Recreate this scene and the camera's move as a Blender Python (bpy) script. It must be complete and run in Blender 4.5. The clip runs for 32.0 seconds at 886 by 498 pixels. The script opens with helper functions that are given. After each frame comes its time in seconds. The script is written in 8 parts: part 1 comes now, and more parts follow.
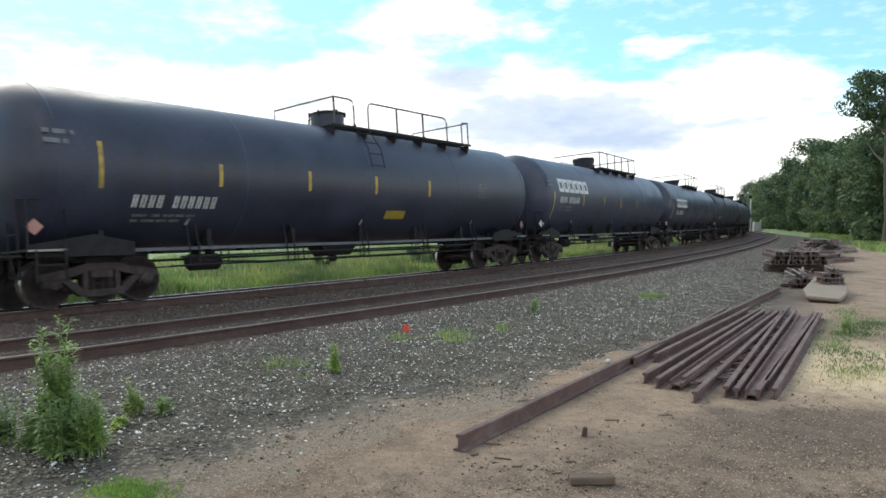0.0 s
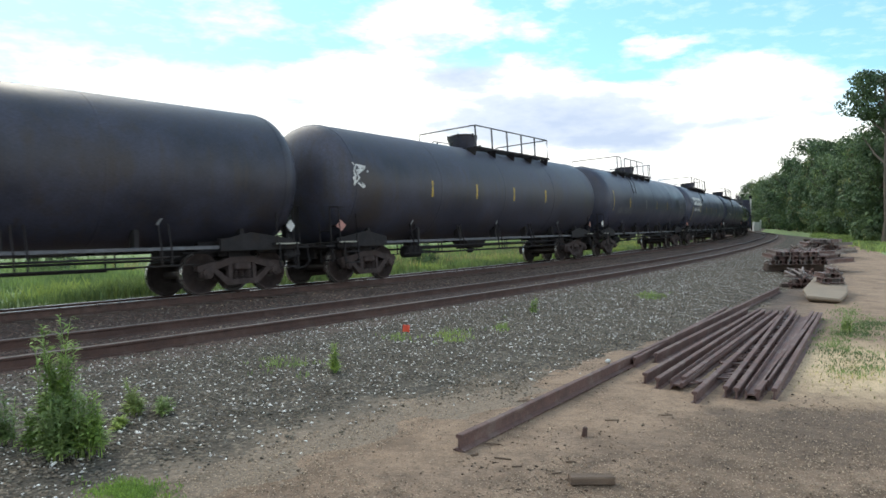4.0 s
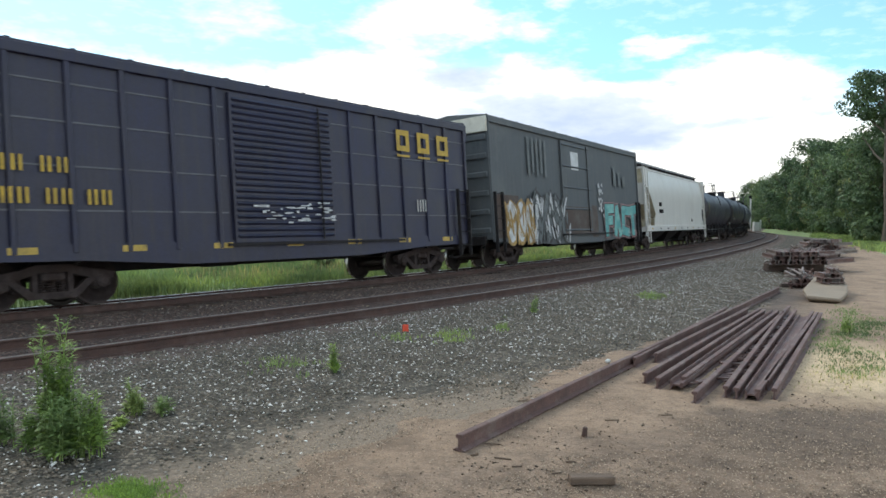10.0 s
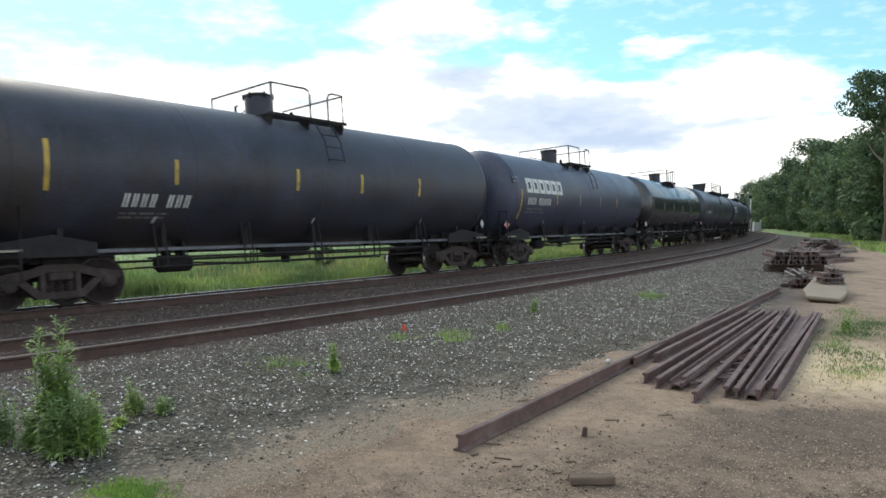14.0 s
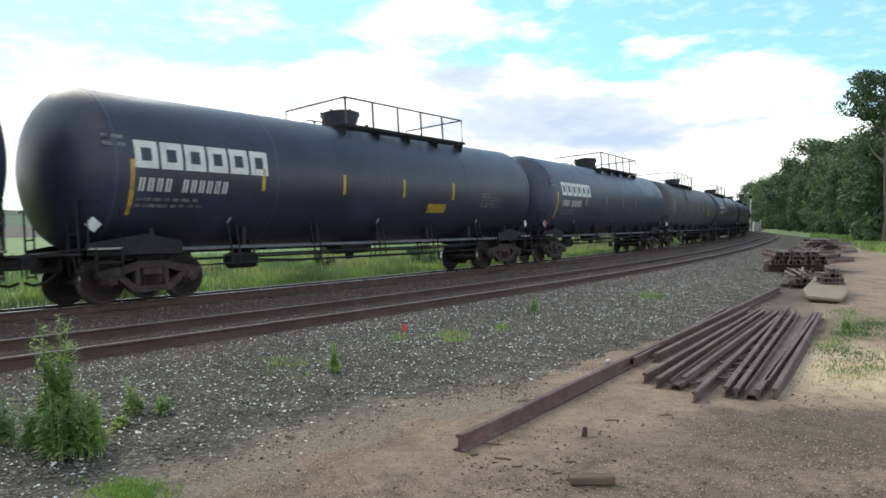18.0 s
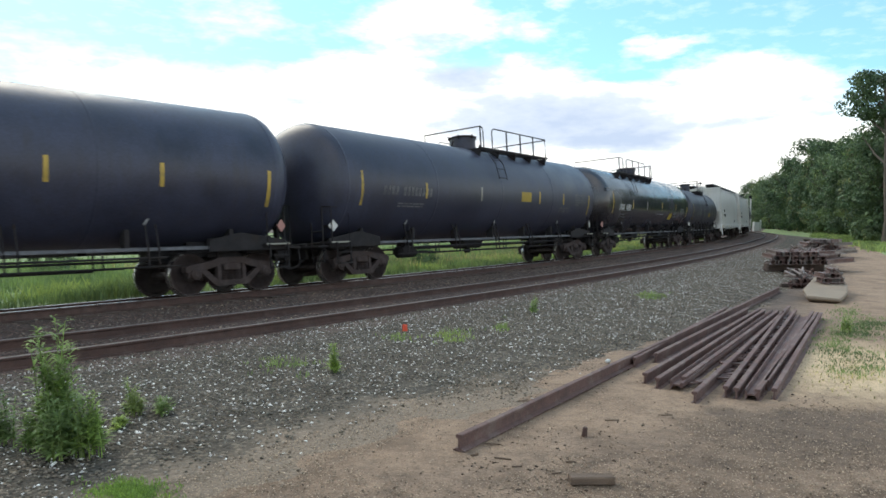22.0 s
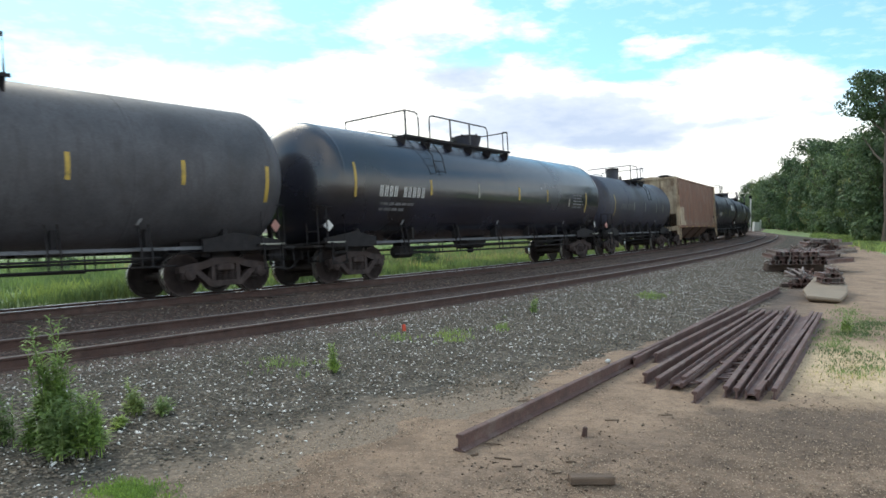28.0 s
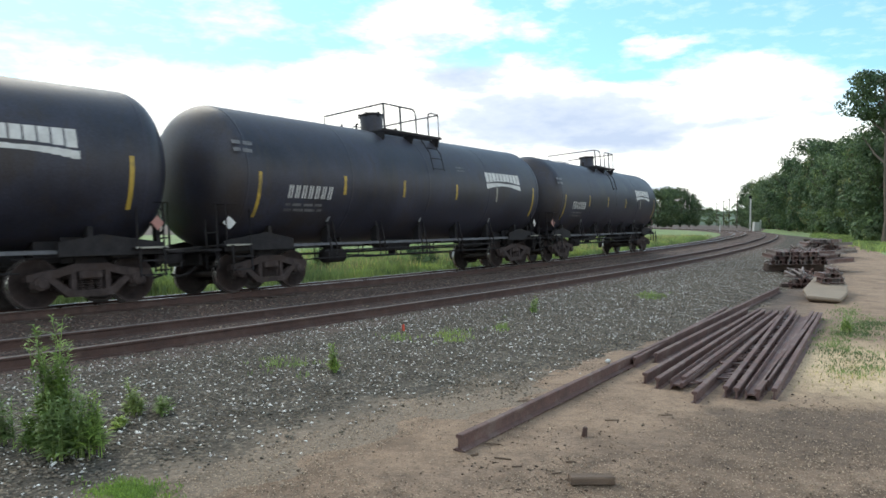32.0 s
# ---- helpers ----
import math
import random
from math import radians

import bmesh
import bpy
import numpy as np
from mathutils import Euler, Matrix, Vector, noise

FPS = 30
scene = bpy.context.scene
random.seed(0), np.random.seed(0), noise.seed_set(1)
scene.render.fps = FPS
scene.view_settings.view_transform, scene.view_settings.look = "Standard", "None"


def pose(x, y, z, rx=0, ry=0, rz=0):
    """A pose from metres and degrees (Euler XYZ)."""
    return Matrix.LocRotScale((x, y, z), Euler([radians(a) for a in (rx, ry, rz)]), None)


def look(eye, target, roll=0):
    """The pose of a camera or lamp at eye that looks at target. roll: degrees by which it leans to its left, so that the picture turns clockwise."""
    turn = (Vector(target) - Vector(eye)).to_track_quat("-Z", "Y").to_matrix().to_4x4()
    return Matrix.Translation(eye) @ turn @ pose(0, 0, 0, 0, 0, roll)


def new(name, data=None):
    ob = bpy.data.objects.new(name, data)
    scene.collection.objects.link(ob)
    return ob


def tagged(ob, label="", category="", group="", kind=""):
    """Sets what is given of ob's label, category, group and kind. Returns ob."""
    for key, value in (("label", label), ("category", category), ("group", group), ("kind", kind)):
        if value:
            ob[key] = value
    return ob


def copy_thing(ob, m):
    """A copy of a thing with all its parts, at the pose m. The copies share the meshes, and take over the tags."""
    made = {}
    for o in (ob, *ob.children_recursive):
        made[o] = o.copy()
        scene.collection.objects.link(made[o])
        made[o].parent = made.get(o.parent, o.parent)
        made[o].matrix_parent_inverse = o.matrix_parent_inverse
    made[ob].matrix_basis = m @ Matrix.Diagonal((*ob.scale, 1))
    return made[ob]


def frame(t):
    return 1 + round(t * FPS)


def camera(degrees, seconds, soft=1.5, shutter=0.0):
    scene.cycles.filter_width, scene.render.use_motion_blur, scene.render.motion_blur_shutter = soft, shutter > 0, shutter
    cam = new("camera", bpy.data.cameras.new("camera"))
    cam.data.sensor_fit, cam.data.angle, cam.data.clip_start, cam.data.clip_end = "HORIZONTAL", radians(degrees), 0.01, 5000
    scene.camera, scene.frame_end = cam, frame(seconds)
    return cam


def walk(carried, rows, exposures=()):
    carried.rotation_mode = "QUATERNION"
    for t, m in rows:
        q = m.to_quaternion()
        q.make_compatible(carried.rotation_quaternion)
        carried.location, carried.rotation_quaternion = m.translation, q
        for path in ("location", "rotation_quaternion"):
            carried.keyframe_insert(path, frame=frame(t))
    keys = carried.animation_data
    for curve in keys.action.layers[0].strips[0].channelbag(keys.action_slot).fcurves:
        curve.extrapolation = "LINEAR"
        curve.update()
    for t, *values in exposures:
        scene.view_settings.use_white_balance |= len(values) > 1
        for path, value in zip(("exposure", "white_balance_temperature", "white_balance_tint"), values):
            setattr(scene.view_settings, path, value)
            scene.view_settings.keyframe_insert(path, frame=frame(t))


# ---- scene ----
SECONDS = 32.0
SPEED = 16.71            # metres a second, the train's steady pace
EYE_Z = 1.90             # eye above the sandy ground
NEAR_RAIL_Z = 0.22       # rail heads of the empty near track
FAR_RAIL_Z = 0.32        # outer rail head of the train's track
CANT = 0.11              # by which its inner rail lies lower

cam = camera(64.5, SECONDS, soft=1.6, shutter=0.1)
TILT = math.degrees(math.atan((394.8 - 441) / 1243))
PATH = [(0.0, pose(0, 0, EYE_Z, 90 + TILT, 0, 0)), (SECONDS, pose(0, 0, EYE_Z, 90 + TILT, 0, 0))]
walk(cam, PATH, exposures=((0.0, 0.47), (9.4, 0.47), (10.2, 0.54), (11.0, 0.62), (12.0, 0.38), (13.0, 0.32), (14.0, 0.44), (17.0, 0.46), (SECONDS, 0.46)))

# ---- world and sun ----
SUN_AZ, SUN_EL = radians(-38), radians(42)    # from ahead and to the side, behind thin cloud


def node(tree, kind, **kw):
    n = tree.nodes.new(kind)
    for k, v in kw.items():
        if k == "op":
            n.operation = v
        elif k == "blend":
            n.blend_type = v
        elif k in ("data_type", "feature", "distribution"):
            if k == "data_type":
                n.data_type = v
            elif k == "feature":
                n.feature = v
        else:
            n.inputs[k.replace("_", " ")].default_value = v
    return n


def ramp(tree, src, stops):
    n = tree.nodes.new("ShaderNodeValToRGB")
    el = n.color_ramp.elements
    while len(el) < len(stops):
        el.new(0.5)
    for e, (at, c) in zip(el, stops):
        e.position = at
        e.color = (*c, 1) if isinstance(c, tuple) else (c, c, c, 1)
    tree.links.new(src, n.inputs[0])
    return n.outputs[0]


def math_node(tree, op, a, b=None, clamp=False):
    n = tree.nodes.new("ShaderNodeMath")
    n.operation, n.use_clamp = op, clamp
    for i, v in enumerate((a, b)):
        if v is None:
            continue
        if isinstance(v, (int, float)):
            n.inputs[i].default_value = v
        else:
            tree.links.new(v, n.inputs[i])
    return n.outputs[0]


def mix(tree, fac, a, b, blend="MIX"):
    n = tree.nodes.new("ShaderNodeMix")
    n.data_type, n.blend_type = "RGBA", blend
    for sock, v in ((n.inputs[0], fac), (n.inputs[6], a), (n.inputs[7], b)):
        if isinstance(v, (int, float)):
            sock.default_value = v
        elif isinstance(v, tuple):
            sock.default_value = (*v, 1) if len(v) == 3 else v
        else:
            tree.links.new(v, sock)
    return n.outputs[2]


def make_world():
    w = bpy.data.worlds.new("sky")
    scene.world = w
    w.use_nodes = True
    t = w.node_tree
    t.nodes.clear()
    out = t.nodes.new("ShaderNodeOutputWorld")
    bg = t.nodes.new("ShaderNodeBackground")
    sky = t.nodes.new("ShaderNodeTexSky")
    sky.sky_type, sky.sun_disc = "NISHITA", False
    sky.sun_elevation, sky.sun_rotation = SUN_EL, SUN_AZ
    sky.air_density, sky.dust_density, sky.ozone_density = 1.0, 0.6, 0.7
    co = t.nodes.new("ShaderNodeTexCoord")
    # clouds lie on a flat layer: divide the direction by its height
    sep = t.nodes.new("ShaderNodeSeparateXYZ")
    t.links.new(co.outputs["Generated"], sep.inputs[0])
    up = math_node(t, "MAXIMUM", sep.outputs[2], 0.0)
    den = math_node(t, "ADD", up, 0.16)
    cx = math_node(t, "DIVIDE", sep.outputs[0], den)
    cy = math_node(t, "DIVIDE", sep.outputs[1], den)
    com = t.nodes.new("ShaderNodeCombineXYZ")
    t.links.new(cx, com.inputs[0]), t.links.new(cy, com.inputs[1])
    big = node(t, "ShaderNodeTexNoise", Scale=0.55, Detail=7.0, Roughness=0.52, Distortion=0.25)
    t.links.new(com.outputs[0], big.inputs["Vector"])
    dirn = t.nodes.new("ShaderNodeVectorMath")
    dirn.operation = "NORMALIZE"
    t.links.new(co.outputs["Generated"], dirn.inputs[0])

    # bearing and height in degrees, ruffled by noise, to lay the clouds that stand ahead
    flat = node(t, "ShaderNodeMapping", Scale=(3.0, 3.0, 9.0))
    t.links.new(dirn.outputs[0], flat.inputs[0])
    ruff = node(t, "ShaderNodeTexNoise", Scale=2.2, Detail=8.0, Roughness=0.62)
    t.links.new(flat.outputs[0], ruff.inputs["Vector"])
    tear = node(t, "ShaderNodeTexNoise", Scale=9.0, Detail=6.0, Roughness=0.6)
    t.links.new(flat.outputs[0], tear.inputs["Vector"])
    ds = t.nodes.new("ShaderNodeSeparateXYZ")
    t.links.new(dirn.outputs[0], ds.inputs[0])
    rn = t.nodes.new("ShaderNodeSeparateColor")
    t.links.new(ruff.outputs["Color"], rn.inputs[0])
    deg = lambda v: math_node(t, "MULTIPLY", v, 57.29578)
    az = math_node(t, "ADD", deg(math_node(t, "ARCTAN2", ds.outputs[0], ds.outputs[1])), math_node(t, "MULTIPLY", math_node(t, "SUBTRACT", rn.outputs[0], 0.5), 7.0))
    el = math_node(t, "ADD", deg(math_node(t, "ARCSINE", ds.outputs[2])), math_node(t, "MULTIPLY", math_node(t, "SUBTRACT", rn.outputs[1], 0.5), 3.2))

    def puff(a, e, w, h):
        """1 in the middle of an ellipse of half width w and half height h, 0 at its rim and beyond."""
        u = math_node(t, "MULTIPLY", math_node(t, "SUBTRACT", az, a), 1 / w)
        v = math_node(t, "MULTIPLY", math_node(t, "SUBTRACT", el, e), 1 / h)
        d = math_node(t, "ADD", math_node(t, "MULTIPLY", u, u), math_node(t, "MULTIPLY", v, v))
        return math_node(t, "SUBTRACT", 1.0, d, True)

    def heap(puffs):
        total = 0.0
        for a, e, w, h, k in puffs:
            total = math_node(t, "ADD", total, math_node(t, "MULTIPLY", puff(a, e, w, h), k))
        return total

    ahead = heap(((-14, 5, 26, 7.6, 1.7), (-4.5, 8, 11, 6.2, 1.8), (6, 7, 11, 6.4, 1.8), (13, 6, 9, 5.6, 1.6), (22.5, 9.6, 7.2, 3.0, 1.2), (22, 4.6, 16, 4.4, 1.7),
                  (-1.2, 15.6, 7.0, 2.3, 0.85), (-0.5, 17.4, 4.0, 1.6, 0.5), (7.2, 15.3, 3.0, 1.2, 0.5), (17.8, 13.3, 3.4, 0.8, 0.75), (-16.5, 15.4, 5.2, 1.8, 0.34), (-29, 11.0, 9, 2.4, 0.4), (10, 17.6, 2.0, 0.9, 0.4), (31, 9.0, 4.2, 1.8, 0.4)))
    ahead = math_node(t, "ADD", ahead, math_node(t, "MULTIPLY", math_node(t, "SUBTRACT", tear.outputs[0], 0.5), 0.95))
    seen_cover = ramp(t, ahead, ((0.0, 0.0), (0.35, 0.38), (0.65, 0.80), (1.0, 1.0)))
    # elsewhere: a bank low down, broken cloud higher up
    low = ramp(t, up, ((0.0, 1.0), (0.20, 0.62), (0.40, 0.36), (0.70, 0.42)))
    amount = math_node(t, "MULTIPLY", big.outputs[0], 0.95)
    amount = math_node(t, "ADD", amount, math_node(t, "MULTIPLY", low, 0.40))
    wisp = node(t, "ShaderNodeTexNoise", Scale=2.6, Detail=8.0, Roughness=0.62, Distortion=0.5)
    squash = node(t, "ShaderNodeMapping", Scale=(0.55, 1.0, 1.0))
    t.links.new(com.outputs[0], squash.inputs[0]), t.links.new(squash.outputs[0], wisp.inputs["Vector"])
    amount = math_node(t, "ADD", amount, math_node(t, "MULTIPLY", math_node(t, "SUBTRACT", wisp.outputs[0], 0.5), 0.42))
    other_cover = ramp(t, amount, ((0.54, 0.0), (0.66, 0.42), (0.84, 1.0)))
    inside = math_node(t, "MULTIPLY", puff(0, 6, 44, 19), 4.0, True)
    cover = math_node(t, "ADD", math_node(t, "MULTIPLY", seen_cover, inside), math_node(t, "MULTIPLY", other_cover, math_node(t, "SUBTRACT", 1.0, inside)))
    # bluish grey bellies
    belly = heap(((2.0, 11.9, 4.4, 1.9, 0.9), (9.0, 8.0, 10.5, 3.2, 1.0), (15, 6.3, 5.0, 1.2, 0.8), (-1.0, 14.7, 3.2, 0.7, 0.55), (-25, 11.4, 3.5, 0.5, 0.4), (-13, 9.6, 4.0, 0.5, 0.35), (23, 7.6, 7.0, 0.9, 0.5), (16, 2.6, 4.0, 0.7, 0.5)))
    shade = node(t, "ShaderNodeTexNoise", Scale=1.5, Detail=5.0, Roughness=0.55)
    t.links.new(com.outputs[0], shade.inputs["Vector"])
    grey = math_node(t, "ADD", math_node(t, "MULTIPLY", shade.outputs[0], 0.35), 0.42)
    grey = math_node(t, "ADD", grey, math_node(t, "MULTIPLY", math_node(t, "SUBTRACT", tear.outputs[0], 0.5), 0.5))
    grey = math_node(t, "SUBTRACT", grey, math_node(t, "MULTIPLY", belly, 0.46))
    cloud = ramp(t, grey, ((0.06, (4.6, 5.5, 7.0)), (0.36, (6.2, 6.9, 7.8)), (0.62, (11.0, 11.0, 10.4))))
    tint = mix(t, 1.0, sky.outputs[0], (0.80, 1.38, 1.56), "MULTIPLY")
    tint = mix(t, 0.24, tint, (6.0, 8.8, 10.0))
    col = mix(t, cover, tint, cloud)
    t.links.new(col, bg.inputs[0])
    bg.inputs[1].default_value = 0.10
    t.links.new(bg.outputs[0], out.inputs[0])


make_world()
sun = new("sun", bpy.data.lights.new("sun", "SUN"))
sun.data.energy, sun.data.angle, sun.data.color = 1.3, radians(35), (1.0, 0.89, 0.72)
sun.matrix_basis = look((math.sin(SUN_AZ) * math.cos(SUN_EL) * 50, math.cos(SUN_AZ) * math.cos(SUN_EL) * 50, math.sin(SUN_EL) * 50), (0, 0, 0))

# ---- materials ----


def material(name, colour, rough=0.7, metal=0.0, vary=0.25, scale=3.0, fine=40.0, bump=0.15, bump_scale=None, second=None, second_at=(0.5, 0.65),
             stretch=(1, 1, 1), by_object=0.0, by_island=0.0, coat=0.0, streak=None, spec=0.5):
    """A surface with broad stains, fine grain, a second colour in patches and fine relief."""
    m = bpy.data.materials.new(name)
    m.use_nodes = True
    t = m.node_tree
    b = t.nodes["Principled BSDF"]
    co = t.nodes.new("ShaderNodeTexCoord")
    mp = node(t, "ShaderNodeMapping", Scale=stretch)
    t.links.new(co.outputs["Object"], mp.inputs[0])
    n1 = node(t, "ShaderNodeTexNoise", Scale=scale, Detail=5.0, Roughness=0.6)
    n2 = node(t, "ShaderNodeTexNoise", Scale=fine, Detail=3.0, Roughness=0.6)
    t.links.new(mp.outputs[0], n1.inputs["Vector"]), t.links.new(mp.outputs[0], n2.inputs["Vector"])
    lo = tuple(c * (1 - vary) for c in colour)
    hi = tuple(min(1.0, c * (1 + vary)) for c in colour)
    c1 = ramp(t, n1.outputs[0], ((0.3, lo), (0.7, hi)))
    if second:
        n3 = node(t, "ShaderNodeTexNoise", Scale=scale * 0.6, Detail=6.0, Roughness=0.65)
        t.links.new(mp.outputs[0], n3.inputs["Vector"])
        c1 = mix(t, ramp(t, n3.outputs[0], ((second_at[0], 0.0), (second_at[1], 1.0))), c1, second)
    if streak:
        ms = node(t, "ShaderNodeMapping", Scale=(3.0, 3.0, 0.12))
        t.links.new(co.outputs["Object"], ms.inputs[0])
        n4 = node(t, "ShaderNodeTexNoise", Scale=2.2, Detail=5.0, Roughness=0.7)
        t.links.new(ms.outputs[0], n4.inputs["Vector"])
        c1 = mix(t, ramp(t, n4.outputs[0], ((0.48, 0.0), (0.72, 0.8))), c1, streak)
    g = ramp(t, n2.outputs[0], ((0.25, 1 - vary * 0.8), (0.75, 1 + vary * 0.5)))
    c2 = mix(t, 1.0, c1, g, "MULTIPLY")
    if by_object:
        oi = t.nodes.new("ShaderNodeObjectInfo")
        c2 = mix(t, 1.0, c2, ramp(t, oi.outputs["Random"], ((0.0, 1 - by_object), (1.0, 1 + by_object))), "MULTIPLY")
    if by_island:
        gi = t.nodes.new("ShaderNodeNewGeometry")
        c2 = mix(t, 1.0, c2, ramp(t, gi.outputs["Random Per Island"], ((0.0, 1 - by_island), (1.0, 1 + by_island))), "MULTIPLY")
    t.links.new(c2, b.inputs["Base Color"])
    r = ramp(t, n1.outputs[0], ((0.3, max(0.02, rough - 0.10)), (0.7, min(1.0, rough + 0.08))))
    t.links.new(r, b.inputs["Roughness"])
    b.inputs["Metallic"].default_value = metal
    b.inputs["Specular IOR Level"].default_value = spec
    if coat:
        b.inputs["Coat Weight"].default_value = coat
        b.inputs["Coat Roughness"].default_value = 0.15
    if bump:
        bp = node(t, "ShaderNodeBump", Strength=bump, Distance=0.02)
        if bump_scale:
            n5 = node(t, "ShaderNodeTexNoise", Scale=bump_scale, Detail=4.0, Roughness=0.65)
            t.links.new(mp.outputs[0], n5.inputs["Vector"])
            t.links.new(n5.outputs[0], bp.inputs["Height"])
        else:
            t.links.new(n2.outputs[0], bp.inputs["Height"])
        t.links.new(bp.outputs[0], b.inputs["Normal"])
    return m


def leaf_material(name, colour, vary=0.35):
    m = bpy.data.materials.new(name)
    m.use_nodes = True
    t = m.node_tree
    b = t.nodes["Principled BSDF"]
    gi = t.nodes.new("ShaderNodeNewGeometry")
    oi = t.nodes.new("ShaderNodeObjectInfo")
    dark = tuple(c * (1 - vary) for c in colour)
    light = (min(1, colour[0] * (1 + vary * 1.3)), min(1, colour[1] * (1 + vary)), colour[2] * (1 + vary * 0.3))
    c = ramp(t, gi.outputs["Random Per Island"], ((0.0, dark), (0.6, colour), (1.0, light)))
    c = mix(t, 1.0, c, ramp(t, oi.outputs["Random"], ((0.0, (0.62, 0.70, 0.66)), (0.5, (1.0, 1.0, 1.0)), (1.0, (1.42, 1.25, 1.10)))), "MULTIPLY")
    co = t.nodes.new("ShaderNodeTexCoord")
    ns = node(t, "ShaderNodeTexNoise", Scale=0.55, Detail=3.0, Roughness=0.55)
    t.links.new(co.outputs["Object"], ns.inputs["Vector"])
    c = mix(t, 1.0, c, ramp(t, ns.outputs[0], ((0.36, (0.55, 0.58, 0.62)), (0.50, (1.0, 1.0, 1.0)), (0.64, (1.45, 1.34, 1.15)))), "MULTIPLY")
    t.links.new(c, b.inputs["Base Color"])
    b.inputs["Roughness"].default_value = 0.6
    tr = t.nodes.new("ShaderNodeBsdfTranslucent")
    t.links.new(c, tr.inputs[0])
    ms = t.nodes.new("ShaderNodeMixShader")
    ms.inputs[0].default_value = 0.3
    out = t.nodes["Material Output"]
    t.links.new(b.outputs[0], ms.inputs[1]), t.links.new(tr.outputs[0], ms.inputs[2])
    t.links.new(ms.outputs[0], out.inputs[0])
    return m


def ballast_material(name, colour):
    """A bed of broken stone: each stone its own tone, shade painted into the gaps between; it thins out into sand and
    into rust-brown dust by the mesh's own soil values.
    """
    m = bpy.data.materials.new(name)
    m.use_nodes = True
    t = m.node_tree
    b = t.nodes["Principled BSDF"]
    co = t.nodes.new("ShaderNodeTexCoord")
    P = co.outputs["Object"]
    vo = node(t, "ShaderNodeTexVoronoi", Scale=26.0)
    t.links.new(P, vo.inputs["Vector"])
    sp = t.nodes.new("ShaderNodeSeparateColor")
    t.links.new(vo.outputs["Color"], sp.inputs[0])
    tone = ramp(t, sp.outputs[0], ((0.0, 0.55), (0.5, 0.95), (0.85, 1.35), (0.97, 2.6)))
    n1 = node(t, "ShaderNodeTexNoise", Scale=0.9, Detail=6.0, Roughness=0.65)
    t.links.new(P, n1.inputs["Vector"])
    n2 = node(t, "ShaderNodeTexNoise", Scale=70.0, Detail=3.0, Roughness=0.6)
    t.links.new(P, n2.inputs["Vector"])
    lo = tuple(c * k for c, k in zip(colour, (0.80, 0.74, 0.70)))
    c = ramp(t, n1.outputs[0], ((0.35, lo), (0.65, colour)))
    c = mix(t, 1.0, c, tone, "MULTIPLY")
    # shade between the stones, put into the colour: darker towards each cell's rim
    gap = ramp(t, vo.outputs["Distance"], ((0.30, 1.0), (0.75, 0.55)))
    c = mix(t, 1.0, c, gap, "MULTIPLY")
    c = mix(t, 1.0, c, ramp(t, n2.outputs[0], ((0.3, 0.8), (0.7, 1.2))), "MULTIPLY")
    for attr, col in (("sandy", (0.27, 0.21, 0.155)), ("dusty", (0.135, 0.095, 0.078))):
        at_ = t.nodes.new("ShaderNodeAttribute")
        at_.attribute_name = attr
        k = math_node(t, "ADD", at_.outputs["Fac"], math_node(t, "MULTIPLY", math_node(t, "SUBTRACT", n1.outputs[0], 0.5), 1.6))
        k = math_node(t, "MULTIPLY", ramp(t, k, ((0.35, 0.0), (0.75, 1.0))), math_node(t, "GREATER_THAN", at_.outputs["Fac"], 0.01))
        c = mix(t, k, c, mix(t, 1.0, col, ramp(t, n2.outputs[0], ((0.3, 0.75), (0.7, 1.2))), "MULTIPLY"))
    t.links.new(c, b.inputs["Base Color"])
    b.inputs["Roughness"].default_value = 0.92
    bp = node(t, "ShaderNodeBump", Strength=0.9, Distance=0.025)
    t.links.new(math_node(t, "SUBTRACT", math_node(t, "MULTIPLY", n2.outputs[0], 0.3), vo.outputs["Distance"]), bp.inputs["Height"])
    t.links.new(bp.outputs[0], b.inputs["Normal"])
    return m


def stone_material(name):
    """Mostly dark grey and brown stones, a few pale ones."""
    m = bpy.data.materials.new(name)
    m.use_nodes = True
    t = m.node_tree
    b = t.nodes["Principled BSDF"]
    gi = t.nodes.new("ShaderNodeNewGeometry")
    c = ramp(t, gi.outputs["Random Per Island"], ((0.0, (0.050, 0.046, 0.037)), (0.28, (0.157, 0.147, 0.116)), (0.55, (0.190, 0.148, 0.111)), (0.80, (0.258, 0.228, 0.186)), (0.89, (0.40, 0.37, 0.34)), (0.955, (0.92, 0.90, 0.86))))
    co = t.nodes.new("ShaderNodeTexCoord")
    n = node(t, "ShaderNodeTexNoise", Scale=60.0, Detail=3.0)
    t.links.new(co.outputs["Object"], n.inputs["Vector"])
    t.links.new(mix(t, 1.0, c, ramp(t, n.outputs[0], ((0.3, 0.75), (0.7, 1.15))), "MULTIPLY"), b.inputs["Base Color"])
    b.inputs["Roughness"].default_value = 0.85
    return m


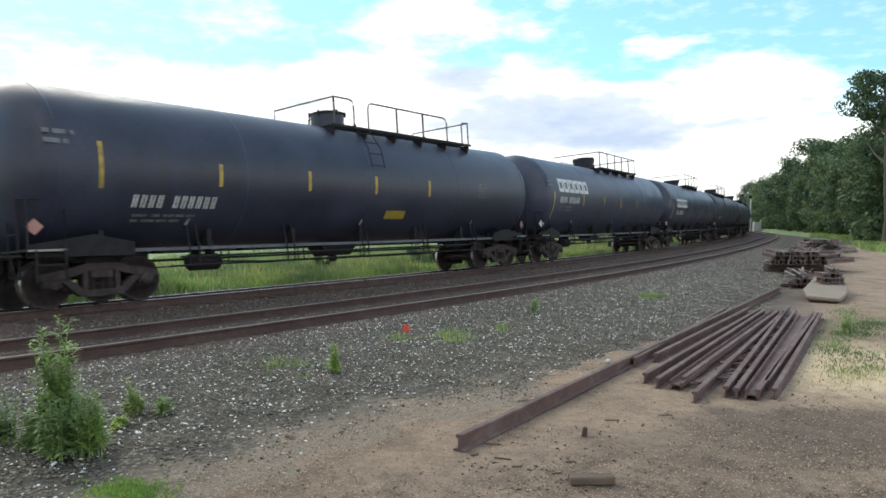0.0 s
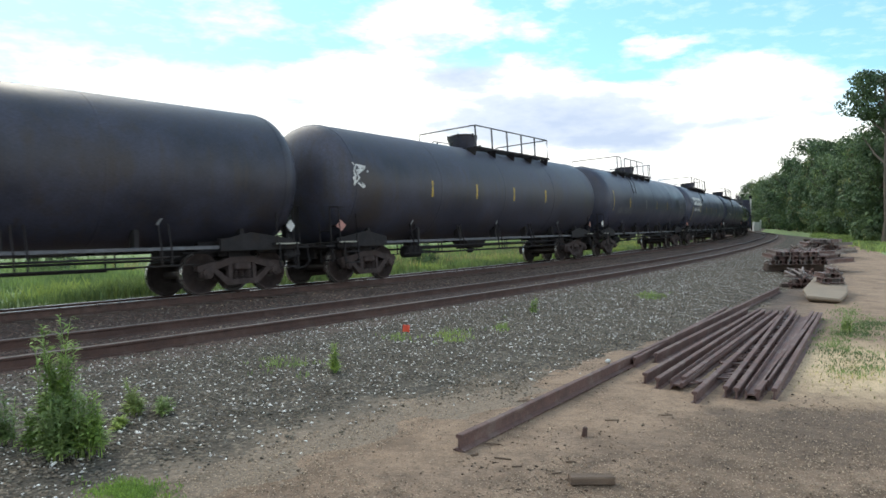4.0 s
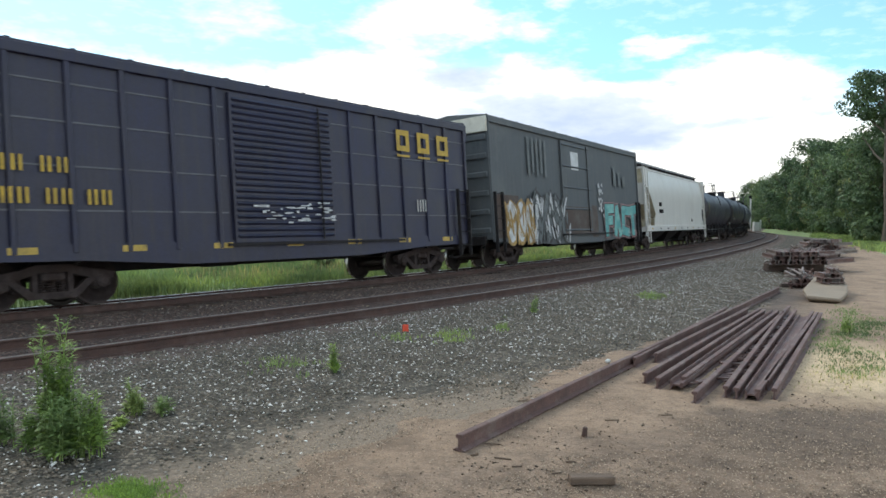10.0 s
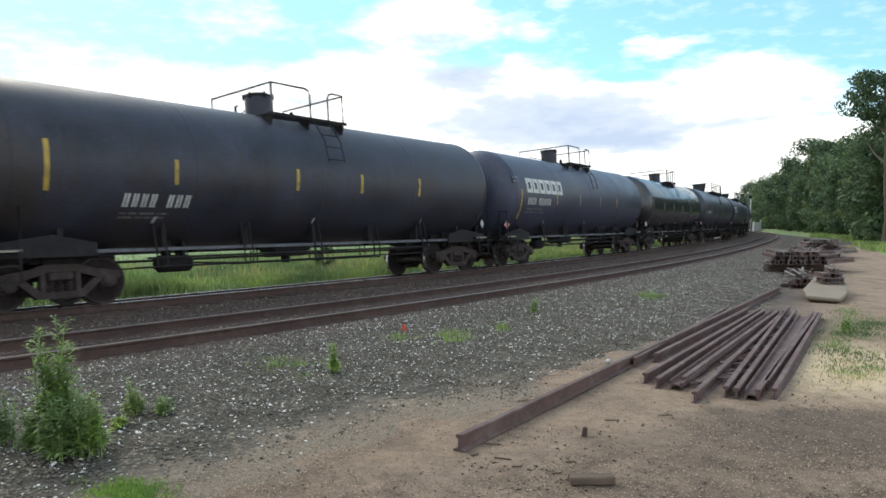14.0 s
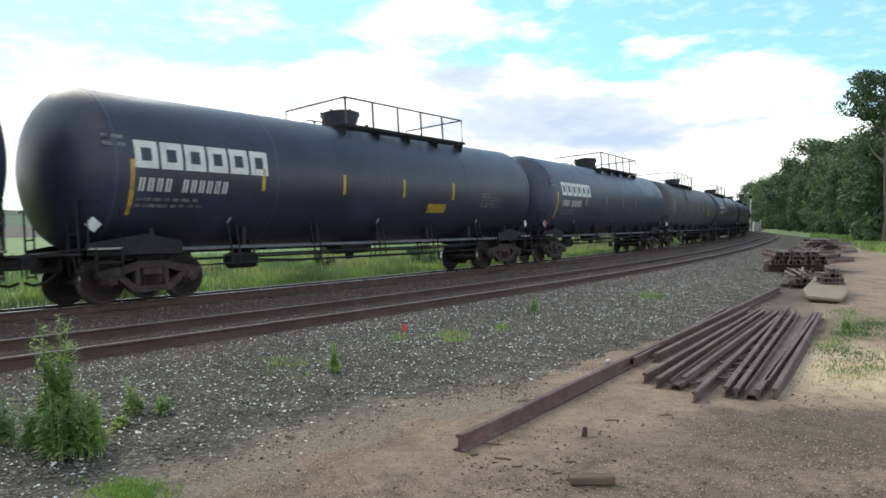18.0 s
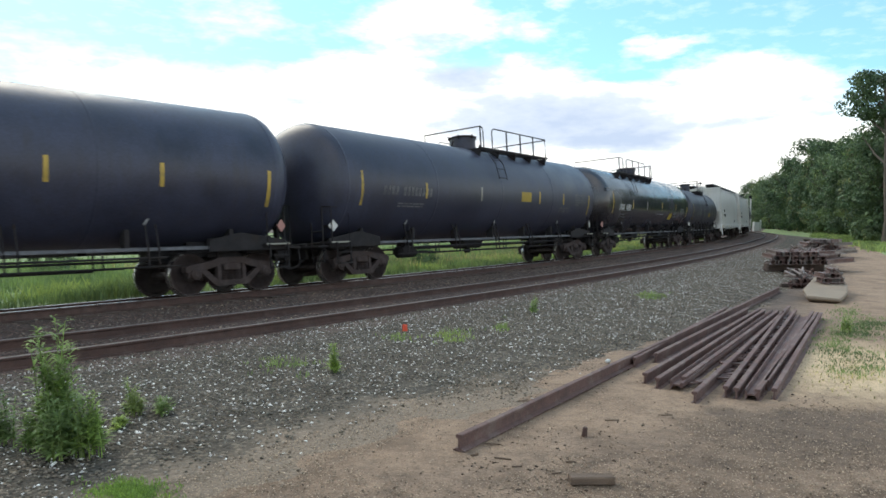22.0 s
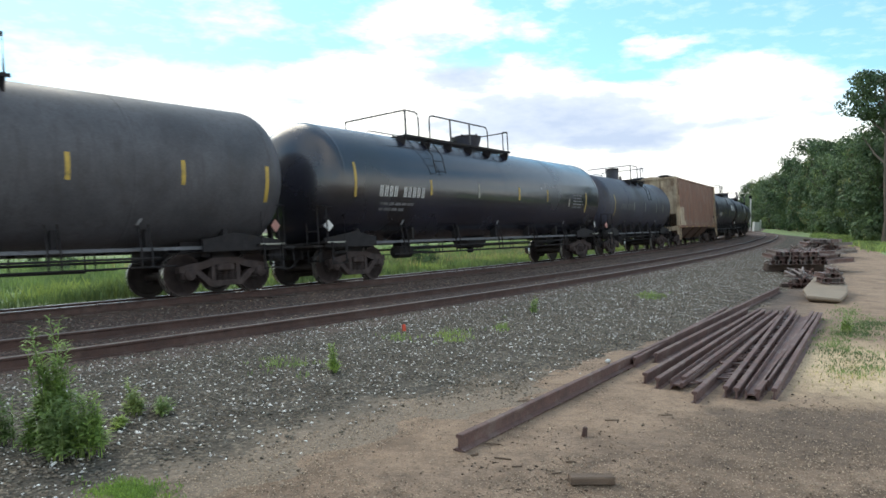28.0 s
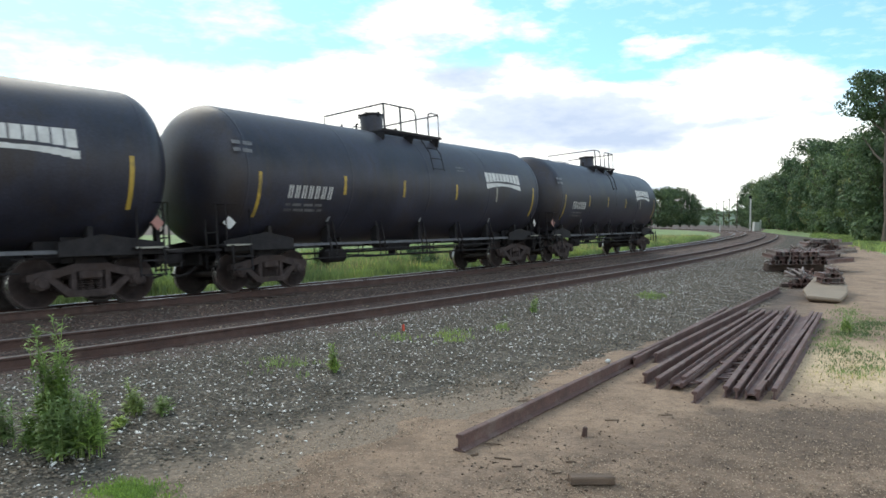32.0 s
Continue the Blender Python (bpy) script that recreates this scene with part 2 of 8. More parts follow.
M = {
    "black": material("black_tank_paint", (0.044, 0.049, 0.080), 0.40, spec=0.45, vary=0.35, scale=0.9, fine=25, bump=0.05, second=(0.040, 0.041, 0.062), second_at=(0.5, 0.75), streak=(0.046, 0.045, 0.060), by_object=0.2),
    "black_gloss": material("glossy_black_paint", (0.020, 0.021, 0.034), 0.24, spec=0.9, vary=0.3, scale=0.5, fine=12, bump=0.02, second=(0.016, 0.015, 0.018)),
    "rusty_black": material("weathered_black_paint", (0.039, 0.041, 0.061), 0.48, spec=0.45, vary=0.5, scale=0.8, fine=30, bump=0.08, second=(0.043, 0.035, 0.034), second_at=(0.52, 0.70), streak=(0.045, 0.037, 0.035), by_object=0.2),
    "faded_black": material("faded_black_paint", (0.094, 0.093, 0.102), 0.55, spec=0.35, vary=0.3, scale=0.9, fine=28, bump=0.06, second=(0.060, 0.057, 0.062), second_at=(0.5, 0.7), streak=(0.066, 0.060, 0.062)),
    "steel_dark": material("grimy_black_steel", (0.027, 0.025, 0.027), 0.75, spec=0.2, vary=0.4, scale=4, fine=50, bump=0.15, second=(0.032, 0.026, 0.023)),
    "truck": material("brown_grimy_cast_steel", (0.064, 0.050, 0.048), 0.85, spec=0.15, vary=0.4, scale=5, fine=60, bump=0.2, second=(0.056, 0.040, 0.035)),
    "wheel": material("worn_wheel_steel", (0.060, 0.049, 0.046), 0.6, metal=0.2, vary=0.3, scale=6, bump=0.08, second=(0.043, 0.033, 0.030)),
    "tread": material("polished_tread_steel", (0.50, 0.49, 0.47), 0.3, metal=0.9, vary=0.1, scale=8, bump=0.0),
    "board": material("weathered_galvanised_grating", (0.12, 0.125, 0.14), 0.6, vary=0.3, scale=4, fine=30, bump=0.1),
    "walk_board": material("galvanised_running_board", (0.26, 0.265, 0.28), 0.55, metal=0.3, vary=0.25, scale=4, fine=30, bump=0.1),
    "grey_rail": material("grey_painted_pipe", (0.06, 0.06, 0.066), 0.5, vary=0.2, scale=6, bump=0.03),
    "yellow": material("yellow_reflective_tape", (0.50, 0.34, 0.06), 0.45, vary=0.15, scale=6, bump=0.0, second=(0.26, 0.19, 0.05)),
    "white_tape": material("white_reflective_tape", (0.30, 0.29, 0.25), 0.45, vary=0.15, scale=6, bump=0.0),
    "white_paint": material("white_stencil_paint", (0.62, 0.62, 0.60), 0.55, vary=0.12, scale=5, fine=30, bump=0.0, second=(0.40, 0.39, 0.37), second_at=(0.5, 0.8)),
    "faded_paint": material("faded_grey_stencil_paint", (0.16, 0.16, 0.165), 0.6, vary=0.3, scale=6, bump=0.0, second=(0.07, 0.07, 0.075), second_at=(0.48, 0.62)),
    "spill": material("grey_spill_runs", (0.085, 0.085, 0.09), 0.7, vary=0.3, scale=6, bump=0.0),
    "red_paint": material("red_placard_paint", (0.42, 0.20, 0.17), 0.5, vary=0.1, bump=0.0),
    "placard_yellow": material("dull_yellow_panel_paint", (0.36, 0.25, 0.03), 0.55, vary=0.2, scale=5, bump=0.0),
    "hopper_white": material("pale_grey_hopper_paint", (0.64, 0.63, 0.60), 0.42, vary=0.07, scale=0.8, fine=20, bump=0.03, second=(0.57, 0.555, 0.52), streak=(0.53, 0.51, 0.475)),
    "hopper_brown": material("rusty_brown_hopper_paint", (0.195, 0.090, 0.058), 0.78, vary=0.35, scale=1.3, fine=18, bump=0.1, second=(0.245, 0.145, 0.098), second_at=(0.46, 0.66), streak=(0.27, 0.180, 0.130)),
    "hopper_bay": material("dark_grimy_brown_steel", (0.115, 0.072, 0.055), 0.8, vary=0.35, scale=2, fine=25, bump=0.1, second=(0.12, 0.088, 0.072), spec=0.2),
    "dust": material("pale_dust_streaks", (0.27, 0.205, 0.16), 0.85, vary=0.3, scale=6, bump=0.0),
    "hopper_tan": material("bare_tan_primer", (0.47, 0.375, 0.265), 0.7, vary=0.2, scale=2, fine=25, bump=0.06, second=(0.22, 0.14, 0.09), second_at=(0.5, 0.65), streak=(0.18, 0.11, 0.07)),
    "hopper_stain": material("tan_product_stain", (0.50, 0.44, 0.31), 0.8, vary=0.2, scale=3, bump=0.05, second=(0.66, 0.62, 0.52)),
    "box_blue": material("dark_blue_boxcar_paint", (0.024, 0.026, 0.056), 0.50, vary=0.3, scale=1.0, fine=25, bump=0.06, second=(0.032, 0.031, 0.052), streak=(0.040, 0.036, 0.048)),
    "box_grey": material("slate_grey_boxcar_paint", (0.080, 0.092, 0.102), 0.65, vary=0.2, scale=0.8, fine=25, bump=0.06, second=(0.105, 0.115, 0.120), streak=(0.115, 0.118, 0.120)),
    "box_white": material("white_primed_end_paint", (0.62, 0.60, 0.52), 0.6, vary=0.1, scale=2, bump=0.04, second=(0.40, 0.37, 0.30)),
    "paint_teal": material("teal_spray_paint", (0.09, 0.34, 0.34), 0.5, vary=0.35, scale=2.5, bump=0.0, second=(0.20, 0.48, 0.44), second_at=(0.45, 0.6)),
    "paint_silver": material("silver_spray_paint", (0.52, 0.54, 0.55), 0.45, vary=0.25, scale=4, bump=0.0),
    "paint_dark": material("black_spray_paint", (0.02, 0.02, 0.022), 0.5, vary=0.2, scale=4, bump=0.0),
    "paint_pink": material("dull_pink_spray_paint", (0.30, 0.17, 0.17), 0.55, vary=0.25, scale=4, bump=0.0),
    "paint_orange": material("ochre_spray_paint", (0.35, 0.22, 0.07), 0.55, vary=0.25, scale=4, bump=0.0),
    "buff": material("pale_buffed_grey_paint", (0.15, 0.165, 0.168), 0.65, vary=0.2, scale=3, bump=0.0, second=(0.11, 0.125, 0.128), second_at=(0.42, 0.58)),
    "paint_mid": material("mid_grey_spray_paint", (0.10, 0.105, 0.11), 0.55, vary=0.25, scale=4, bump=0.0),
    "primer": material("dull_brown_primer", (0.085, 0.062, 0.052), 0.8, vary=0.3, scale=2, bump=0.03, second=(0.11, 0.095, 0.085), second_at=(0.45, 0.6)),
    "gold_paint": material("yellow_lettering_paint", (0.50, 0.33, 0.04), 0.55, vary=0.2, scale=4, bump=0.0, second=(0.26, 0.18, 0.05), second_at=(0.5, 0.8)),
    "loose_rail": material("brown_weathered_rail_steel", (0.135, 0.078, 0.068), 0.75, vary=0.35, scale=5, fine=60, bump=0.15, second=(0.185, 0.130, 0.114)),
    "scrap": material("scoured_scrap_steel", (0.20, 0.165, 0.15), 0.6, vary=0.35, scale=6, fine=60, bump=0.15, second=(0.11, 0.08, 0.07), by_object=0.4),
    "rail": material("dark_rusty_rail_steel", (0.078, 0.043, 0.035), 0.8, vary=0.3, scale=5, fine=60, bump=0.15, second=(0.105, 0.066, 0.055)),
    "rail_head": material("bright_worn_rail_head", (0.42, 0.41, 0.40), 0.32, metal=0.85, vary=0.1, scale=3, bump=0.03),
    "rail_head_dull": material("dull_brown_rail_head", (0.23, 0.185, 0.165), 0.55, metal=0.3, vary=0.25, scale=3, bump=0.05),
    "tie": material("weathered_timber_tie", (0.095, 0.068, 0.056), 0.9, vary=0.35, scale=3, fine=40, bump=0.4, stretch=(1, 6, 6), by_object=0.25),
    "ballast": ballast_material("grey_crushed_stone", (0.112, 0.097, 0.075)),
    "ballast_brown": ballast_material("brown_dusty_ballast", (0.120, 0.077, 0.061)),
    "stone": stone_material("crushed_stone"),
    "stone_brown": material("dusty_brown_stone", (0.15, 0.125, 0.108), 0.9, vary=0.2, scale=20, fine=90, bump=0.2, by_island=0.7),
    "pebble": material("sandy_pebble", (0.36, 0.280, 0.205), 0.9, vary=0.2, scale=20, fine=90, bump=0.2, by_island=0.6),
    "crumb": material("dark_dirt_crumb", (0.105, 0.075, 0.055), 0.95, vary=0.3, scale=20, fine=90, bump=0.2, by_island=0.5),
    "timber": material("split_grey_timber", (0.150, 0.105, 0.076), 0.9, vary=0.35, scale=4, fine=50, bump=0.4, stretch=(1, 8, 8)),
    "concrete": material("pale_weathered_concrete", (0.28, 0.225, 0.17), 0.88, vary=0.15, scale=2.5, fine=40, bump=0.3, second=(0.27, 0.215, 0.16)),
    "orange": material("orange_marking_flag", (0.78, 0.10, 0.05), 0.5, vary=0.1, bump=0.0),
    "bark": material("grey_brown_bark", (0.11, 0.09, 0.07), 0.9, vary=0.35, scale=4, fine=30, bump=0.5, stretch=(4, 4, 1)),
    "cabinet": material("pale_grey_cabinet_paint", (0.6, 0.6, 0.58), 0.5, vary=0.08, bump=0.02),
    "leaf_a": leaf_material("oak_green_leaves", (0.092, 0.150, 0.074), 0.26),
    "leaf_b": leaf_material("fresh_green_leaves", (0.116, 0.184, 0.088), 0.26),
    "leaf_c": leaf_material("yellow_green_leaves", (0.150, 0.198, 0.094), 0.26),
    "grass": leaf_material("meadow_grass", (0.225, 0.325, 0.120), 0.18),
    "grass_dry": leaf_material("dry_grass", (0.32, 0.32, 0.15)),
    "weed": leaf_material("weed_leaves", (0.290, 0.430, 0.110)),
    "weed_dark": leaf_material("rank_weeds", (0.225, 0.330, 0.115), 0.2),
}

# ---- mesh building ----


class Build:
    """Collects vertices and faces of one mesh."""

    def __init__(self):
        self.v, self.f, self.mi = [], [], []

    def add(self, verts, faces, mi=0):
        n = len(self.v)
        self.v.extend(tuple(p) for p in verts)
        self.f.extend(tuple(i + n for i in f) for f in faces)
        self.mi.extend([mi] * len(faces))
        return self

    def box(self, a, b, c=0.0, mi=0, m=None):
        """A box between two corners with chamfered edges of width c."""
        (x0, y0, z0), (x1, y1, z1) = [tuple(map(min, zip(a, b))), tuple(map(max, zip(a, b)))]
        c = min(c, (x1 - x0) * 0.45, (y1 - y0) * 0.45, (z1 - z0) * 0.45)
        if c <= 0:
            vs = [(x, y, z) for x in (x0, x1) for y in (y0, y1) for z in (z0, z1)]
            fs = [(0, 1, 3, 2), (4, 6, 7, 5), (0, 4, 5, 1), (2, 3, 7, 6), (0, 2, 6, 4), (1, 5, 7, 3)]
        else:
            vs, idx = [], {}
            for i, x in enumerate((x0, x1)):
                for j, y in enumerate((y0, y1)):
                    for k, z in enumerate((z0, z1)):
                        sx, sy, sz = (c, -c)[i], (c, -c)[j], (c, -c)[k]
                        for ax, p in ((0, (x, y + sy, z + sz)), (1, (x + sx, y, z + sz)), (2, (x + sx, y + sy, z))):
                            idx[i, j, k, ax] = len(vs)
                            vs.append(p)
            g = lambda i, j, k, ax: idx[i, j, k, ax]
            fs = []
            for i in (0, 1):
                q = [g(i, 0, 0, 0), g(i, 0, 1, 0), g(i, 1, 1, 0), g(i, 1, 0, 0)]
                fs.append(q if i == 0 else q[::-1])
                q = [g(0, i, 0, 1), g(1, i, 0, 1), g(1, i, 1, 1), g(0, i, 1, 1)]
                fs.append(q if i == 0 else q[::-1])
                q = [g(0, 0, i, 2), g(0, 1, i, 2), g(1, 1, i, 2), g(1, 0, i, 2)]
                fs.append(q if i == 0 else q[::-1])
            for a_ in (0, 1):
                for b_ in (0, 1):
                    flip = a_ != b_
                    for q in ([g(0, a_, b_, 1), g(0, a_, b_, 2), g(1, a_, b_, 2), g(1, a_, b_, 1)],
                              [g(a_, 0, b_, 2), g(a_, 0, b_, 0), g(a_, 1, b_, 0), g(a_, 1, b_, 2)],
                              [g(a_, b_, 0, 0), g(a_, b_, 0, 1), g(a_, b_, 1, 1), g(a_, b_, 1, 0)]):
                        fs.append(q[::-1] if flip else q)
            for i in (0, 1):
                for j in (0, 1):
                    for k in (0, 1):
                        q = [g(i, j, k, 0), g(i, j, k, 1), g(i, j, k, 2)]
                        fs.append(q if (i + j + k) % 2 else q[::-1])
        if m:
            vs = [m @ Vector(p) for p in vs]
        return self.add(vs, fs, mi)

    def tube(self, pts, r, n=6, mi=0, closed=False):
        """A round bar along points, with flat ends."""
        pts = [Vector(p) for p in pts]
        rings, k = [], len(pts)
        for i, p in enumerate(pts):
            d = (pts[min(i + 1, k - 1)] - pts[max(i - 1, 0)]).normalized()
            u = d.cross(Vector((0, 0, 1)) if abs(d.z) < 0.9 else Vector((1, 0, 0))).normalized()
            w = d.cross(u)
            rr = r[i] if isinstance(r, (list, tuple)) else r
            rings.append([p + (u * math.cos(2 * math.pi * j / n) + w * math.sin(2 * math.pi * j / n)) * rr for j in range(n)])
        vs = [p for ring in rings for p in ring]
        fs = [(i * n + j, i * n + (j + 1) % n, (i + 1) * n + (j + 1) % n, (i + 1) * n + j) for i in range(k - 1) for j in range(n)]
        fs += [tuple(range(n))[::-1], tuple((k - 1) * n + j for j in range(n))]
        return self.add(vs, fs, mi)

    def lathe(self, prof, axis="x", n=32, mi=0, centre=(0, 0, 0), m=None):
        """Turns (along, radius) pairs round an axis; radius 0 closes an end."""
        vs, fs, rings = [], [], []
        for a, r in prof:
            if r < 1e-6:
                rings.append([len(vs)])
                vs.append((a, 0, 0))
            else:
                rings.append(list(range(len(vs), len(vs) + n)))
                vs += [(a, r * math.cos(2 * math.pi * j / n), r * math.sin(2 * math.pi * j / n)) for j in range(n)]
        for a, b in zip(rings, rings[1:]):
            for j in range(n):
                k = (j + 1) % n
                if len(a) == 1:
                    fs.append((a[0], b[k], b[j]))
                elif len(b) == 1:
                    fs.append((a[j], a[k], b[0]))
                else:
                    fs.append((a[j], a[k], b[k], b[j]))
        for ring, rev in ((rings[0], True), (rings[-1], False)):
            if len(ring) > 1:
                fs.append(tuple(ring if rev else ring[::-1]))
        turn = {"x": lambda p: p, "y": lambda p: (p[1], p[0], p[2]), "z": lambda p: (p[1], p[2], p[0])}[axis]
        vs = [Vector(turn(p)) + Vector(centre) for p in vs]
        if axis == "y":
            fs = [f[::-1] for f in fs]
        if m:
            vs = [m @ p for p in vs]
        return self.add(vs, [f[::-1] for f in fs], mi)

    def prism(self, outline, y0, y1, mi=0, plane="xz", m=None):
        """A flat outline given thickness. plane xz: (x, z) with depth in y; yz: (y, z) with depth in x; xy: depth in z."""
        put = {"xz": lambda p, d: (p[0], d, p[1]), "yz": lambda p, d: (d, p[0], p[1]), "xy": lambda p, d: (p[0], p[1], d)}[plane]
        n = len(outline)
        vs = [Vector(put(p, y0)) for p in outline] + [Vector(put(p, y1)) for p in outline]
        if m:
            vs = [m @ p for p in vs]
        fs = [tuple(range(n)), tuple(range(2 * n - 1, n - 1, -1))] + [(i, i + n, (i + 1) % n + n, (i + 1) % n) for i in range(n)]
        return self.add(vs, fs, mi)

    def mesh(self, name, mats, smooth=False, fix=True):
        me = bpy.data.meshes.new(name)
        me.from_pydata([tuple(p) for p in self.v], [], self.f)
        for mt in (mats if isinstance(mats, (list, tuple)) else [mats]):
            me.materials.append(M[mt] if isinstance(mt, str) else mt)
        if any(self.mi):
            me.polygons.foreach_set("material_index", self.mi)
        if fix and len(self.f) < 4000:
            bm = bmesh.new()
            bm.from_mesh(me)
            bmesh.ops.recalc_face_normals(bm, faces=bm.faces)
            bm.to_mesh(me)
            bm.free()
        if smooth:
            me.shade_smooth()
            me.set_sharp_from_angle(angle=radians(40))
        return me


def put(name, me, parent=None, m=None, label=""):
    """One mesh object, at m in its parent's space."""
    ob = new(name, me)
    ob.parent = parent
    if m is not None:
        ob.matrix_basis = m
    if label:
        ob["label"] = label
    return ob


def part(name, b, mats, parent, label="", m=None, smooth=True):
    return put(name, b.mesh(name, mats, smooth), parent, m, label)


def base(name, m, label, category, group="", kind=""):
    """An Empty at a thing's foot, which carries its parts."""
    ob = new(name)
    ob.empty_display_size = 0.3
    ob.matrix_basis = m
    return tagged(ob, label, category, group, kind)


# ---- the line of the tracks ----
# s runs along the outer rail of the train's track, away from the eye; lat is measured from that rail towards the eye
STEP = 0.25
S0, S1 = -600.0, 760.0


def bend(s):
    a = min(max(s, -18.0), 105.0)
    k = -0.00463477 + 2 * 6.13187e-5 * a - 3 * 3.83297e-7 * a * a
    if s < -18:
        return k * max(0.0, 1 - (-18 - s) / 25)
    if s > 105:
        return -0.004 if s < 330 else 0.0
    return k


LINE = {}


def lay_line():
    for way in (1, -1):
        x, y, h = 0.0, 22.506, 0.618665
        n = int((S1 if way > 0 else -S0) / STEP)
        for i in range(n + 1):
            LINE[way * i] = (x, y, h)
            k = bend(way * (i + 0.5) * STEP)
            h2 = h + way * k * STEP
            x += way * math.sin((h + h2) / 2) * STEP
            y += way * math.cos((h + h2) / 2) * STEP
            h = h2


lay_line()


def on_line(s, lat=0.0):
    """Place and heading on the track line."""
    i = math.floor(s / STEP)
    f = s / STEP - i
    a, b = LINE[i], LINE[i + 1]
    x, y, h = (a[j] * (1 - f) + b[j] * f for j in range(3))
    return x + lat * math.cos(h), y - lat * math.sin(h), h


def lat_of(x, y):
    """The nearest s and lat of a place, within the stretch in view."""
    best = min(range(-240, 1400, 8), key=lambda i: (LINE[i][0] - x) ** 2 + (LINE[i][1] - y) ** 2)
    lx, ly, h = LINE[best]
    return best * STEP, (x - lx) * math.cos(h) - (y - ly) * math.sin(h)


def ripple(lat):
    """How uneven the gravel lies: more so where it thins out into the sand."""
    return 0.014 + 0.034 * min(1.0, max(0.0, (lat - 7.4) / 1.4))


def sweep(profile, s0, s1, step, closed=True, mis=None, wobble=0.0, scale=0.3):
    """Carries a (lat, z) profile along the line."""
    b = Build()
    n = len(profile)
    k = int(round((s1 - s0) / step))
    vs, fs, mi = [], [], []
    for i in range(k + 1):
        for lat, z in profile:
            x, y, _ = on_line(s0 + i * step, lat)
            if wobble:
                z += (ripple(lat) if wobble is True else wobble) * noise.noise(Vector((x / scale, y / scale, 0)))
            vs.append((x, y, z))
    for i in range(k):
        for j in range(n if closed else n - 1):
            a, c = i * n + j, i * n + (j + 1) % n
            fs.append((a, c, c + n, a + n))
            mi.append(mis[j] if mis else 0)
    if closed:
        fs += [tuple(range(n))[::-1], tuple(k * n + j for j in range(n))]
        mi += [0, 0]
    b.v, b.f, b.mi = vs, fs, mi
    return b


# ---- ground ----
def ground_material():
    """Pale sand, brown dirt blotches, and darker coarse soil on the near side of a wavering line."""
    m = bpy.data.materials.new("sandy_dirt")
    m.use_nodes = True
    t = m.node_tree
    b = t.nodes["Principled BSDF"]
    co = t.nodes.new("ShaderNodeTexCoord")
    P = co.outputs["Object"]

    def nz(scale, detail=5.0, rough=0.6):
        n = node(t, "ShaderNodeTexNoise", Scale=scale, Detail=detail, Roughness=rough)
        t.links.new(P, n.inputs["Vector"])
        return n.outputs[0]

    sep = t.nodes.new("ShaderNodeSeparateXYZ")
    t.links.new(P, sep.inputs[0])
    sand = ramp(t, nz(0.5), ((0.3, (0.262, 0.180, 0.122)), (0.7, (0.372, 0.262, 0.180))))
    sand = mix(t, ramp(t, nz(1.1, 7.0, 0.7), ((0.50, 0.0), (0.66, 0.75))), sand, (0.168, 0.114, 0.078))
    coarse = ramp(t, nz(2.4, 7.0, 0.7), ((0.35, (0.130, 0.089, 0.061)), (0.50, (0.218, 0.152, 0.107)), (0.68, (0.326, 0.234, 0.166))))
    # trodden brown dirt round the scrap stacks
    # it ends along the sandy lane
    off = math_node(t, "SUBTRACT", math_node(t, "MULTIPLY", sep.outputs[1], 0.59), sep.outputs[0])
    off = math_node(t, "ADD", off, math_node(t, "MULTIPLY", math_node(t, "SUBTRACT", nz(0.35, 6.0, 0.65), 0.5), 5.0))
    beside = ramp(t, math_node(t, "MULTIPLY", off, 0.25), ((0.0, 0.0), (0.45, 1.0)))
    up = math_node(t, "ADD", sep.outputs[1], math_node(t, "MULTIPLY", math_node(t, "SUBTRACT", nz(0.6, 6.0, 0.65), 0.5), 6.0))
    beyond = ramp(t, math_node(t, "MULTIPLY", up, 0.04), ((0.36, 0.0), (0.62, 1.0)))
    sand = mix(t, math_node(t, "MULTIPLY", math_node(t, "MULTIPLY", beside, beyond), 0.94), sand, (0.098, 0.073, 0.060))
    # a drift of pale dry sand at the end of the rails
    w = t.nodes.new("ShaderNodeVectorMath")
    w.operation = "DISTANCE"
    t.links.new(P, w.inputs[0])
    w.inputs[1].default_value = (5.75, 9.1, 0.0)
    drift = math_node(t, "ADD", w.outputs["Value"], math_node(t, "MULTIPLY", nz(1.3), 2.0))
    sand = mix(t, ramp(t, math_node(t, "MULTIPLY", drift, 0.25), ((0.50, 0.95), (0.95, 0.0))), sand, (0.60, 0.455, 0.290))
    # the line between them
    bx = math_node(t, "MAXIMUM", sep.outputs[0], 0.0)
    edge = math_node(t, "MINIMUM", math_node(t, "ADD", math_node(t, "MULTIPLY", bx, 0.60), 5.45), 7.35)
    d = math_node(t, "SUBTRACT", edge, sep.outputs[1])
    d = math_node(t, "ADD", d, math_node(t, "MULTIPLY", math_node(t, "SUBTRACT", nz(0.9, 6.0, 0.65), 0.5), 4.5))
    k = ramp(t, math_node(t, "MULTIPLY_ADD", d, 0.5), ((0.25, 0.0), (0.85, 1.0)))
    base_c = mix(t, k, sand, coarse)
    # dark trodden dirt where the lane meets the sand
    band = ramp(t, math_node(t, "MULTIPLY", d, 0.4), ((0.0, 0.0), (0.22, 1.0), (0.55, 0.85), (0.85, 0.0)))
    aside = ramp(t, math_node(t, "MULTIPLY", sep.outputs[0], 0.2), ((0.30, 0.0), (0.60, 1.0)))
    base_c = mix(t, math_node(t, "MULTIPLY", math_node(t, "MULTIPLY", band, aside), 0.72), base_c, (0.110, 0.078, 0.056))
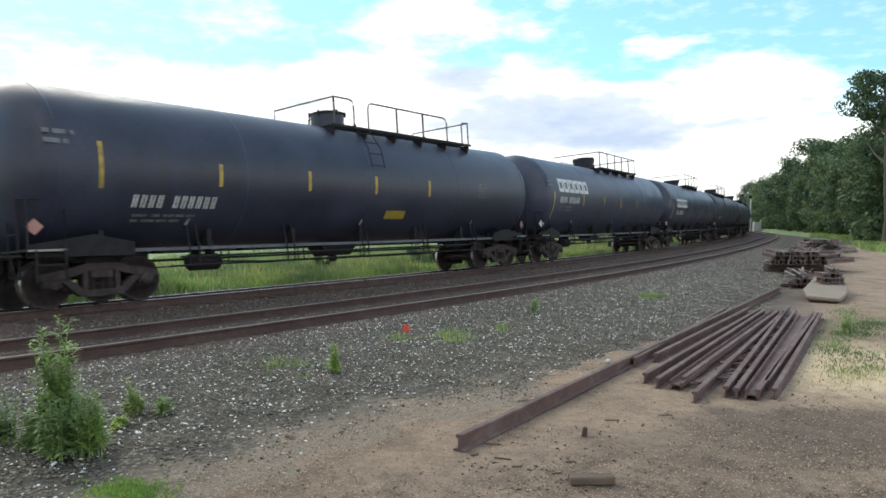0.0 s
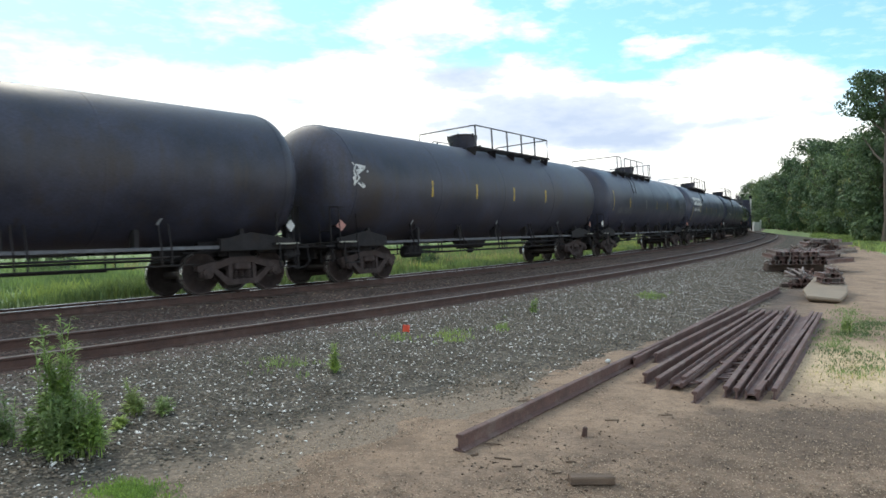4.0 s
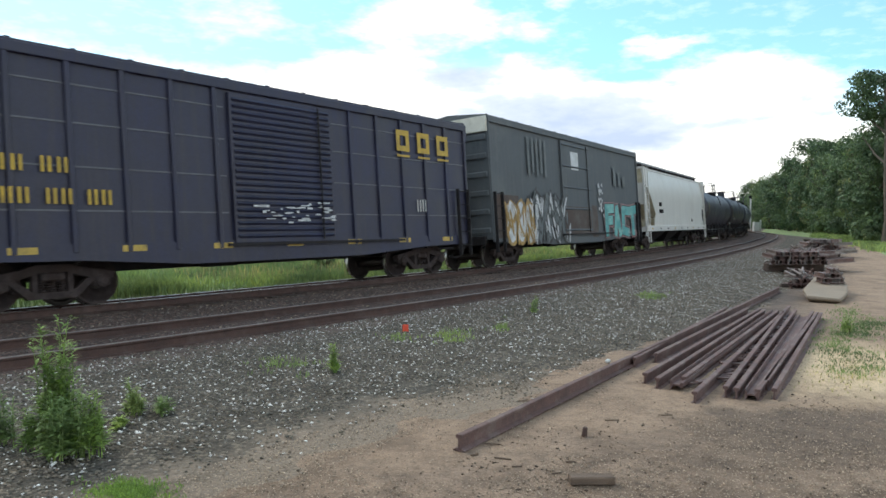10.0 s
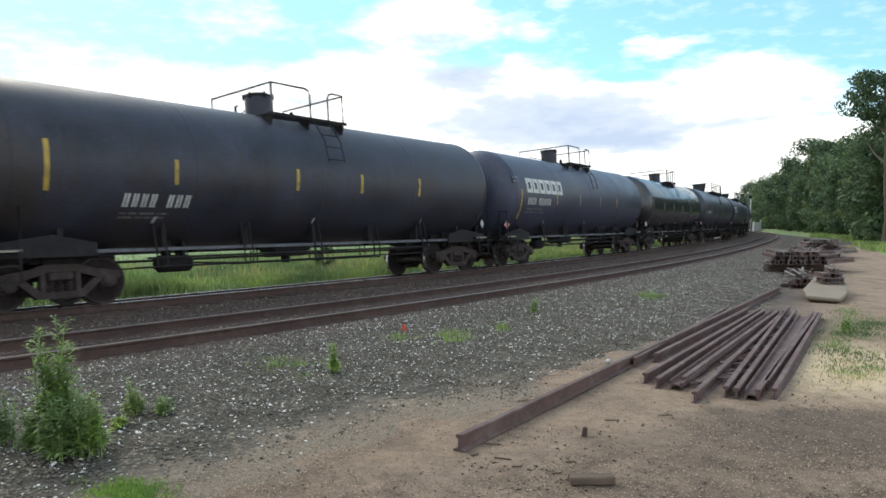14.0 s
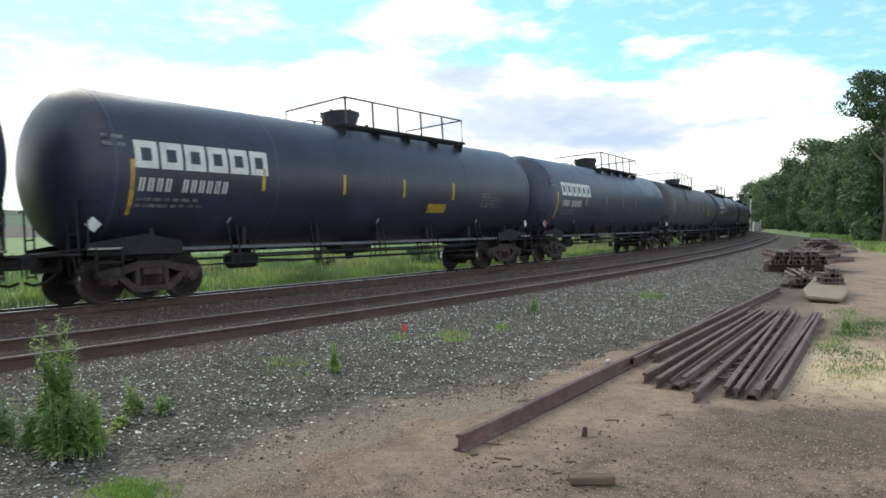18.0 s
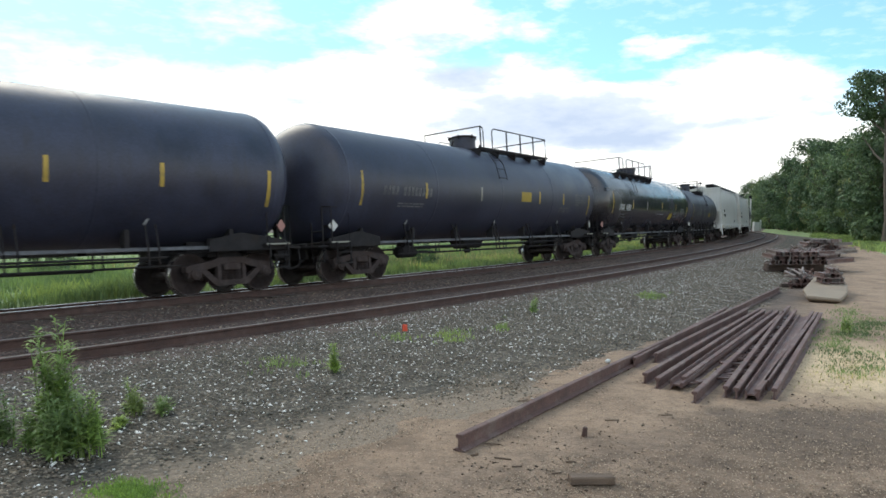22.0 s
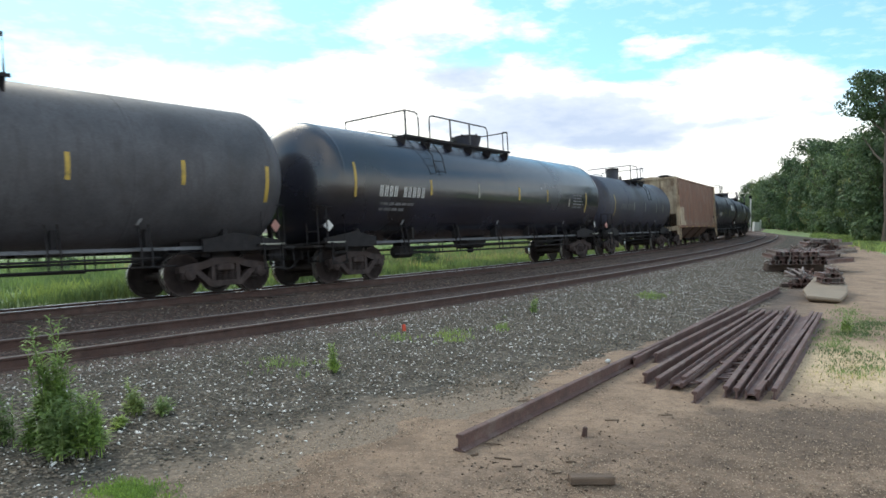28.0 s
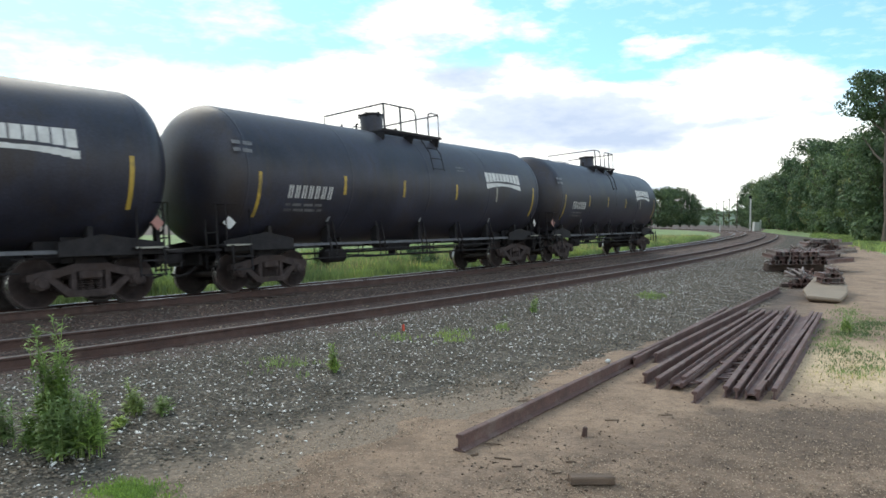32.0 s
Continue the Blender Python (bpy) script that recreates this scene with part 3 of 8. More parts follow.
    grain = ramp(t, nz(48.0, 3.0, 0.7), ((0.28, 0.72), (0.72, 1.22)))
    grit = ramp(t, nz(150.0, 2.0, 0.6), ((0.30, 0.80), (0.70, 1.18)))
    mottle = ramp(t, nz(6.5, 6.0, 0.75), ((0.32, 0.70), (0.50, 1.0), (0.68, 1.18)))
    base_c = mix(t, 1.0, base_c, mottle, "MULTIPLY")
    c = mix(t, 1.0, mix(t, 1.0, base_c, grain, "MULTIPLY"), grit, "MULTIPLY")
    t.links.new(c, b.inputs["Base Color"])
    b.inputs["Roughness"].default_value = 0.95
    bp = node(t, "ShaderNodeBump", Strength=0.8, Distance=0.02)
    t.links.new(math_node(t, "ADD", nz(30.0, 4.0, 0.7), math_node(t, "MULTIPLY", nz(5.0), 1.2)), bp.inputs["Height"])
    t.links.new(bp.outputs[0], b.inputs["Normal"])
    return m


def make_ground():
    xs = [-3000, -1500, -700, -300, -150, -80] + [-50 + 2.5 * i for i in range(73)] + [160, 220, 320, 500, 900, 1700, 3000]
    ys = [-2000, -800, -300, -100, -40] + [-15 + 2.5 * i for i in range(67)] + [170, 200, 250, 320, 420, 600, 900, 1500, 2600, 4500]
    b = Build()
    vs, fs = [], []
    for y in ys:
        for x in xs:
            s, lat = lat_of(x, y)
            z = -0.02 + 0.03 * noise.noise(Vector((x * 0.3, y * 0.3, 0)))
            if lat < 9.5 and -60 < s < 345:
                z -= 0.10 * min(1.0, (9.5 - lat) / 2.0)
            vs.append((x, y, z))
    n = len(xs)
    fs = [(j * n + i, j * n + i + 1, (j + 1) * n + i + 1, (j + 1) * n + i) for j in range(len(ys) - 1) for i in range(n - 1)]
    b.v, b.f, b.mi = vs, fs, [0] * len(fs)
    m = ground_material()
    g = put("ground", b.mesh("ground", m, True, False))
    tagged(g, "flat sandy dirt ground with gravel patches beside the tracks", "ground", kind="structure")

    # the meadow on the far side of the tracks, and the grass verge under the wood
    b = Build()
    vs, fs = [], []
    lats = [-3.6, -4.2, -5, -7, -10, -16, -26, -45, -80]
    st = [-60 + 3 * i for i in range(110)]
    for s in st:
        for lat in lats:
            x, y, _ = on_line(s, lat)
            vs.append((x, y, (0.0 if lat > -4 else 0.05) + 0.06 * noise.noise(Vector((x * 0.2, y * 0.2, 3)))))
    n = len(lats)
    fs = [(j * n + i, j * n + i + 1, (j + 1) * n + i + 1, (j + 1) * n + i) for j in range(len(st) - 1) for i in range(n - 1)]
    b.v, b.f, b.mi = vs, fs, [0] * len(fs)
    mg = material("meadow_turf", (0.190, 0.262, 0.098), 0.95, vary=0.35, scale=0.35, fine=9, bump=0.6, bump_scale=6, second=(0.240, 0.275, 0.115))
    tagged(put("meadow", b.mesh("meadow", mg, True, False)), "green grassy meadow beyond the railway tracks", "grass", kind="structure")
    return mg


TURF = make_ground()

BED = [(-4.4, -0.14), (-3.3, -0.02), (-2.4, 0.05), (-0.8, 0.105), (0.45, 0.155), (0.9, 0.14), (1.5, 0.09), (2.2, 0.058), (3.3, 0.064), (4.5, 0.052), (4.9, 0.04), (5.4, 0.03), (5.9, 0.02), (6.4, 0.012), (6.9, 0.006), (7.4, 0.002), (7.8, 0.0), (8.2, -0.004), (8.5, -0.010), (8.75, -0.016), (9.0, -0.022), (9.25, -0.028), (9.5, -0.036), (9.8, -0.048), (10.2, -0.09)]


def make_bed():
    b = sweep(BED[:10], -60, 345, 0.75, closed=False, wobble=0.014, scale=0.5)
    tagged(put("ballast_bed", b.mesh("ballast_bed", "ballast_brown", True, False)), "brown dusty crushed stone ballast under two tracks", "ballast", kind="structure")
    b = sweep(BED[9:], -60, 345, 0.4, closed=False, wobble=True, scale=0.55)
    me = b.mesh("gravel_shoulder", "ballast", True, False)
    n = len(BED[9:])
    rows = len(me.vertices) // n
    lats = np.tile(np.array([p[0] for p in BED[9:]]), rows)
    # farther off the stone reaches closer to the loose rails
    more = np.clip((np.repeat(-60 + 0.4 * np.arange(rows), n) + 12.5) / 4.5, 0, 1) * 0.85
    for attr, vals in (("sandy", np.clip((lats - 7.9 - more) / 1.5, 0, 1)), ("dusty", np.clip((5.5 - lats) / 0.9, 0, 1))):
        me.attributes.new(attr, "FLOAT", "POINT").data.foreach_set("value", vals.astype(np.float32))
    tagged(put("gravel_shoulder", me), "grey crushed stone shoulder sloping from the track to the sand", "gravel", kind="structure")


make_bed()

RAIL = [(-0.07, 0.0), (0.07, 0.0), (0.07, 0.012), (0.012, 0.03), (0.009, 0.122), (0.036, 0.135), (0.036, 0.160), (0.028, 0.168), (-0.028, 0.168), (-0.036, 0.160), (-0.036, 0.135), (-0.009, 0.122), (-0.012, 0.03), (-0.07, 0.012)]
RAIL_MI = [0, 0, 0, 0, 0, 0, 1, 1, 1, 0, 0, 0, 0, 0]


def rail_profile(lat, top):
    return [(lat + a, top - 0.168 + z) for a, z in RAIL]


def make_track(name, label, rails, head, tie_z):
    t = base(name, pose(0, 0, 0), label, "railway track", kind="structure")
    for lat, top in rails:
        me = sweep(rail_profile(lat, top), -60, 345, 1.5, mis=RAIL_MI).mesh("rail", ["rail", head], True, False)
        put("rail", me, t)
    mid = sum(r[0] for r in rails) / 2
    slope = math.atan2(rails[1][1] - rails[0][1], rails[1][0] - rails[0][0])
    b = Build().box((-0.115, -1.3, -0.17), (0.115, 1.3, 0.0), 0.012)
    tie = b.mesh("tie", "tie")
    rnd = random.Random(5)
    s = -20.0
    while s < 100:
        x, y, h = on_line(s, mid)
        put("tie", tie, t, Matrix.Translation((x, y, tie_z + rnd.uniform(-0.008, 0.004))) @ pose(0, 0, 0, 0, 0, math.degrees(-h) - 90 + rnd.uniform(-0.8, 0.8)) @ pose(0, 0, 0, math.degrees(slope)))
        s += 0.53
    return t


make_track("train_track", "curved main track with bright worn rail heads", [(-1.505, FAR_RAIL_Z - CANT), (0.0, FAR_RAIL_Z)], "rail_head", FAR_RAIL_Z - CANT / 2 - 0.165)
make_track("near_track", "empty rusty siding track on dusty ballast", [(2.5585, NEAR_RAIL_Z), (4.0635, NEAR_RAIL_Z)], "rail_head_dull", NEAR_RAIL_Z - 0.166)

# ---- rolling stock ----
CACHE = {}


def cached(key, make):
    if key not in CACHE:
        CACHE[key] = make()
    return CACHE[key]


WHEEL_R = 0.457


def wheelset_mesh():
    b = Build()
    for side in (1, -1):
        prof = [(0.685, 0.0), (0.685, 0.16), (0.70, 0.17), (0.72, 0.36), (0.70, 0.40), (0.685, 0.41), (0.685, WHEEL_R + 0.028), (0.715, WHEEL_R + 0.026), (0.722, WHEEL_R), (0.825, WHEEL_R - 0.006), (0.826, 0.40), (0.795, 0.385), (0.785, 0.17), (0.84, 0.15), (0.84, 0.0)]
        b.lathe([(side * a, r) for a, r in prof], "y", 28, 0)
    b.lathe([(-1.08, 0.0), (-1.08, 0.085), (1.08, 0.085), (1.08, 0.0)], "y", 12, 0)
    for side in (1, -1):
        b.lathe([(side * 0.730, WHEEL_R - 0.002), (side * 0.730, WHEEL_R + 0.001), (side * 0.815, WHEEL_R - 0.004), (side * 0.815, WHEEL_R - 0.008)], "y", 28, 2)
        b.lathe([(side * 0.8275, 0.405), (side * 0.829, 0.405), (side * 0.829, 0.452), (side * 0.8275, 0.452)], "y", 28, 1)
    return b.mesh("wheelset", ["wheel", "truck", "tread"], True)


def sideframe_mesh():
    b = Build()
    top = [(-1.12, 0.50), (-1.12, 0.62), (-0.95, 0.66), (-0.55, 0.72), (-0.30, 0.80), (0.30, 0.80), (0.55, 0.72), (0.95, 0.66), (1.12, 0.62), (1.12, 0.50), (0.72, 0.52), (0.42, 0.60), (0.25, 0.66), (-0.25, 0.66), (-0.42, 0.60), (-0.72, 0.52)]
    b.prism(top, 0.92, 1.10)
    low = [(-0.80, 0.53), (-0.42, 0.18), (0.42, 0.18), (0.80, 0.53), (0.62, 0.53), (0.34, 0.30), (-0.34, 0.30), (-0.62, 0.53)]
    b.prism(low, 0.93, 1.09)
    for x in (-0.36, 0.26):
        b.box((x, 0.93, 0.28), (x + 0.10, 1.09, 0.68), 0.01)
    for x in (-0.889, 0.889):
        b.lathe([(1.07, 0.0), (1.07, 0.13), (1.15, 0.12), (1.16, 0.08), (1.18, 0.075), (1.18, 0.0)], "y", 14, 0, (x, 0, 0.457))
        b.box((x - 0.17, 0.95, 0.36), (x + 0.17, 1.09, 0.60), 0.03)
    return b.mesh("sideframe", "truck", True)


def spring_mesh():
    b = Build()
    for i, y in enumerate((0.98, 1.07)):
        for x in (-0.17, 0.0, 0.17):
            pts = [(x + 0.06 * math.cos(a * 1.2566), y - 0.03 + 0.05 * math.sin(a * 1.2566), 0.31 + 0.2 * a / 22) for a in range(23)]
            b.tube(pts, 0.013, 4)
    return b.mesh("spring_nest", "truck", True)


def add_truck(car, x):
    bol = Build().box((-0.22, -1.12, 0.50), (0.22, 1.12, 0.66), 0.03).box((-0.3, -0.45, 0.60), (0.3, 0.45, 0.74), 0.04)
    bol.lathe([(0.74, 0.0), (0.74, 0.24), (0.80, 0.24), (0.80, 0.0)], "z", 16)
    for xx in (-0.60, 0.60):
        bol.box((xx - 0.05, -0.95, 0.30), (xx + 0.05, 0.95, 0.40), 0.02)
        for y in (-0.75, 0.75):
            bol.box((xx - 0.10 + 0.06 * (1 if xx > 0 else -1) - 0.03, y - 0.06, 0.28), (xx + 0.06 * (1 if xx > 0 else -1) + 0.1, y + 0.06, 0.62), 0.02)
    tr = put("truck", cached("bolster", lambda: bol.mesh("truck", "truck", True)), car, pose(x, 0, 0))
    put("sideframe", cached("sideframe", sideframe_mesh), tr)
    put("sideframe", CACHE["sideframe"], tr, pose(0, 0, 0, 0, 0, 180))
    tagged(put("spring_nest", cached("springs", spring_mesh), tr), kind="stuff")
    tagged(put("spring_nest", CACHE["springs"], tr, pose(0, 0, 0, 0, 0, 180)), kind="stuff")
    for xx in (-0.889, 0.889):
        w = put("wheelset", cached("wheelset", wheelset_mesh), tr, pose(xx, 0, WHEEL_R))
        WHEELS.append((w, car, xx))
    return tr


WHEELS = []
TRAIN = []


def add_coupler(car, x, way):
    b = Build().box((-0.75, -0.09, 0.78), (0.05, 0.09, 0.95), 0.02)
    b.prism([(0.0, -0.16), (0.02, 0.17), (0.22, 0.19), (0.36, 0.12), (0.34, 0.03), (0.20, 0.06), (0.16, -0.02), (0.24, -0.16)], 0.74, 0.99, plane="xy")
    put("coupler", cached("coupler", lambda: b.mesh("coupler", "steel_dark", True)), car, pose(x - way * 0.36, 0, 0, 0, 0, 0 if way > 0 else 180))
    h = Build()
    h.tube([(-0.30, 0.42, 0.80), (-0.12, 0.44, 0.62), (0.05, 0.40, 0.48), (0.22, 0.32, 0.44), (0.34, 0.20, 0.50)], 0.03, 6)
    put("air_hose", cached("hose", lambda: h.mesh("air_hose", "steel_dark", True)), car, pose(x - way * 0.36, 0, 0, 0, 0, 0 if way > 0 else 180))


def patch(b, x0, x1, a0, a1, r, zc, mi=0, nx=1, na=4, lean=0.0):
    """A painted or taped area on the near side of a tank: between two places along it and two angles above its waist."""
    vs, fs = [], []
    for i in range(nx + 1):
        for j in range(na + 1):
            a = a0 + (a1 - a0) * j / na
            vs.append((x0 + (x1 - x0) * i / nx + lean * j / na, r * math.cos(a), zc + r * math.sin(a)))
    for i in range(nx):
        for j in range(na):
            k = i * (na + 1) + j
            fs.append((k, k + na + 1, k + na + 2, k + 1))
    b.add(vs, fs, mi)


def tank_marks(car, L, R, zc, marks):
    """marks: (what, distance of its front end from the front coupler, length, bottom, top) in metres."""
    ang = lambda z: math.asin(max(-1, min(1, (z - zc) / R)))
    rr = R + 0.006
    for what, u, ln, z0, z1 in marks:
        x1 = L / 2 - u
        x0 = x1 - ln
        b = Build()
        if what == "stripe" or what == "white_stripe":
            patch(b, x0, x1, ang(z0), ang(z1), rr, zc, na=5)
            part("reflector_stripe", b, "yellow" if what == "stripe" else "white_tape", car)
        elif what == "end_stripe":
            # follows the seam where the head begins, bending down and back
            vs, fs = [], []
            for j in range(9):
                a = ang(z0) + (ang(z1) - ang(z0)) * j / 8
                off = 0.16 * ((j - 6) / 8) ** 2
                for d in (0.0, ln):
                    vs.append((x1 - d + off * 0.0, rr * math.cos(a), zc + rr * math.sin(a)))
            fs = [(2 * j, 2 * j + 1, 2 * j + 3, 2 * j + 2) for j in range(8)]
            b.add(vs, fs)
            part("reflector_stripe", b, "yellow", car)
        elif what == "panel":
            patch(b, x0, x1, ang(z0), ang(z1), rr, zc, na=4)
            part("yellow_panel", b, "placard_yellow", car)
        elif what == "block_logo":
            # six blocky white shapes in a row, each with a slot
            n, gap = 6, ln * 0.02
            w = (ln - gap * (n - 1)) / n
            for i in range(n):
                xa = x1 - i * (w + gap)
                for (p0, p1, q0, q1) in LOGO_BARS[i]:
                    patch(b, xa - w * p1, xa - w * p0, ang(z0 + (z1 - z0) * q0), ang(z0 + (z1 - z0) * q1), rr, zc, na=2)
            part("block_logo", b, "white_paint", car, "white block-shaped emblem")
        elif what == "swoosh_logo":
            n = 10
            w = ln / n
            for i in range(n):
                dip = 0.16 * math.sin((i + 0.5) / n * math.pi)
                patch(b, x1 - (i + 0.86) * w, x1 - i * w, ang(z0 + (z1 - z0) * (0.36 + dip)), ang(z1), rr, zc, na=2)
            for i in range(14):
                f0, f1 = i / 14, (i + 1) / 14
                q = z0 + (z1 - z0) * 0.22 * math.sin((f0 + f1) / 2 * math.pi)
                patch(b, x1 - ln * f1, x1 - ln * f0, ang(q), ang(q + (z1 - z0) * (0.15 + 0.14 * abs(2 * f0 - 1))), rr, zc, na=1)
            part("swoosh_logo", b, "white_paint", car, "white emblem underlined by an arc")
        elif what in ("number", "faint_number"):
            # stands for the reporting marks: a pair of thin bars for each character
            n = max(4, int(round(ln / ((z1 - z0) * 0.72))))
            w = ln / n
            for i in range(n):
                if n > 7 and i == 4:
                    continue
                for p0, p1 in ((0.08, 0.30), (0.46, 0.68)):
                    patch(b, x1 - (i + p1) * w, x1 - (i + p0) * w, ang(z0), ang(z1), rr, zc, na=2, lean=-0.03)
            tagged(part("number_marking", b, "white_paint" if what == "number" else "faded_paint", car), kind="stuff")
        elif what in ("lines", "data"):
            rows = 2 if what == "lines" else 5
            h = (z1 - z0) / rows
            rnd = random.Random(int(u * 100))
            for i in range(rows):
                q, x = z1 - i * h, x1
                stop = x0 + rnd.uniform(0, 0.3) * ln
                while x > stop + 0.05:
                    d = min(rnd.uniform(0.10, 0.34), x - stop)
                    patch(b, x - d, x, ang(q - h * 0.5), ang(q), rr, zc, na=1)
                    x -= d + rnd.uniform(0.03, 0.08)
            tagged(part("stencil_block", b, "faded_paint", car), kind="stuff")
        elif what == "scrawl":
            rnd = random.Random(int(u * 77))
            x, z = x1 - ln * 0.2, z1
            for i in range(16):
                nx_, nz = x1 - rnd.random() * ln, z0 + rnd.random() * (z1 - z0)
                dx, dz = nx_ - x, nz - z
                d = math.hypot(dx, dz) or 1
                ox, oz = -dz / d * 0.025, dx / d * 0.025
                vs = [(px_, rr * math.cos(ang(pz)), pz) for px_, pz in ((x - ox, z - oz), (x + ox, z + oz), (nx_ + ox, nz + oz), (nx_ - ox, nz - oz))]
                b.add(vs, [(0, 1, 2, 3)])
                x, z = nx_, nz
            part("painted_scrawl", b, "white_paint", car)
        elif what == "smear":
            rnd = random.Random(3)
            for i in range(9):
                xs = x0 + ln * (i + rnd.random()) / 9
                lo = z0 + (z1 - z0) * rnd.uniform(0.0, 0.5)
                patch(b, xs - 0.03, xs + rnd.uniform(0.0, 0.05), ang(lo), ang(z1 - rnd.uniform(0, 0.25)), rr, zc, na=5, lean=0.12)
            tagged(part("pale_runs", b, "spill", car, "pale runs of spilt product"), kind="stuff")


# the emblem's blocks: plain hollow squares, as shares of a block's width and height
HOLLOW = [(0, 0.27, 0, 1), (0.27, 1, 0.74, 1), (0.73, 1, 0, 0.74), (0.27, 0.73, 0, 0.26)]
LOGO_BARS = [HOLLOW] * 6


def railing(car, x0, x1, y, z0, z1, posts, mat="grey_rail", low=True, hoop=True):
    """A pipe railing along the top of a tank; each post is a part."""
    b = Build()
    c = 0.16 if hoop else 0.0
    top = [(x0, y, z0), (x0, y, z1 - c), (x0 - c * 0.3 * (-1), y, z1 - c * 0.3), (x0 + c, y, z1), (x1 - c, y, z1), (x1 - c * 0.3, y, z1 - c * 0.3), (x1, y, z1 - c), (x1, y, z0)]
    b.tube(top, 0.020, 6)
    part("handrail", b, mat, car)
    for i in range(1, posts + 1):
        x = x0 + (x1 - x0) * i / (posts + 1)
        part("railing_post", Build().box((x - 0.022, y - 0.022, z0), (x + 0.022, y + 0.022, z1), 0.0), mat, car)
    if low:
        part("mid_rail", Build().tube([(x0, y, (z0 + z1) / 2), (x1, y, (z0 + z1) / 2)], 0.015, 5), mat, car)


# front end, end of the first rail, start of the second, its end, rear end, manway, kind of manway, mid rail, farther rail's start
TOP_GEAR = {
    "box": (1.05, None, None, None, -4.40, 0.06, "bowl", False, 0.3),
    "small_box": (1.13, None, None, None, -3.25, -0.05, "low", False, 0.0),
    "fore": (0.80, 0.05, -0.52, -4.22, -5.40, -0.10, "drum", False, -0.6),
    "aft": (5.00, 4.35, 3.78, 0.30, -1.12, -0.15, "bowl", False, 4.0),
    "caged": (1.30, 0.54, -0.32, -4.00, -4.66, 0.12, "tall_bowl", True, -0.9),
    "open": (0.55, 0.36, -0.23, None, -3.99, -0.12, "drum", False, -0.3),
    "short_fore": (1.15, -0.08, -0.69, None, -1.22, 0.60, "pot", False, 0.2),
    "short_aft": (1.15, 0.72, 0.15, None, -1.10, -0.62, "pot", False, 0.4),
}
RAIL_HALF = 1.18


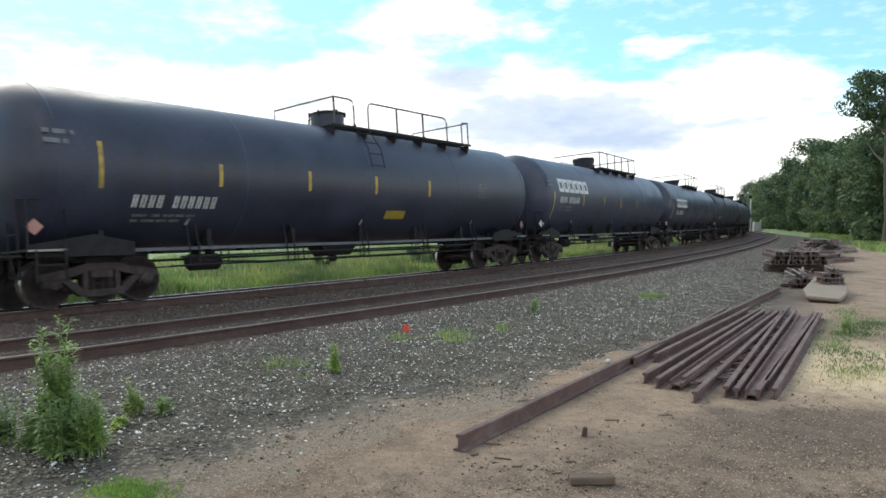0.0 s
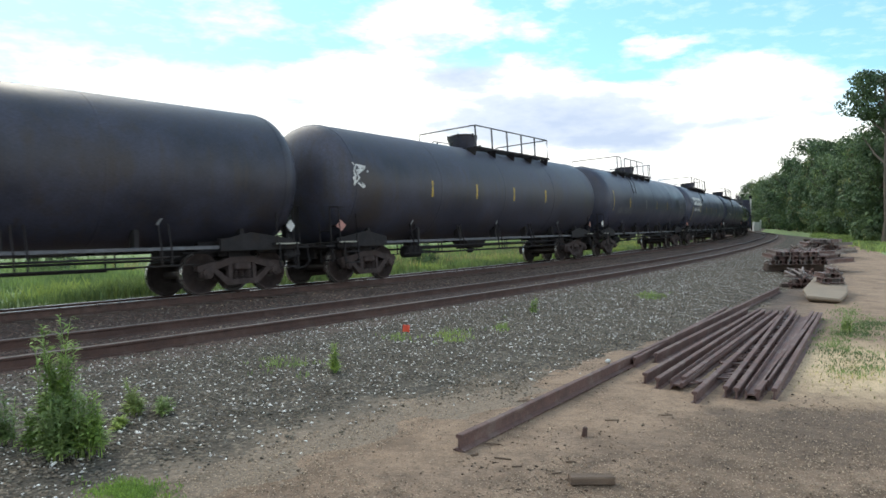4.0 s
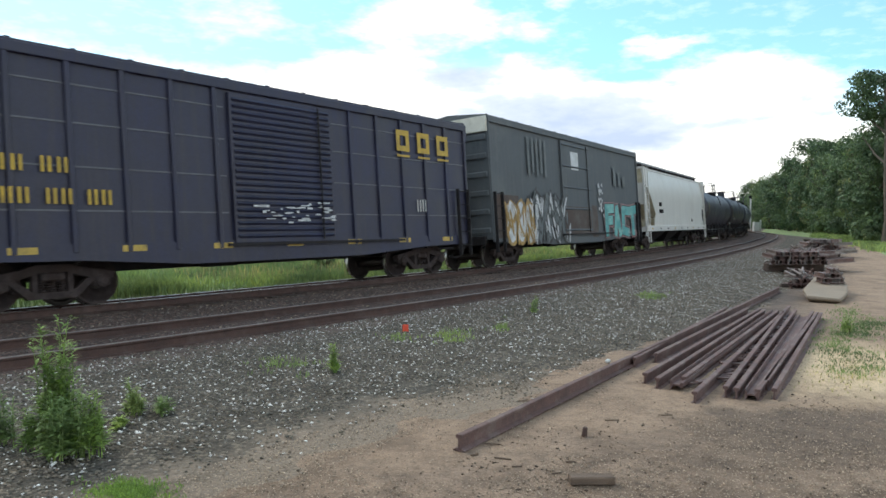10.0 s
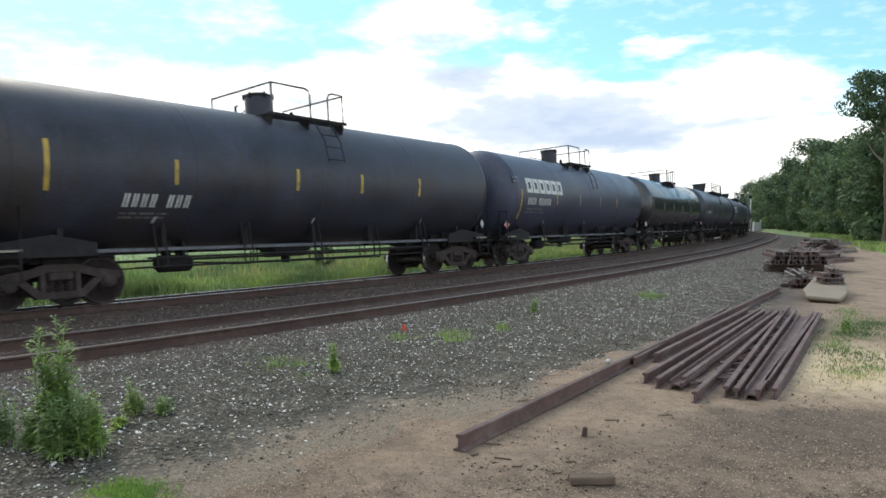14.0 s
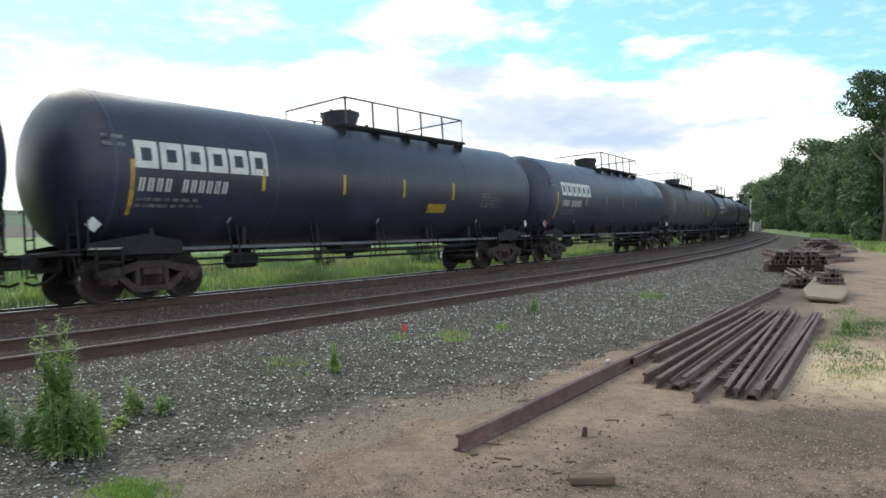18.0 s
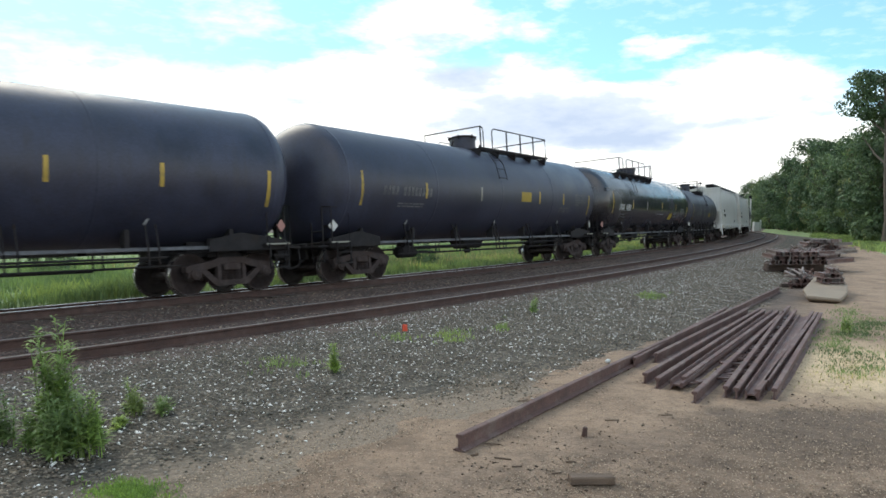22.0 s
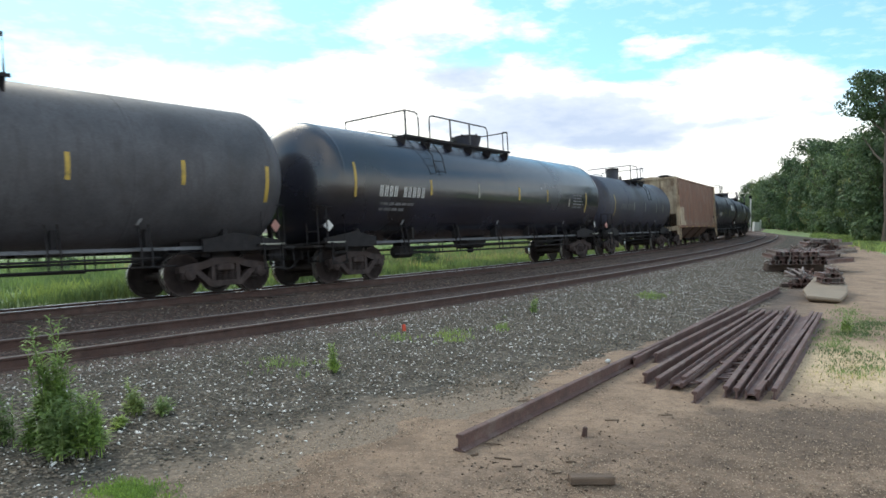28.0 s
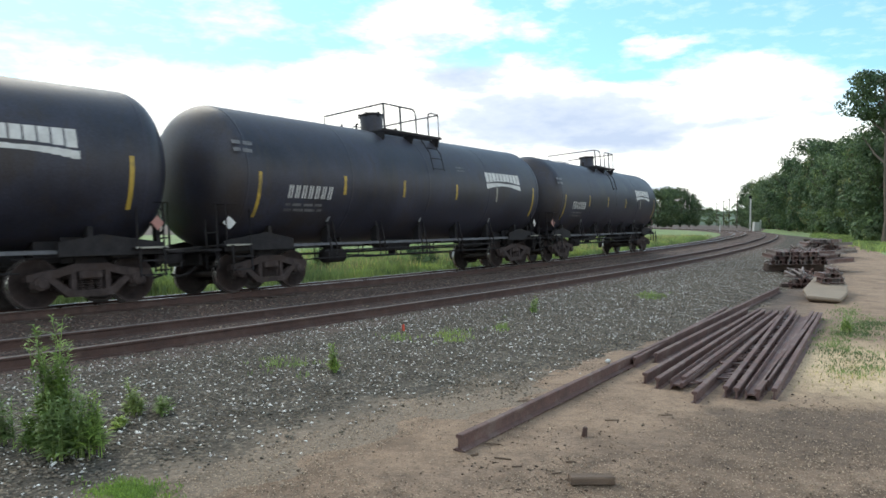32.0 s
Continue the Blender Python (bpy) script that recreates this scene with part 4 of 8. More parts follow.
def top_gear(car, top, zp, hz, x0, g0, g1, e, x1, man, kind, mid, far):
    """The grated platform astride the shell, its pipe railing with a gap for the ladder, and the manway."""
    w, zt = RAIL_HALF, zp + hz
    for y in (1, -1):
        grate = Build().box((x1 - 0.10, y * (w + 0.01), zp - 0.06), (x0 + 0.10, y * (w + 0.04), zp + 0.01))
        for i in range(5):
            grate.box((x1 - 0.08, y * (0.66 + 0.115 * i), zp - 0.03), (x0 + 0.08, y * (0.695 + 0.115 * i), zp))
        for i in range(int((x0 - x1) / 0.45) + 1):
            grate.box((x1 + 0.45 * i - 0.02, y * 0.60, zp - 0.028), (x1 + 0.45 * i + 0.02, y * w, zp - 0.002))
        part("top_platform", grate, "steel_dark", car, "dark grated walkway")
        n = max(3, int((x0 - x1) / 1.1) + 1)
        for i in range(n):
            x = x1 + (x0 - x1) * i / (n - 1)
            part("walkway_bracket", Build().prism([(y * 0.80, zp - 0.04), (y * w, zp - 0.04), (y * w, zp - 0.10), (y * 1.10, zp - 0.32), (y * 0.95, zp - 0.30)], x - 0.02, x + 0.02, plane="yz"), "steel_dark", car)
    c = 0.15
    rails = []
    a_end = x1 if g0 is None else g0
    # across the front from the far side, then back along the near side
    run = [(x0, -w, zp), (x0, -w, zt), (x0, w, zt)]
    run += [(a_end, w, zt), (a_end, w, zp)] if g0 is None else [(a_end + c, w, zt), (a_end + c * 0.3, w, zt - c * 0.3), (a_end, w, zt - c), (a_end, w, zp)]
    rails.append(run)
    if g0 is None:
        rails.append([(x1, w, zt), (x1, -w, zt), (x1, -w, zp)])
    else:
        b_end = x1 if e is None else e
        run = [(g1, w, zp), (g1, w, zt - c), (g1 - c * 0.3, w, zt - c * 0.3), (g1 - c, w, zt)]
        run += [(b_end, w, zt), (b_end, w, zp)] if e is None else [(b_end + c, w, zt), (b_end + c * 0.3, w, zt - c * 0.3), (b_end, w, zt - c), (b_end, w, zp)]
        rails.append(run)
        if e is not None:
            hoop = x1 + 0.35
            rails.append([(hoop, w, zp), (hoop, w, zt - c), (hoop - 0.05, w, zt - 0.04), (x1, w, zt), (x1, w, zp)])
        rails.append([(x1, w, zt - 0.02), (x1, -w, zt - 0.02), (x1, -w, zp)])
    for r_ in rails:
        part("handrail", Build().tube(r_, 0.024, 6), "grey_rail", car)
    # lower rail on the far side
    part("far_rail", Build().tube([(far, -w, zp - 0.05), (far, -w, zt - 0.22), (far - 0.1, -w, zt - 0.15), (x1 + 0.1, -w, zt - 0.15), (x1, -w, zt - 0.25), (x1, -w, zp)], 0.018, 5), "grey_rail", car)
    posts = [(x0, w)]
    for lo, hi in ((a_end, x0), ((x1 if e is None else e), g1)) if g0 is not None else ((x1, x0),):
        k = int((hi - lo) / 1.25)
        posts += [(hi + (lo - hi) * i / (k + 1), w) for i in range(1, k + 1)]
        posts += [(hi + (lo - hi) * i / (k + 1), -w) for i in range(1, k + 1)]
    for x, y in posts:
        part("railing_post", Build().box((x - 0.021, y - 0.021, zp - 0.02), (x + 0.021, y + 0.021, zt - (0.0 if y > 0 else 0.15))), "grey_rail", car)
    if mid:
        for lo, hi in ((a_end, x0), ((x1 if e is None else e), g1)):
            part("mid_rail", Build().tube([(lo, w, zp + hz * 0.5), (hi, w, zp + hz * 0.5)], 0.016, 5), "grey_rail", car)
        part("mid_rail", Build().tube([(x0, w, zp + hz * 0.5), (x0, -w, zp + hz * 0.5)], 0.016, 5), "grey_rail", car)
        part("mid_rail", Build().tube([(x1, w, zp + hz * 0.5), (x1, -w, zp + hz * 0.5)], 0.016, 5), "grey_rail", car)
    if g0 is not None:
        # ladder from the gap in the railing down the near side
        ld = Build()
        for x in (g0 - 0.03, g1 + 0.03):
            ld.tube([(x, w, zp), (x, 1.60, zp - 0.62), (x, 1.72, zp - 1.15)], 0.016, 5)
        for y, z in ((1.30, zp - 0.18), (1.50, zp - 0.46), (1.64, zp - 0.78), (1.71, zp - 1.10)):
            ld.tube([(g0 - 0.03, y, z), (g1 + 0.03, y, z)], 0.013, 5)
        part("top_ladder", ld, "steel_dark", car)
    r, h, bowl = {"bowl": (0.50, 0.42, True), "low": (0.50, 0.26, True), "tall_bowl": (0.50, 0.58, True), "drum": (0.47, 0.38, False), "pot": (0.34, 0.50, False)}[kind]
    manway(car, man, top, r, h, bowl)
    way = 1 if man - x1 < x0 - man else -1
    part("top_valve", Build().lathe([(top - 0.04, 0.07), (top + 0.14, 0.07), (top + 0.16, 0.05), (top + 0.22, 0.05), (top + 0.22, 0.0)], "z", 10, 0, (man + way * 0.95, 0.15, 0)).box((man + way * 0.70, -0.2, top - 0.05), (man + way * 0.82, 0.1, top + 0.10), 0.02), "steel_dark", car)
    part("vent_pipe", Build().tube([(man - way * 0.75, 0.05, top - 0.04), (man - way * 0.75, 0.05, top + 0.16), (man - way * 0.68, 0.05, top + 0.20)], 0.03, 6), "steel_dark", car)


def tank_car(k, L, label, R=1.64, zc=2.66, mat="black", style="fore", marks=(), reservoir=0, ends=(None, None), group="tank cars of the freight train"):
    car = base("tank_car", pose(0, 0, 0), label, "tank car", group)
    H = L / 2 - 0.32                       # half length of the tank
    B = L / 2 - (2.08 if L > 14 else 1.92)                       # half distance of the trucks
    d = R * 0.50
    prof = [(-H + d * (1 - math.cos(a)), R * math.sin(a) ** 0.88) for a in [i * math.pi / 2 / 10 for i in range(11)]]
    prof = prof + [(-x, r) for x, r in prof[::-1]]
    me = Build().lathe(prof, "x", 56, 0, (0, 0, zc)).mesh("tank", mat, True)
    put("tank", me, car)
    # weld seams round the shell
    for i in range(5):
        x = -H + d + (2 * H - 2 * d) * i / 4
        ring = Build().lathe([(x - 0.03, R + 0.001), (x - 0.018, R + 0.005), (x + 0.018, R + 0.005), (x + 0.03, R + 0.001)], "x", 56, 0, (0, 0, zc))
        put("seam", cached(("seam", R, zc, round(x, 2), mat), lambda: ring.mesh("seam", mat, True)), car)
    top = zc + R
    for way in (1, -1):
        add_truck(car, way * B)
        add_coupler(car, way * L / 2, way)
        sill = Build().box((way * (L / 2 - 0.50), -0.20, 0.72), (way * (B - 1.5), 0.20, 1.04), 0.02)
        sill.box((way * (L / 2 - 0.55), -0.62, 0.66), (way * (L / 2 - 0.47), 0.62, 1.06), 0.02)
        part("stub_sill", sill, "steel_dark", car)
        # saddle that carries the tank over the truck
        hw = 0.86
        out = [(-hw, 0.80), (hw, 0.80), (hw, 1.02)] + [(R * 1.003 * math.cos(a), zc + R * 1.003 * math.sin(a)) for a in [radians(-60 - 60 * i / 12) for i in range(13)]] + [(-hw, 1.02)]
        sd = Build().prism(out, way * B - 0.20, way * B + 0.20, plane="yz")
        for y in (-0.8, -0.4, 0.4, 0.8):
            sd.box((way * B - 0.42, y - 0.015, 0.82), (way * B + 0.42, y + 0.015, zc - math.sqrt(R * R - y * y) + 0.02), 0.0)
        part("saddle", sd, "steel_dark", car)
        bo = [(-0.66, 0.84), (0.66, 0.84), (0.68, 0.98)] + [(R * 1.001 * math.cos(a), zc + R * 1.001 * math.sin(a)) for a in [radians(-65 - 50 * i / 10) for i in range(11)]] + [(-0.68, 0.98)]
        bol = Build().prism(bo, way * B - 0.55, way * B + 0.85, plane="yz")
        part("body_bolster", bol, "steel_dark", car)
        pl = Build().box((way * (L / 2 - 1.35), -1.36, 1.03), (way * (L / 2 - 0.62), 1.36, 1.08), 0.01)
        part("end_platform", pl, "steel_dark", car)
        part("edge_tape", Build().box((way * (L / 2 - 1.33), 1.362, 1.036), (way * (L / 2 - 0.66), 1.368, 1.074)), "white_tape", car, "worn white edge tape")
        er = Build()
        er.tube([(way * (L / 2 - 1.30), 1.38, 1.08), (way * (L / 2 - 1.30), 1.38, 1.95), (way * (L / 2 - 0.66), 1.38, 1.95), (way * (L / 2 - 0.66), 1.38, 1.08)], 0.018, 6)
        er.tube([(way * (L / 2 - 0.66), 1.38, 1.95), (way * (L / 2 - 0.60), 0.9, 2.0), (way * (L / 2 - 0.60), -0.9, 2.0), (way * (L / 2 - 0.66), -1.38, 1.95)], 0.018, 6)
        part("end_handrail", er, "steel_dark", car)
        st = Build()
        for y in (1.42,):
            for zz in (0.50, 0.78):
                st.box((way * (L / 2 - 1.25), y - 0.02, zz), (way * (L / 2 - 0.78), y + 0.08, zz + 0.03), 0.0)
            for xx in (0.76, 1.26):
                st.box((way * (L / 2 - xx), y - 0.02, 0.48), (way * (L / 2 - xx - 0.03), y + 0.02, 1.06), 0.0)
        part("sill_step", st, "steel_dark", car)
        part("uncoupling_lever", Build().tube([(way * (L / 2 - 0.42), 1.40, 0.60), (way * (L / 2 - 0.40), 1.32, 0.92), (way * (L / 2 - 0.38), 0.30, 0.94), (way * (L / 2 - 0.20), 0.12, 1.02)], 0.016, 5), "steel_dark", car)
        part("train_pipe", Build().tube([(way * (B - 1.2), 0.62, 0.92), (way * (L / 2 - 1.4), 0.66, 0.90), (way * (L / 2 - 0.7), 0.48, 0.86)], 0.03, 6), "steel_dark", car)
        part("slack_adjuster", Build().box((way * (B + 0.45), 0.74, 0.86), (way * (B + 1.05), 0.98, 1.10), 0.03).tube([(way * (B + 0.45), 0.86, 0.98), (way * (B - 1.0), 0.80, 0.90)], 0.03, 6), "steel_dark", car)
        if way < 0:
            wh = Build()
            wh.tube([(0.0, 0.27 * math.cos(a), 0.27 * math.sin(a)) for a in [i * math.pi / 8 for i in range(17)]], 0.018, 5)
            for a in (0.4, 2.5, 4.6):
                wh.tube([(0, 0, 0), (0, 0.27 * math.cos(a), 0.27 * math.sin(a))], 0.014, 5)
            part("brake_wheel", wh, "steel_dark", car, "spoked brake wheel", Matrix.Translation((-(L / 2 - 0.56), 0.78, 1.62)))
            part("brake_staff", Build().box((-(L / 2 - 0.66), 0.70, 1.06), (-(L / 2 - 0.58), 0.86, 1.72), 0.01), "steel_dark", car)
        for y in (1, -1):
            part("end_skirt", Build().prism([(way * (L / 2 - 0.70), 0.93), (way * (L / 2 - 2.7), 0.93), (way * (L / 2 - 2.7), 1.18), (way * (L / 2 - 1.9), 1.34), (way * (L / 2 - 0.70), 1.16)], y * 1.20, y * 1.23), "steel_dark", car)
            part("end_ladder", Build().tube([(way * (L / 2 - 0.62), y * 1.10, 0.55), (way * (L / 2 - 0.62), y * 1.10, 1.98)], 0.022, 5).tube([(way * (L / 2 - 0.62), y * 0.70, 0.55), (way * (L / 2 - 0.62), y * 0.70, 1.98)], 0.022, 5).tube([(way * (L / 2 - 0.62), y * 0.70, 1.35), (way * (L / 2 - 0.62), y * 1.10, 1.35)], 0.018, 5).tube([(way * (L / 2 - 0.62), y * 0.70, 0.60), (way * (L / 2 - 0.62), y * 1.10, 0.60)], 0.018, 5), "steel_dark", car)
        part("cross_platform", Build().box((way * (L / 2 - 0.62), -1.25, 0.94), (way * (L / 2 - 0.28), 1.25, 0.99), 0.008), "steel_dark", car)
        part("bottom_bracket", Build().prism([(way * (L / 2 - 1.35), 1.03), (way * (L / 2 - 2.2), 1.10), (way * (L / 2 - 2.2), 1.22), (way * (L / 2 - 1.35), 1.08)], 0.86, 0.98), "steel_dark", car)
        # bottom corner brackets and placard holder
        pk = Build().prism([(0, -0.15), (0.15, 0), (0, 0.15), (-0.15, 0)], 0, 0.02, m=Matrix.Translation((way * (H - d * 0.62), 1.26, zc - R * 0.72)) @ pose(0, 0, 0, 0, 0, -way * 12))
        part("placard_bracket", Build().box((way * (H - d * 0.62) - 0.02, 0.95, zc - R * 0.72 - 0.03), (way * (H - d * 0.62) + 0.02, 1.255, zc - R * 0.72 + 0.03)), "steel_dark", car)
        part("placard", pk, "white_paint" if k % 2 else "red_paint", car, "small diamond placard")
    # side handrails low along the tank, with hangers, and brake gear
    for y in (1.30, -1.30):
        part("side_handrail", Build().tube([(-B + 1.3, y, 0.66), (B - 1.3, y, 0.66)], 0.020, 6), "steel_dark", car)
        part("upper_rod", Build().tube([(-B + 1.6, y * 0.97, 0.84), (B - 1.6, y * 0.97, 0.84)], 0.026 if y > 0 else 0.018, 6), "steel_dark", car)
        for i in range(10):
            x = -B + 1.9 + (2 * B - 3.8) * (i // 2) / 4 + 0.11 * (-1 if i % 2 else 1)
            zz = zc - math.sqrt(R * R - 1.18 ** 2)
            if y > 0 and i % 4 == 0:
                part("hanger_clip", Build().prism([(x - 0.10, zz + 0.16), (x - 0.04, zz + 0.16), (x + 0.10, zz - 0.02), (x + 0.04, zz - 0.02)], y * 0.97, y * 0.97 + 0.02), "faded_paint", car)
            part("handrail_hanger", Build().tube([(x, y, 0.64), (x, y, 0.98), (x, y * 0.91, zz)], 0.021, 5), "steel_dark", car)
        part("side_angle", Build().box((-B - 0.5, y * 0.86, 0.985), (B + 0.5, y * 0.89, 1.06)).box((-B - 0.5, y * 0.74, 1.045), (B + 0.5, y * 0.89, 1.06)), "board", car)
        for i in range(7):
            x = -B + 2 * B * i / 6
            part("angle_bracket", Build().box((x - 0.05, y * 0.70, 1.00), (x + 0.05, y * 0.87, zc - math.sqrt(R * R - (y * 0.80) ** 2) + 0.03)), "steel_dark", car)
    part("brake_pipe", Build().tube([(-B + 1.0, 0.35, 0.80), (B - 1.0, 0.35, 0.80)], 0.03, 6), "steel_dark", car)
    part("outlet_skid", Build().prism([(-0.75, zc - R + 0.06), (-0.42, zc - R - 0.30), (0.42, zc - R - 0.30), (0.75, zc - R + 0.06)], -0.30, 0.30), "steel_dark", car)
    part("outlet_valve", Build().lathe([(zc - R - 0.46, 0.0), (zc - R - 0.46, 0.09), (zc - R - 0.40, 0.12), (zc - R - 0.28, 0.12), (zc - R - 0.28, 0.0)], "z", 12), "steel_dark", car)
    rx = (B - 2.6) * (1 if reservoir >= 0 else -1)
    part("air_reservoir", Build().lathe([(rx - 0.45, 0.0), (rx - 0.42, 0.12), (rx - 0.34, 0.19), (rx + 0.34, 0.19), (rx + 0.42, 0.12), (rx + 0.45, 0.0)], "x", 14, 0, (0, 0.55, 0.72)), "steel_dark", car)
    part("reservoir_hanger", Build().box((rx - 0.2, 0.4, 0.88), (rx - 0.14, 0.7, 1.2)).box((rx + 0.14, 0.4, 0.88), (rx + 0.2, 0.7, 1.2)), "steel_dark", car)
    part("brake_lever", Build().box((rx - 1.9, 0.05, 0.62), (rx - 1.82, 0.75, 0.68)).tube([(rx - 0.4, 0.55, 0.72), (rx - 1.85, 0.5, 0.66)], 0.022, 5).tube([(rx - 1.85, 0.1, 0.65), (-rx, 0.1, 0.62)], 0.018, 5), "steel_dark", car)
    # platform, manway and railings on top
    zp = top - 0.13
    hz = 0.73
    if style != "full":
        gear = list(TOP_GEAR[style])
        for i, v in zip((0, 4), ends):
            gear[i] = gear[i] if v is None else v
        top_gear(car, top, zp, hz, *gear)
    else:
        # walkway the whole length of the shell
        zp, hz = top - 0.05, 0.84
        part("top_platform", Build().box((-H + 0.9, 0.20, zp - 0.02), (H - 0.9, 0.80, zp + 0.02), 0.006).box((-H + 0.9, 0.78, zp - 0.10), (H - 0.9, 0.82, zp + 0.05)), "steel_dark", car, "dark grated walkway along the whole tank")
        manway(car, 0.3, top, 0.42, 0.48)
        railing(car, 0.95, H - 1.0, 0.80, zp, zp + hz, 6, low=False, hoop=False)
        railing(car, -H + 1.0, -0.55, 0.80, zp, zp + hz, 5, low=False)
        for i in range(14):
            x = -H + 1.2 + (2 * H - 2.4) * i / 13
            part("walkway_bracket", Build().box((x - 0.02, 0.70, zp - 0.42), (x + 0.02, 0.80, zp - 0.08)), "steel_dark", car)
    tank_marks(car, L, R, zc, marks)
    TRAIN.append((car, L, B))
    return car


def manway(car, x, top, r, h, bowl=False):
    prof = [(top - 0.06, 0.0), (top - 0.06, r * (0.8 if bowl else 1.0)), (top + h * 0.85, r * 1.08 if bowl else r), (top + h, r * 1.1 if bowl else r), (top + h, 0.0)]
    part("manway_housing", Build().lathe(prof, "z", 24, 0, (x, 0, 0)), "rusty_black", car)
    lid = Build().lathe([(top + h + 0.003, 0.0), (top + h + 0.003, r * 1.06), (top + h + 0.05, r * 1.05), (top + h + 0.09, r * 0.8), (top + h + 0.10, 0.0)], "z", 24, 0, (x, 0, 0))
    for i in range(6):
        a = i * math.pi / 3 + 0.3
        lid.lathe([(top + h - 0.05, 0.0), (top + h - 0.05, 0.03), (top + h + 0.09, 0.03), (top + h + 0.09, 0.0)], "z", 6, 0, (x + r * 1.07 * math.cos(a), r * 1.07 * math.sin(a), 0))
    part("manway_lid", lid, "steel_dark", car)


def box_car(L, label, mat, end_mat, zt, door, graffiti, ribs, slats=22, ends=9, thin=False):
    car = base("box_car", pose(0, 0, 0), label, "boxcar", "boxcars of the freight train")
    H, W, z0, B = L / 2 - 0.72, 1.56, 0.98, L / 2 - 2.6
    part("body", Build().box((-H, -W + 0.03, z0), (H, W - 0.03, zt - 0.12), 0.02), mat, car)
    rf = Build().prism([(-W - 0.02, zt - 0.12), (W + 0.02, zt - 0.12), (W + 0.02, zt - 0.06), (0, zt + 0.10), (-W - 0.02, zt - 0.06)], -H - 0.03, H + 0.03, plane="yz")
    part("roof", rf, mat, car)
    n = int(2 * H / 1.05)
    for i in range(n + 1):
        x = -H + 0.05 + (2 * H - 0.1) * i / n
        part("roof_rib", Build().prism([(-W, zt - 0.062), (0, zt + 0.10), (W, zt - 0.062), (W, zt - 0.03), (0, zt + 0.135), (-W, zt - 0.03)], x - 0.04, x + 0.04, plane="yz"), mat, car)
    d0, d1 = door
    for i in range(ribs + 1):
        x = -H + 0.05 + (2 * H - 0.1) * i / ribs
        if d0 - 0.05 < x < d1 + 0.05:
            continue
        part("side_post", Build().box((x - 0.05, W - 0.03, z0), (x + 0.05, W + 0.035, zt - 0.14), 0.012), mat, car)
    if thin:
        for z in (1.75, 2.55, 3.35, 4.05):
            for a_, b_ in ((-H + 0.1, d0 - 0.1), (d1 + 0.1, H - 0.1)):
                part("weld_band", Build().box((a_, W - 0.03, z - 0.015), (b_, W - 0.018, z + 0.015)), "board", car)
    part("top_chord", Build().box((-H, W - 0.03, zt - 0.30), (H, W + 0.045, zt - 0.10), 0.015), mat, car)
    part("side_sill", Build().prism([(-H, z0 + 0.16), (-H, z0 - 0.10), (-H + 2.2, z0 - 0.14), (d0 - 1.0, z0 - 0.30), (d1 + 1.0, z0 - 0.30), (H - 2.2, z0 - 0.14), (H, z0 - 0.10), (H, z0 + 0.16)], W - 0.04, W + 0.02), mat, car)
    dr = part("sliding_door", Build().box((d0, W - 0.02, z0 + 0.1), (d1, W + 0.06, zt - 0.35), 0.01), mat, car)
    k = slats
    for i in range(k):
        z = z0 + 0.25 + (zt - z0 - 0.75) * i / (k - 1)
        part("door_corrugation", Build().prism([(W + 0.058, z - 0.05), (W + 0.10, z), (W + 0.058, z + 0.05)], d0 + 0.08, d1 - 0.08, plane="yz"), mat, dr)
    part("door_rail", Build().box((d0 - 2.6, W + 0.03, z0 + 0.04), (d1 + 0.2, W + 0.11, z0 + 0.10)), "steel_dark", dr)
    part("door_lock_bar", Build().tube([(d0 + 0.45, W + 0.11, z0 + 0.15), (d0 + 0.45, W + 0.11, zt - 0.4)], 0.022, 6), "steel_dark", dr)
    for way in (1, -1):
        en = Build().box((way * (H - 0.02), -W, z0), (way * (H + 0.03), W, zt - 0.08), 0.01)
        part("end_wall", en, mat, car)
        for i in range(ends):
            z = z0 + 0.3 + (zt - z0 - 1.1) * i / (ends - 1)
            k = 0.045 if thin else 0.10
            part("end_corrugation", Build().box((way * (H + 0.028), -W + 0.06, z - k), (way * (H + 0.10), W - 0.06, z + k), k * 0.45), mat, car)
        part("end_cap", Build().box((way * (H + 0.02), -W, zt - 0.62), (way * (H + 0.125), W, zt - 0.10), 0.01), end_mat, car)
        ld = Build()
        for i in range(5):
            ld.tube([(way * (H - 0.10), W + 0.12, z0 - 0.15 + i * 0.42), (way * (H - 0.62), W + 0.12, z0 - 0.15 + i * 0.42)], 0.014, 5)
        for x in (0.10, 0.62):
            ld.box((way * (H - x) - 0.02, W + 0.02, z0 - 0.45), (way * (H - x) + 0.02, W + 0.13, z0 + 1.6))
        part("ladder", ld, "steel_dark", car)
        add_truck(car, way * B)
        add_coupler(car, way * L / 2, way)
        part("draft_sill", Build().box((way * (L / 2 - 0.5), -0.25, 0.70), (way * (B - 1), 0.25, z0 + 0.01), 0.02).box((way * (L / 2 - 0.62), -1.3, 0.80), (way * (L / 2 - 0.72), 1.3, 1.1), 0.02), "steel_dark", car)
    part("center_sill", Build().box((-B, -0.28, 0.62), (B, 0.28, z0 + 0.01), 0.02), "steel_dark", car)
    part("air_reservoir", Build().lathe([(-0.5, 0.0), (-0.45, 0.18), (0.45, 0.18), (0.5, 0.0)], "x", 12, 0, (1.6, 0.8, 0.78)), "steel_dark", car)
    graffiti(car, H, W)
    TRAIN.append((car, L, B))
    return car


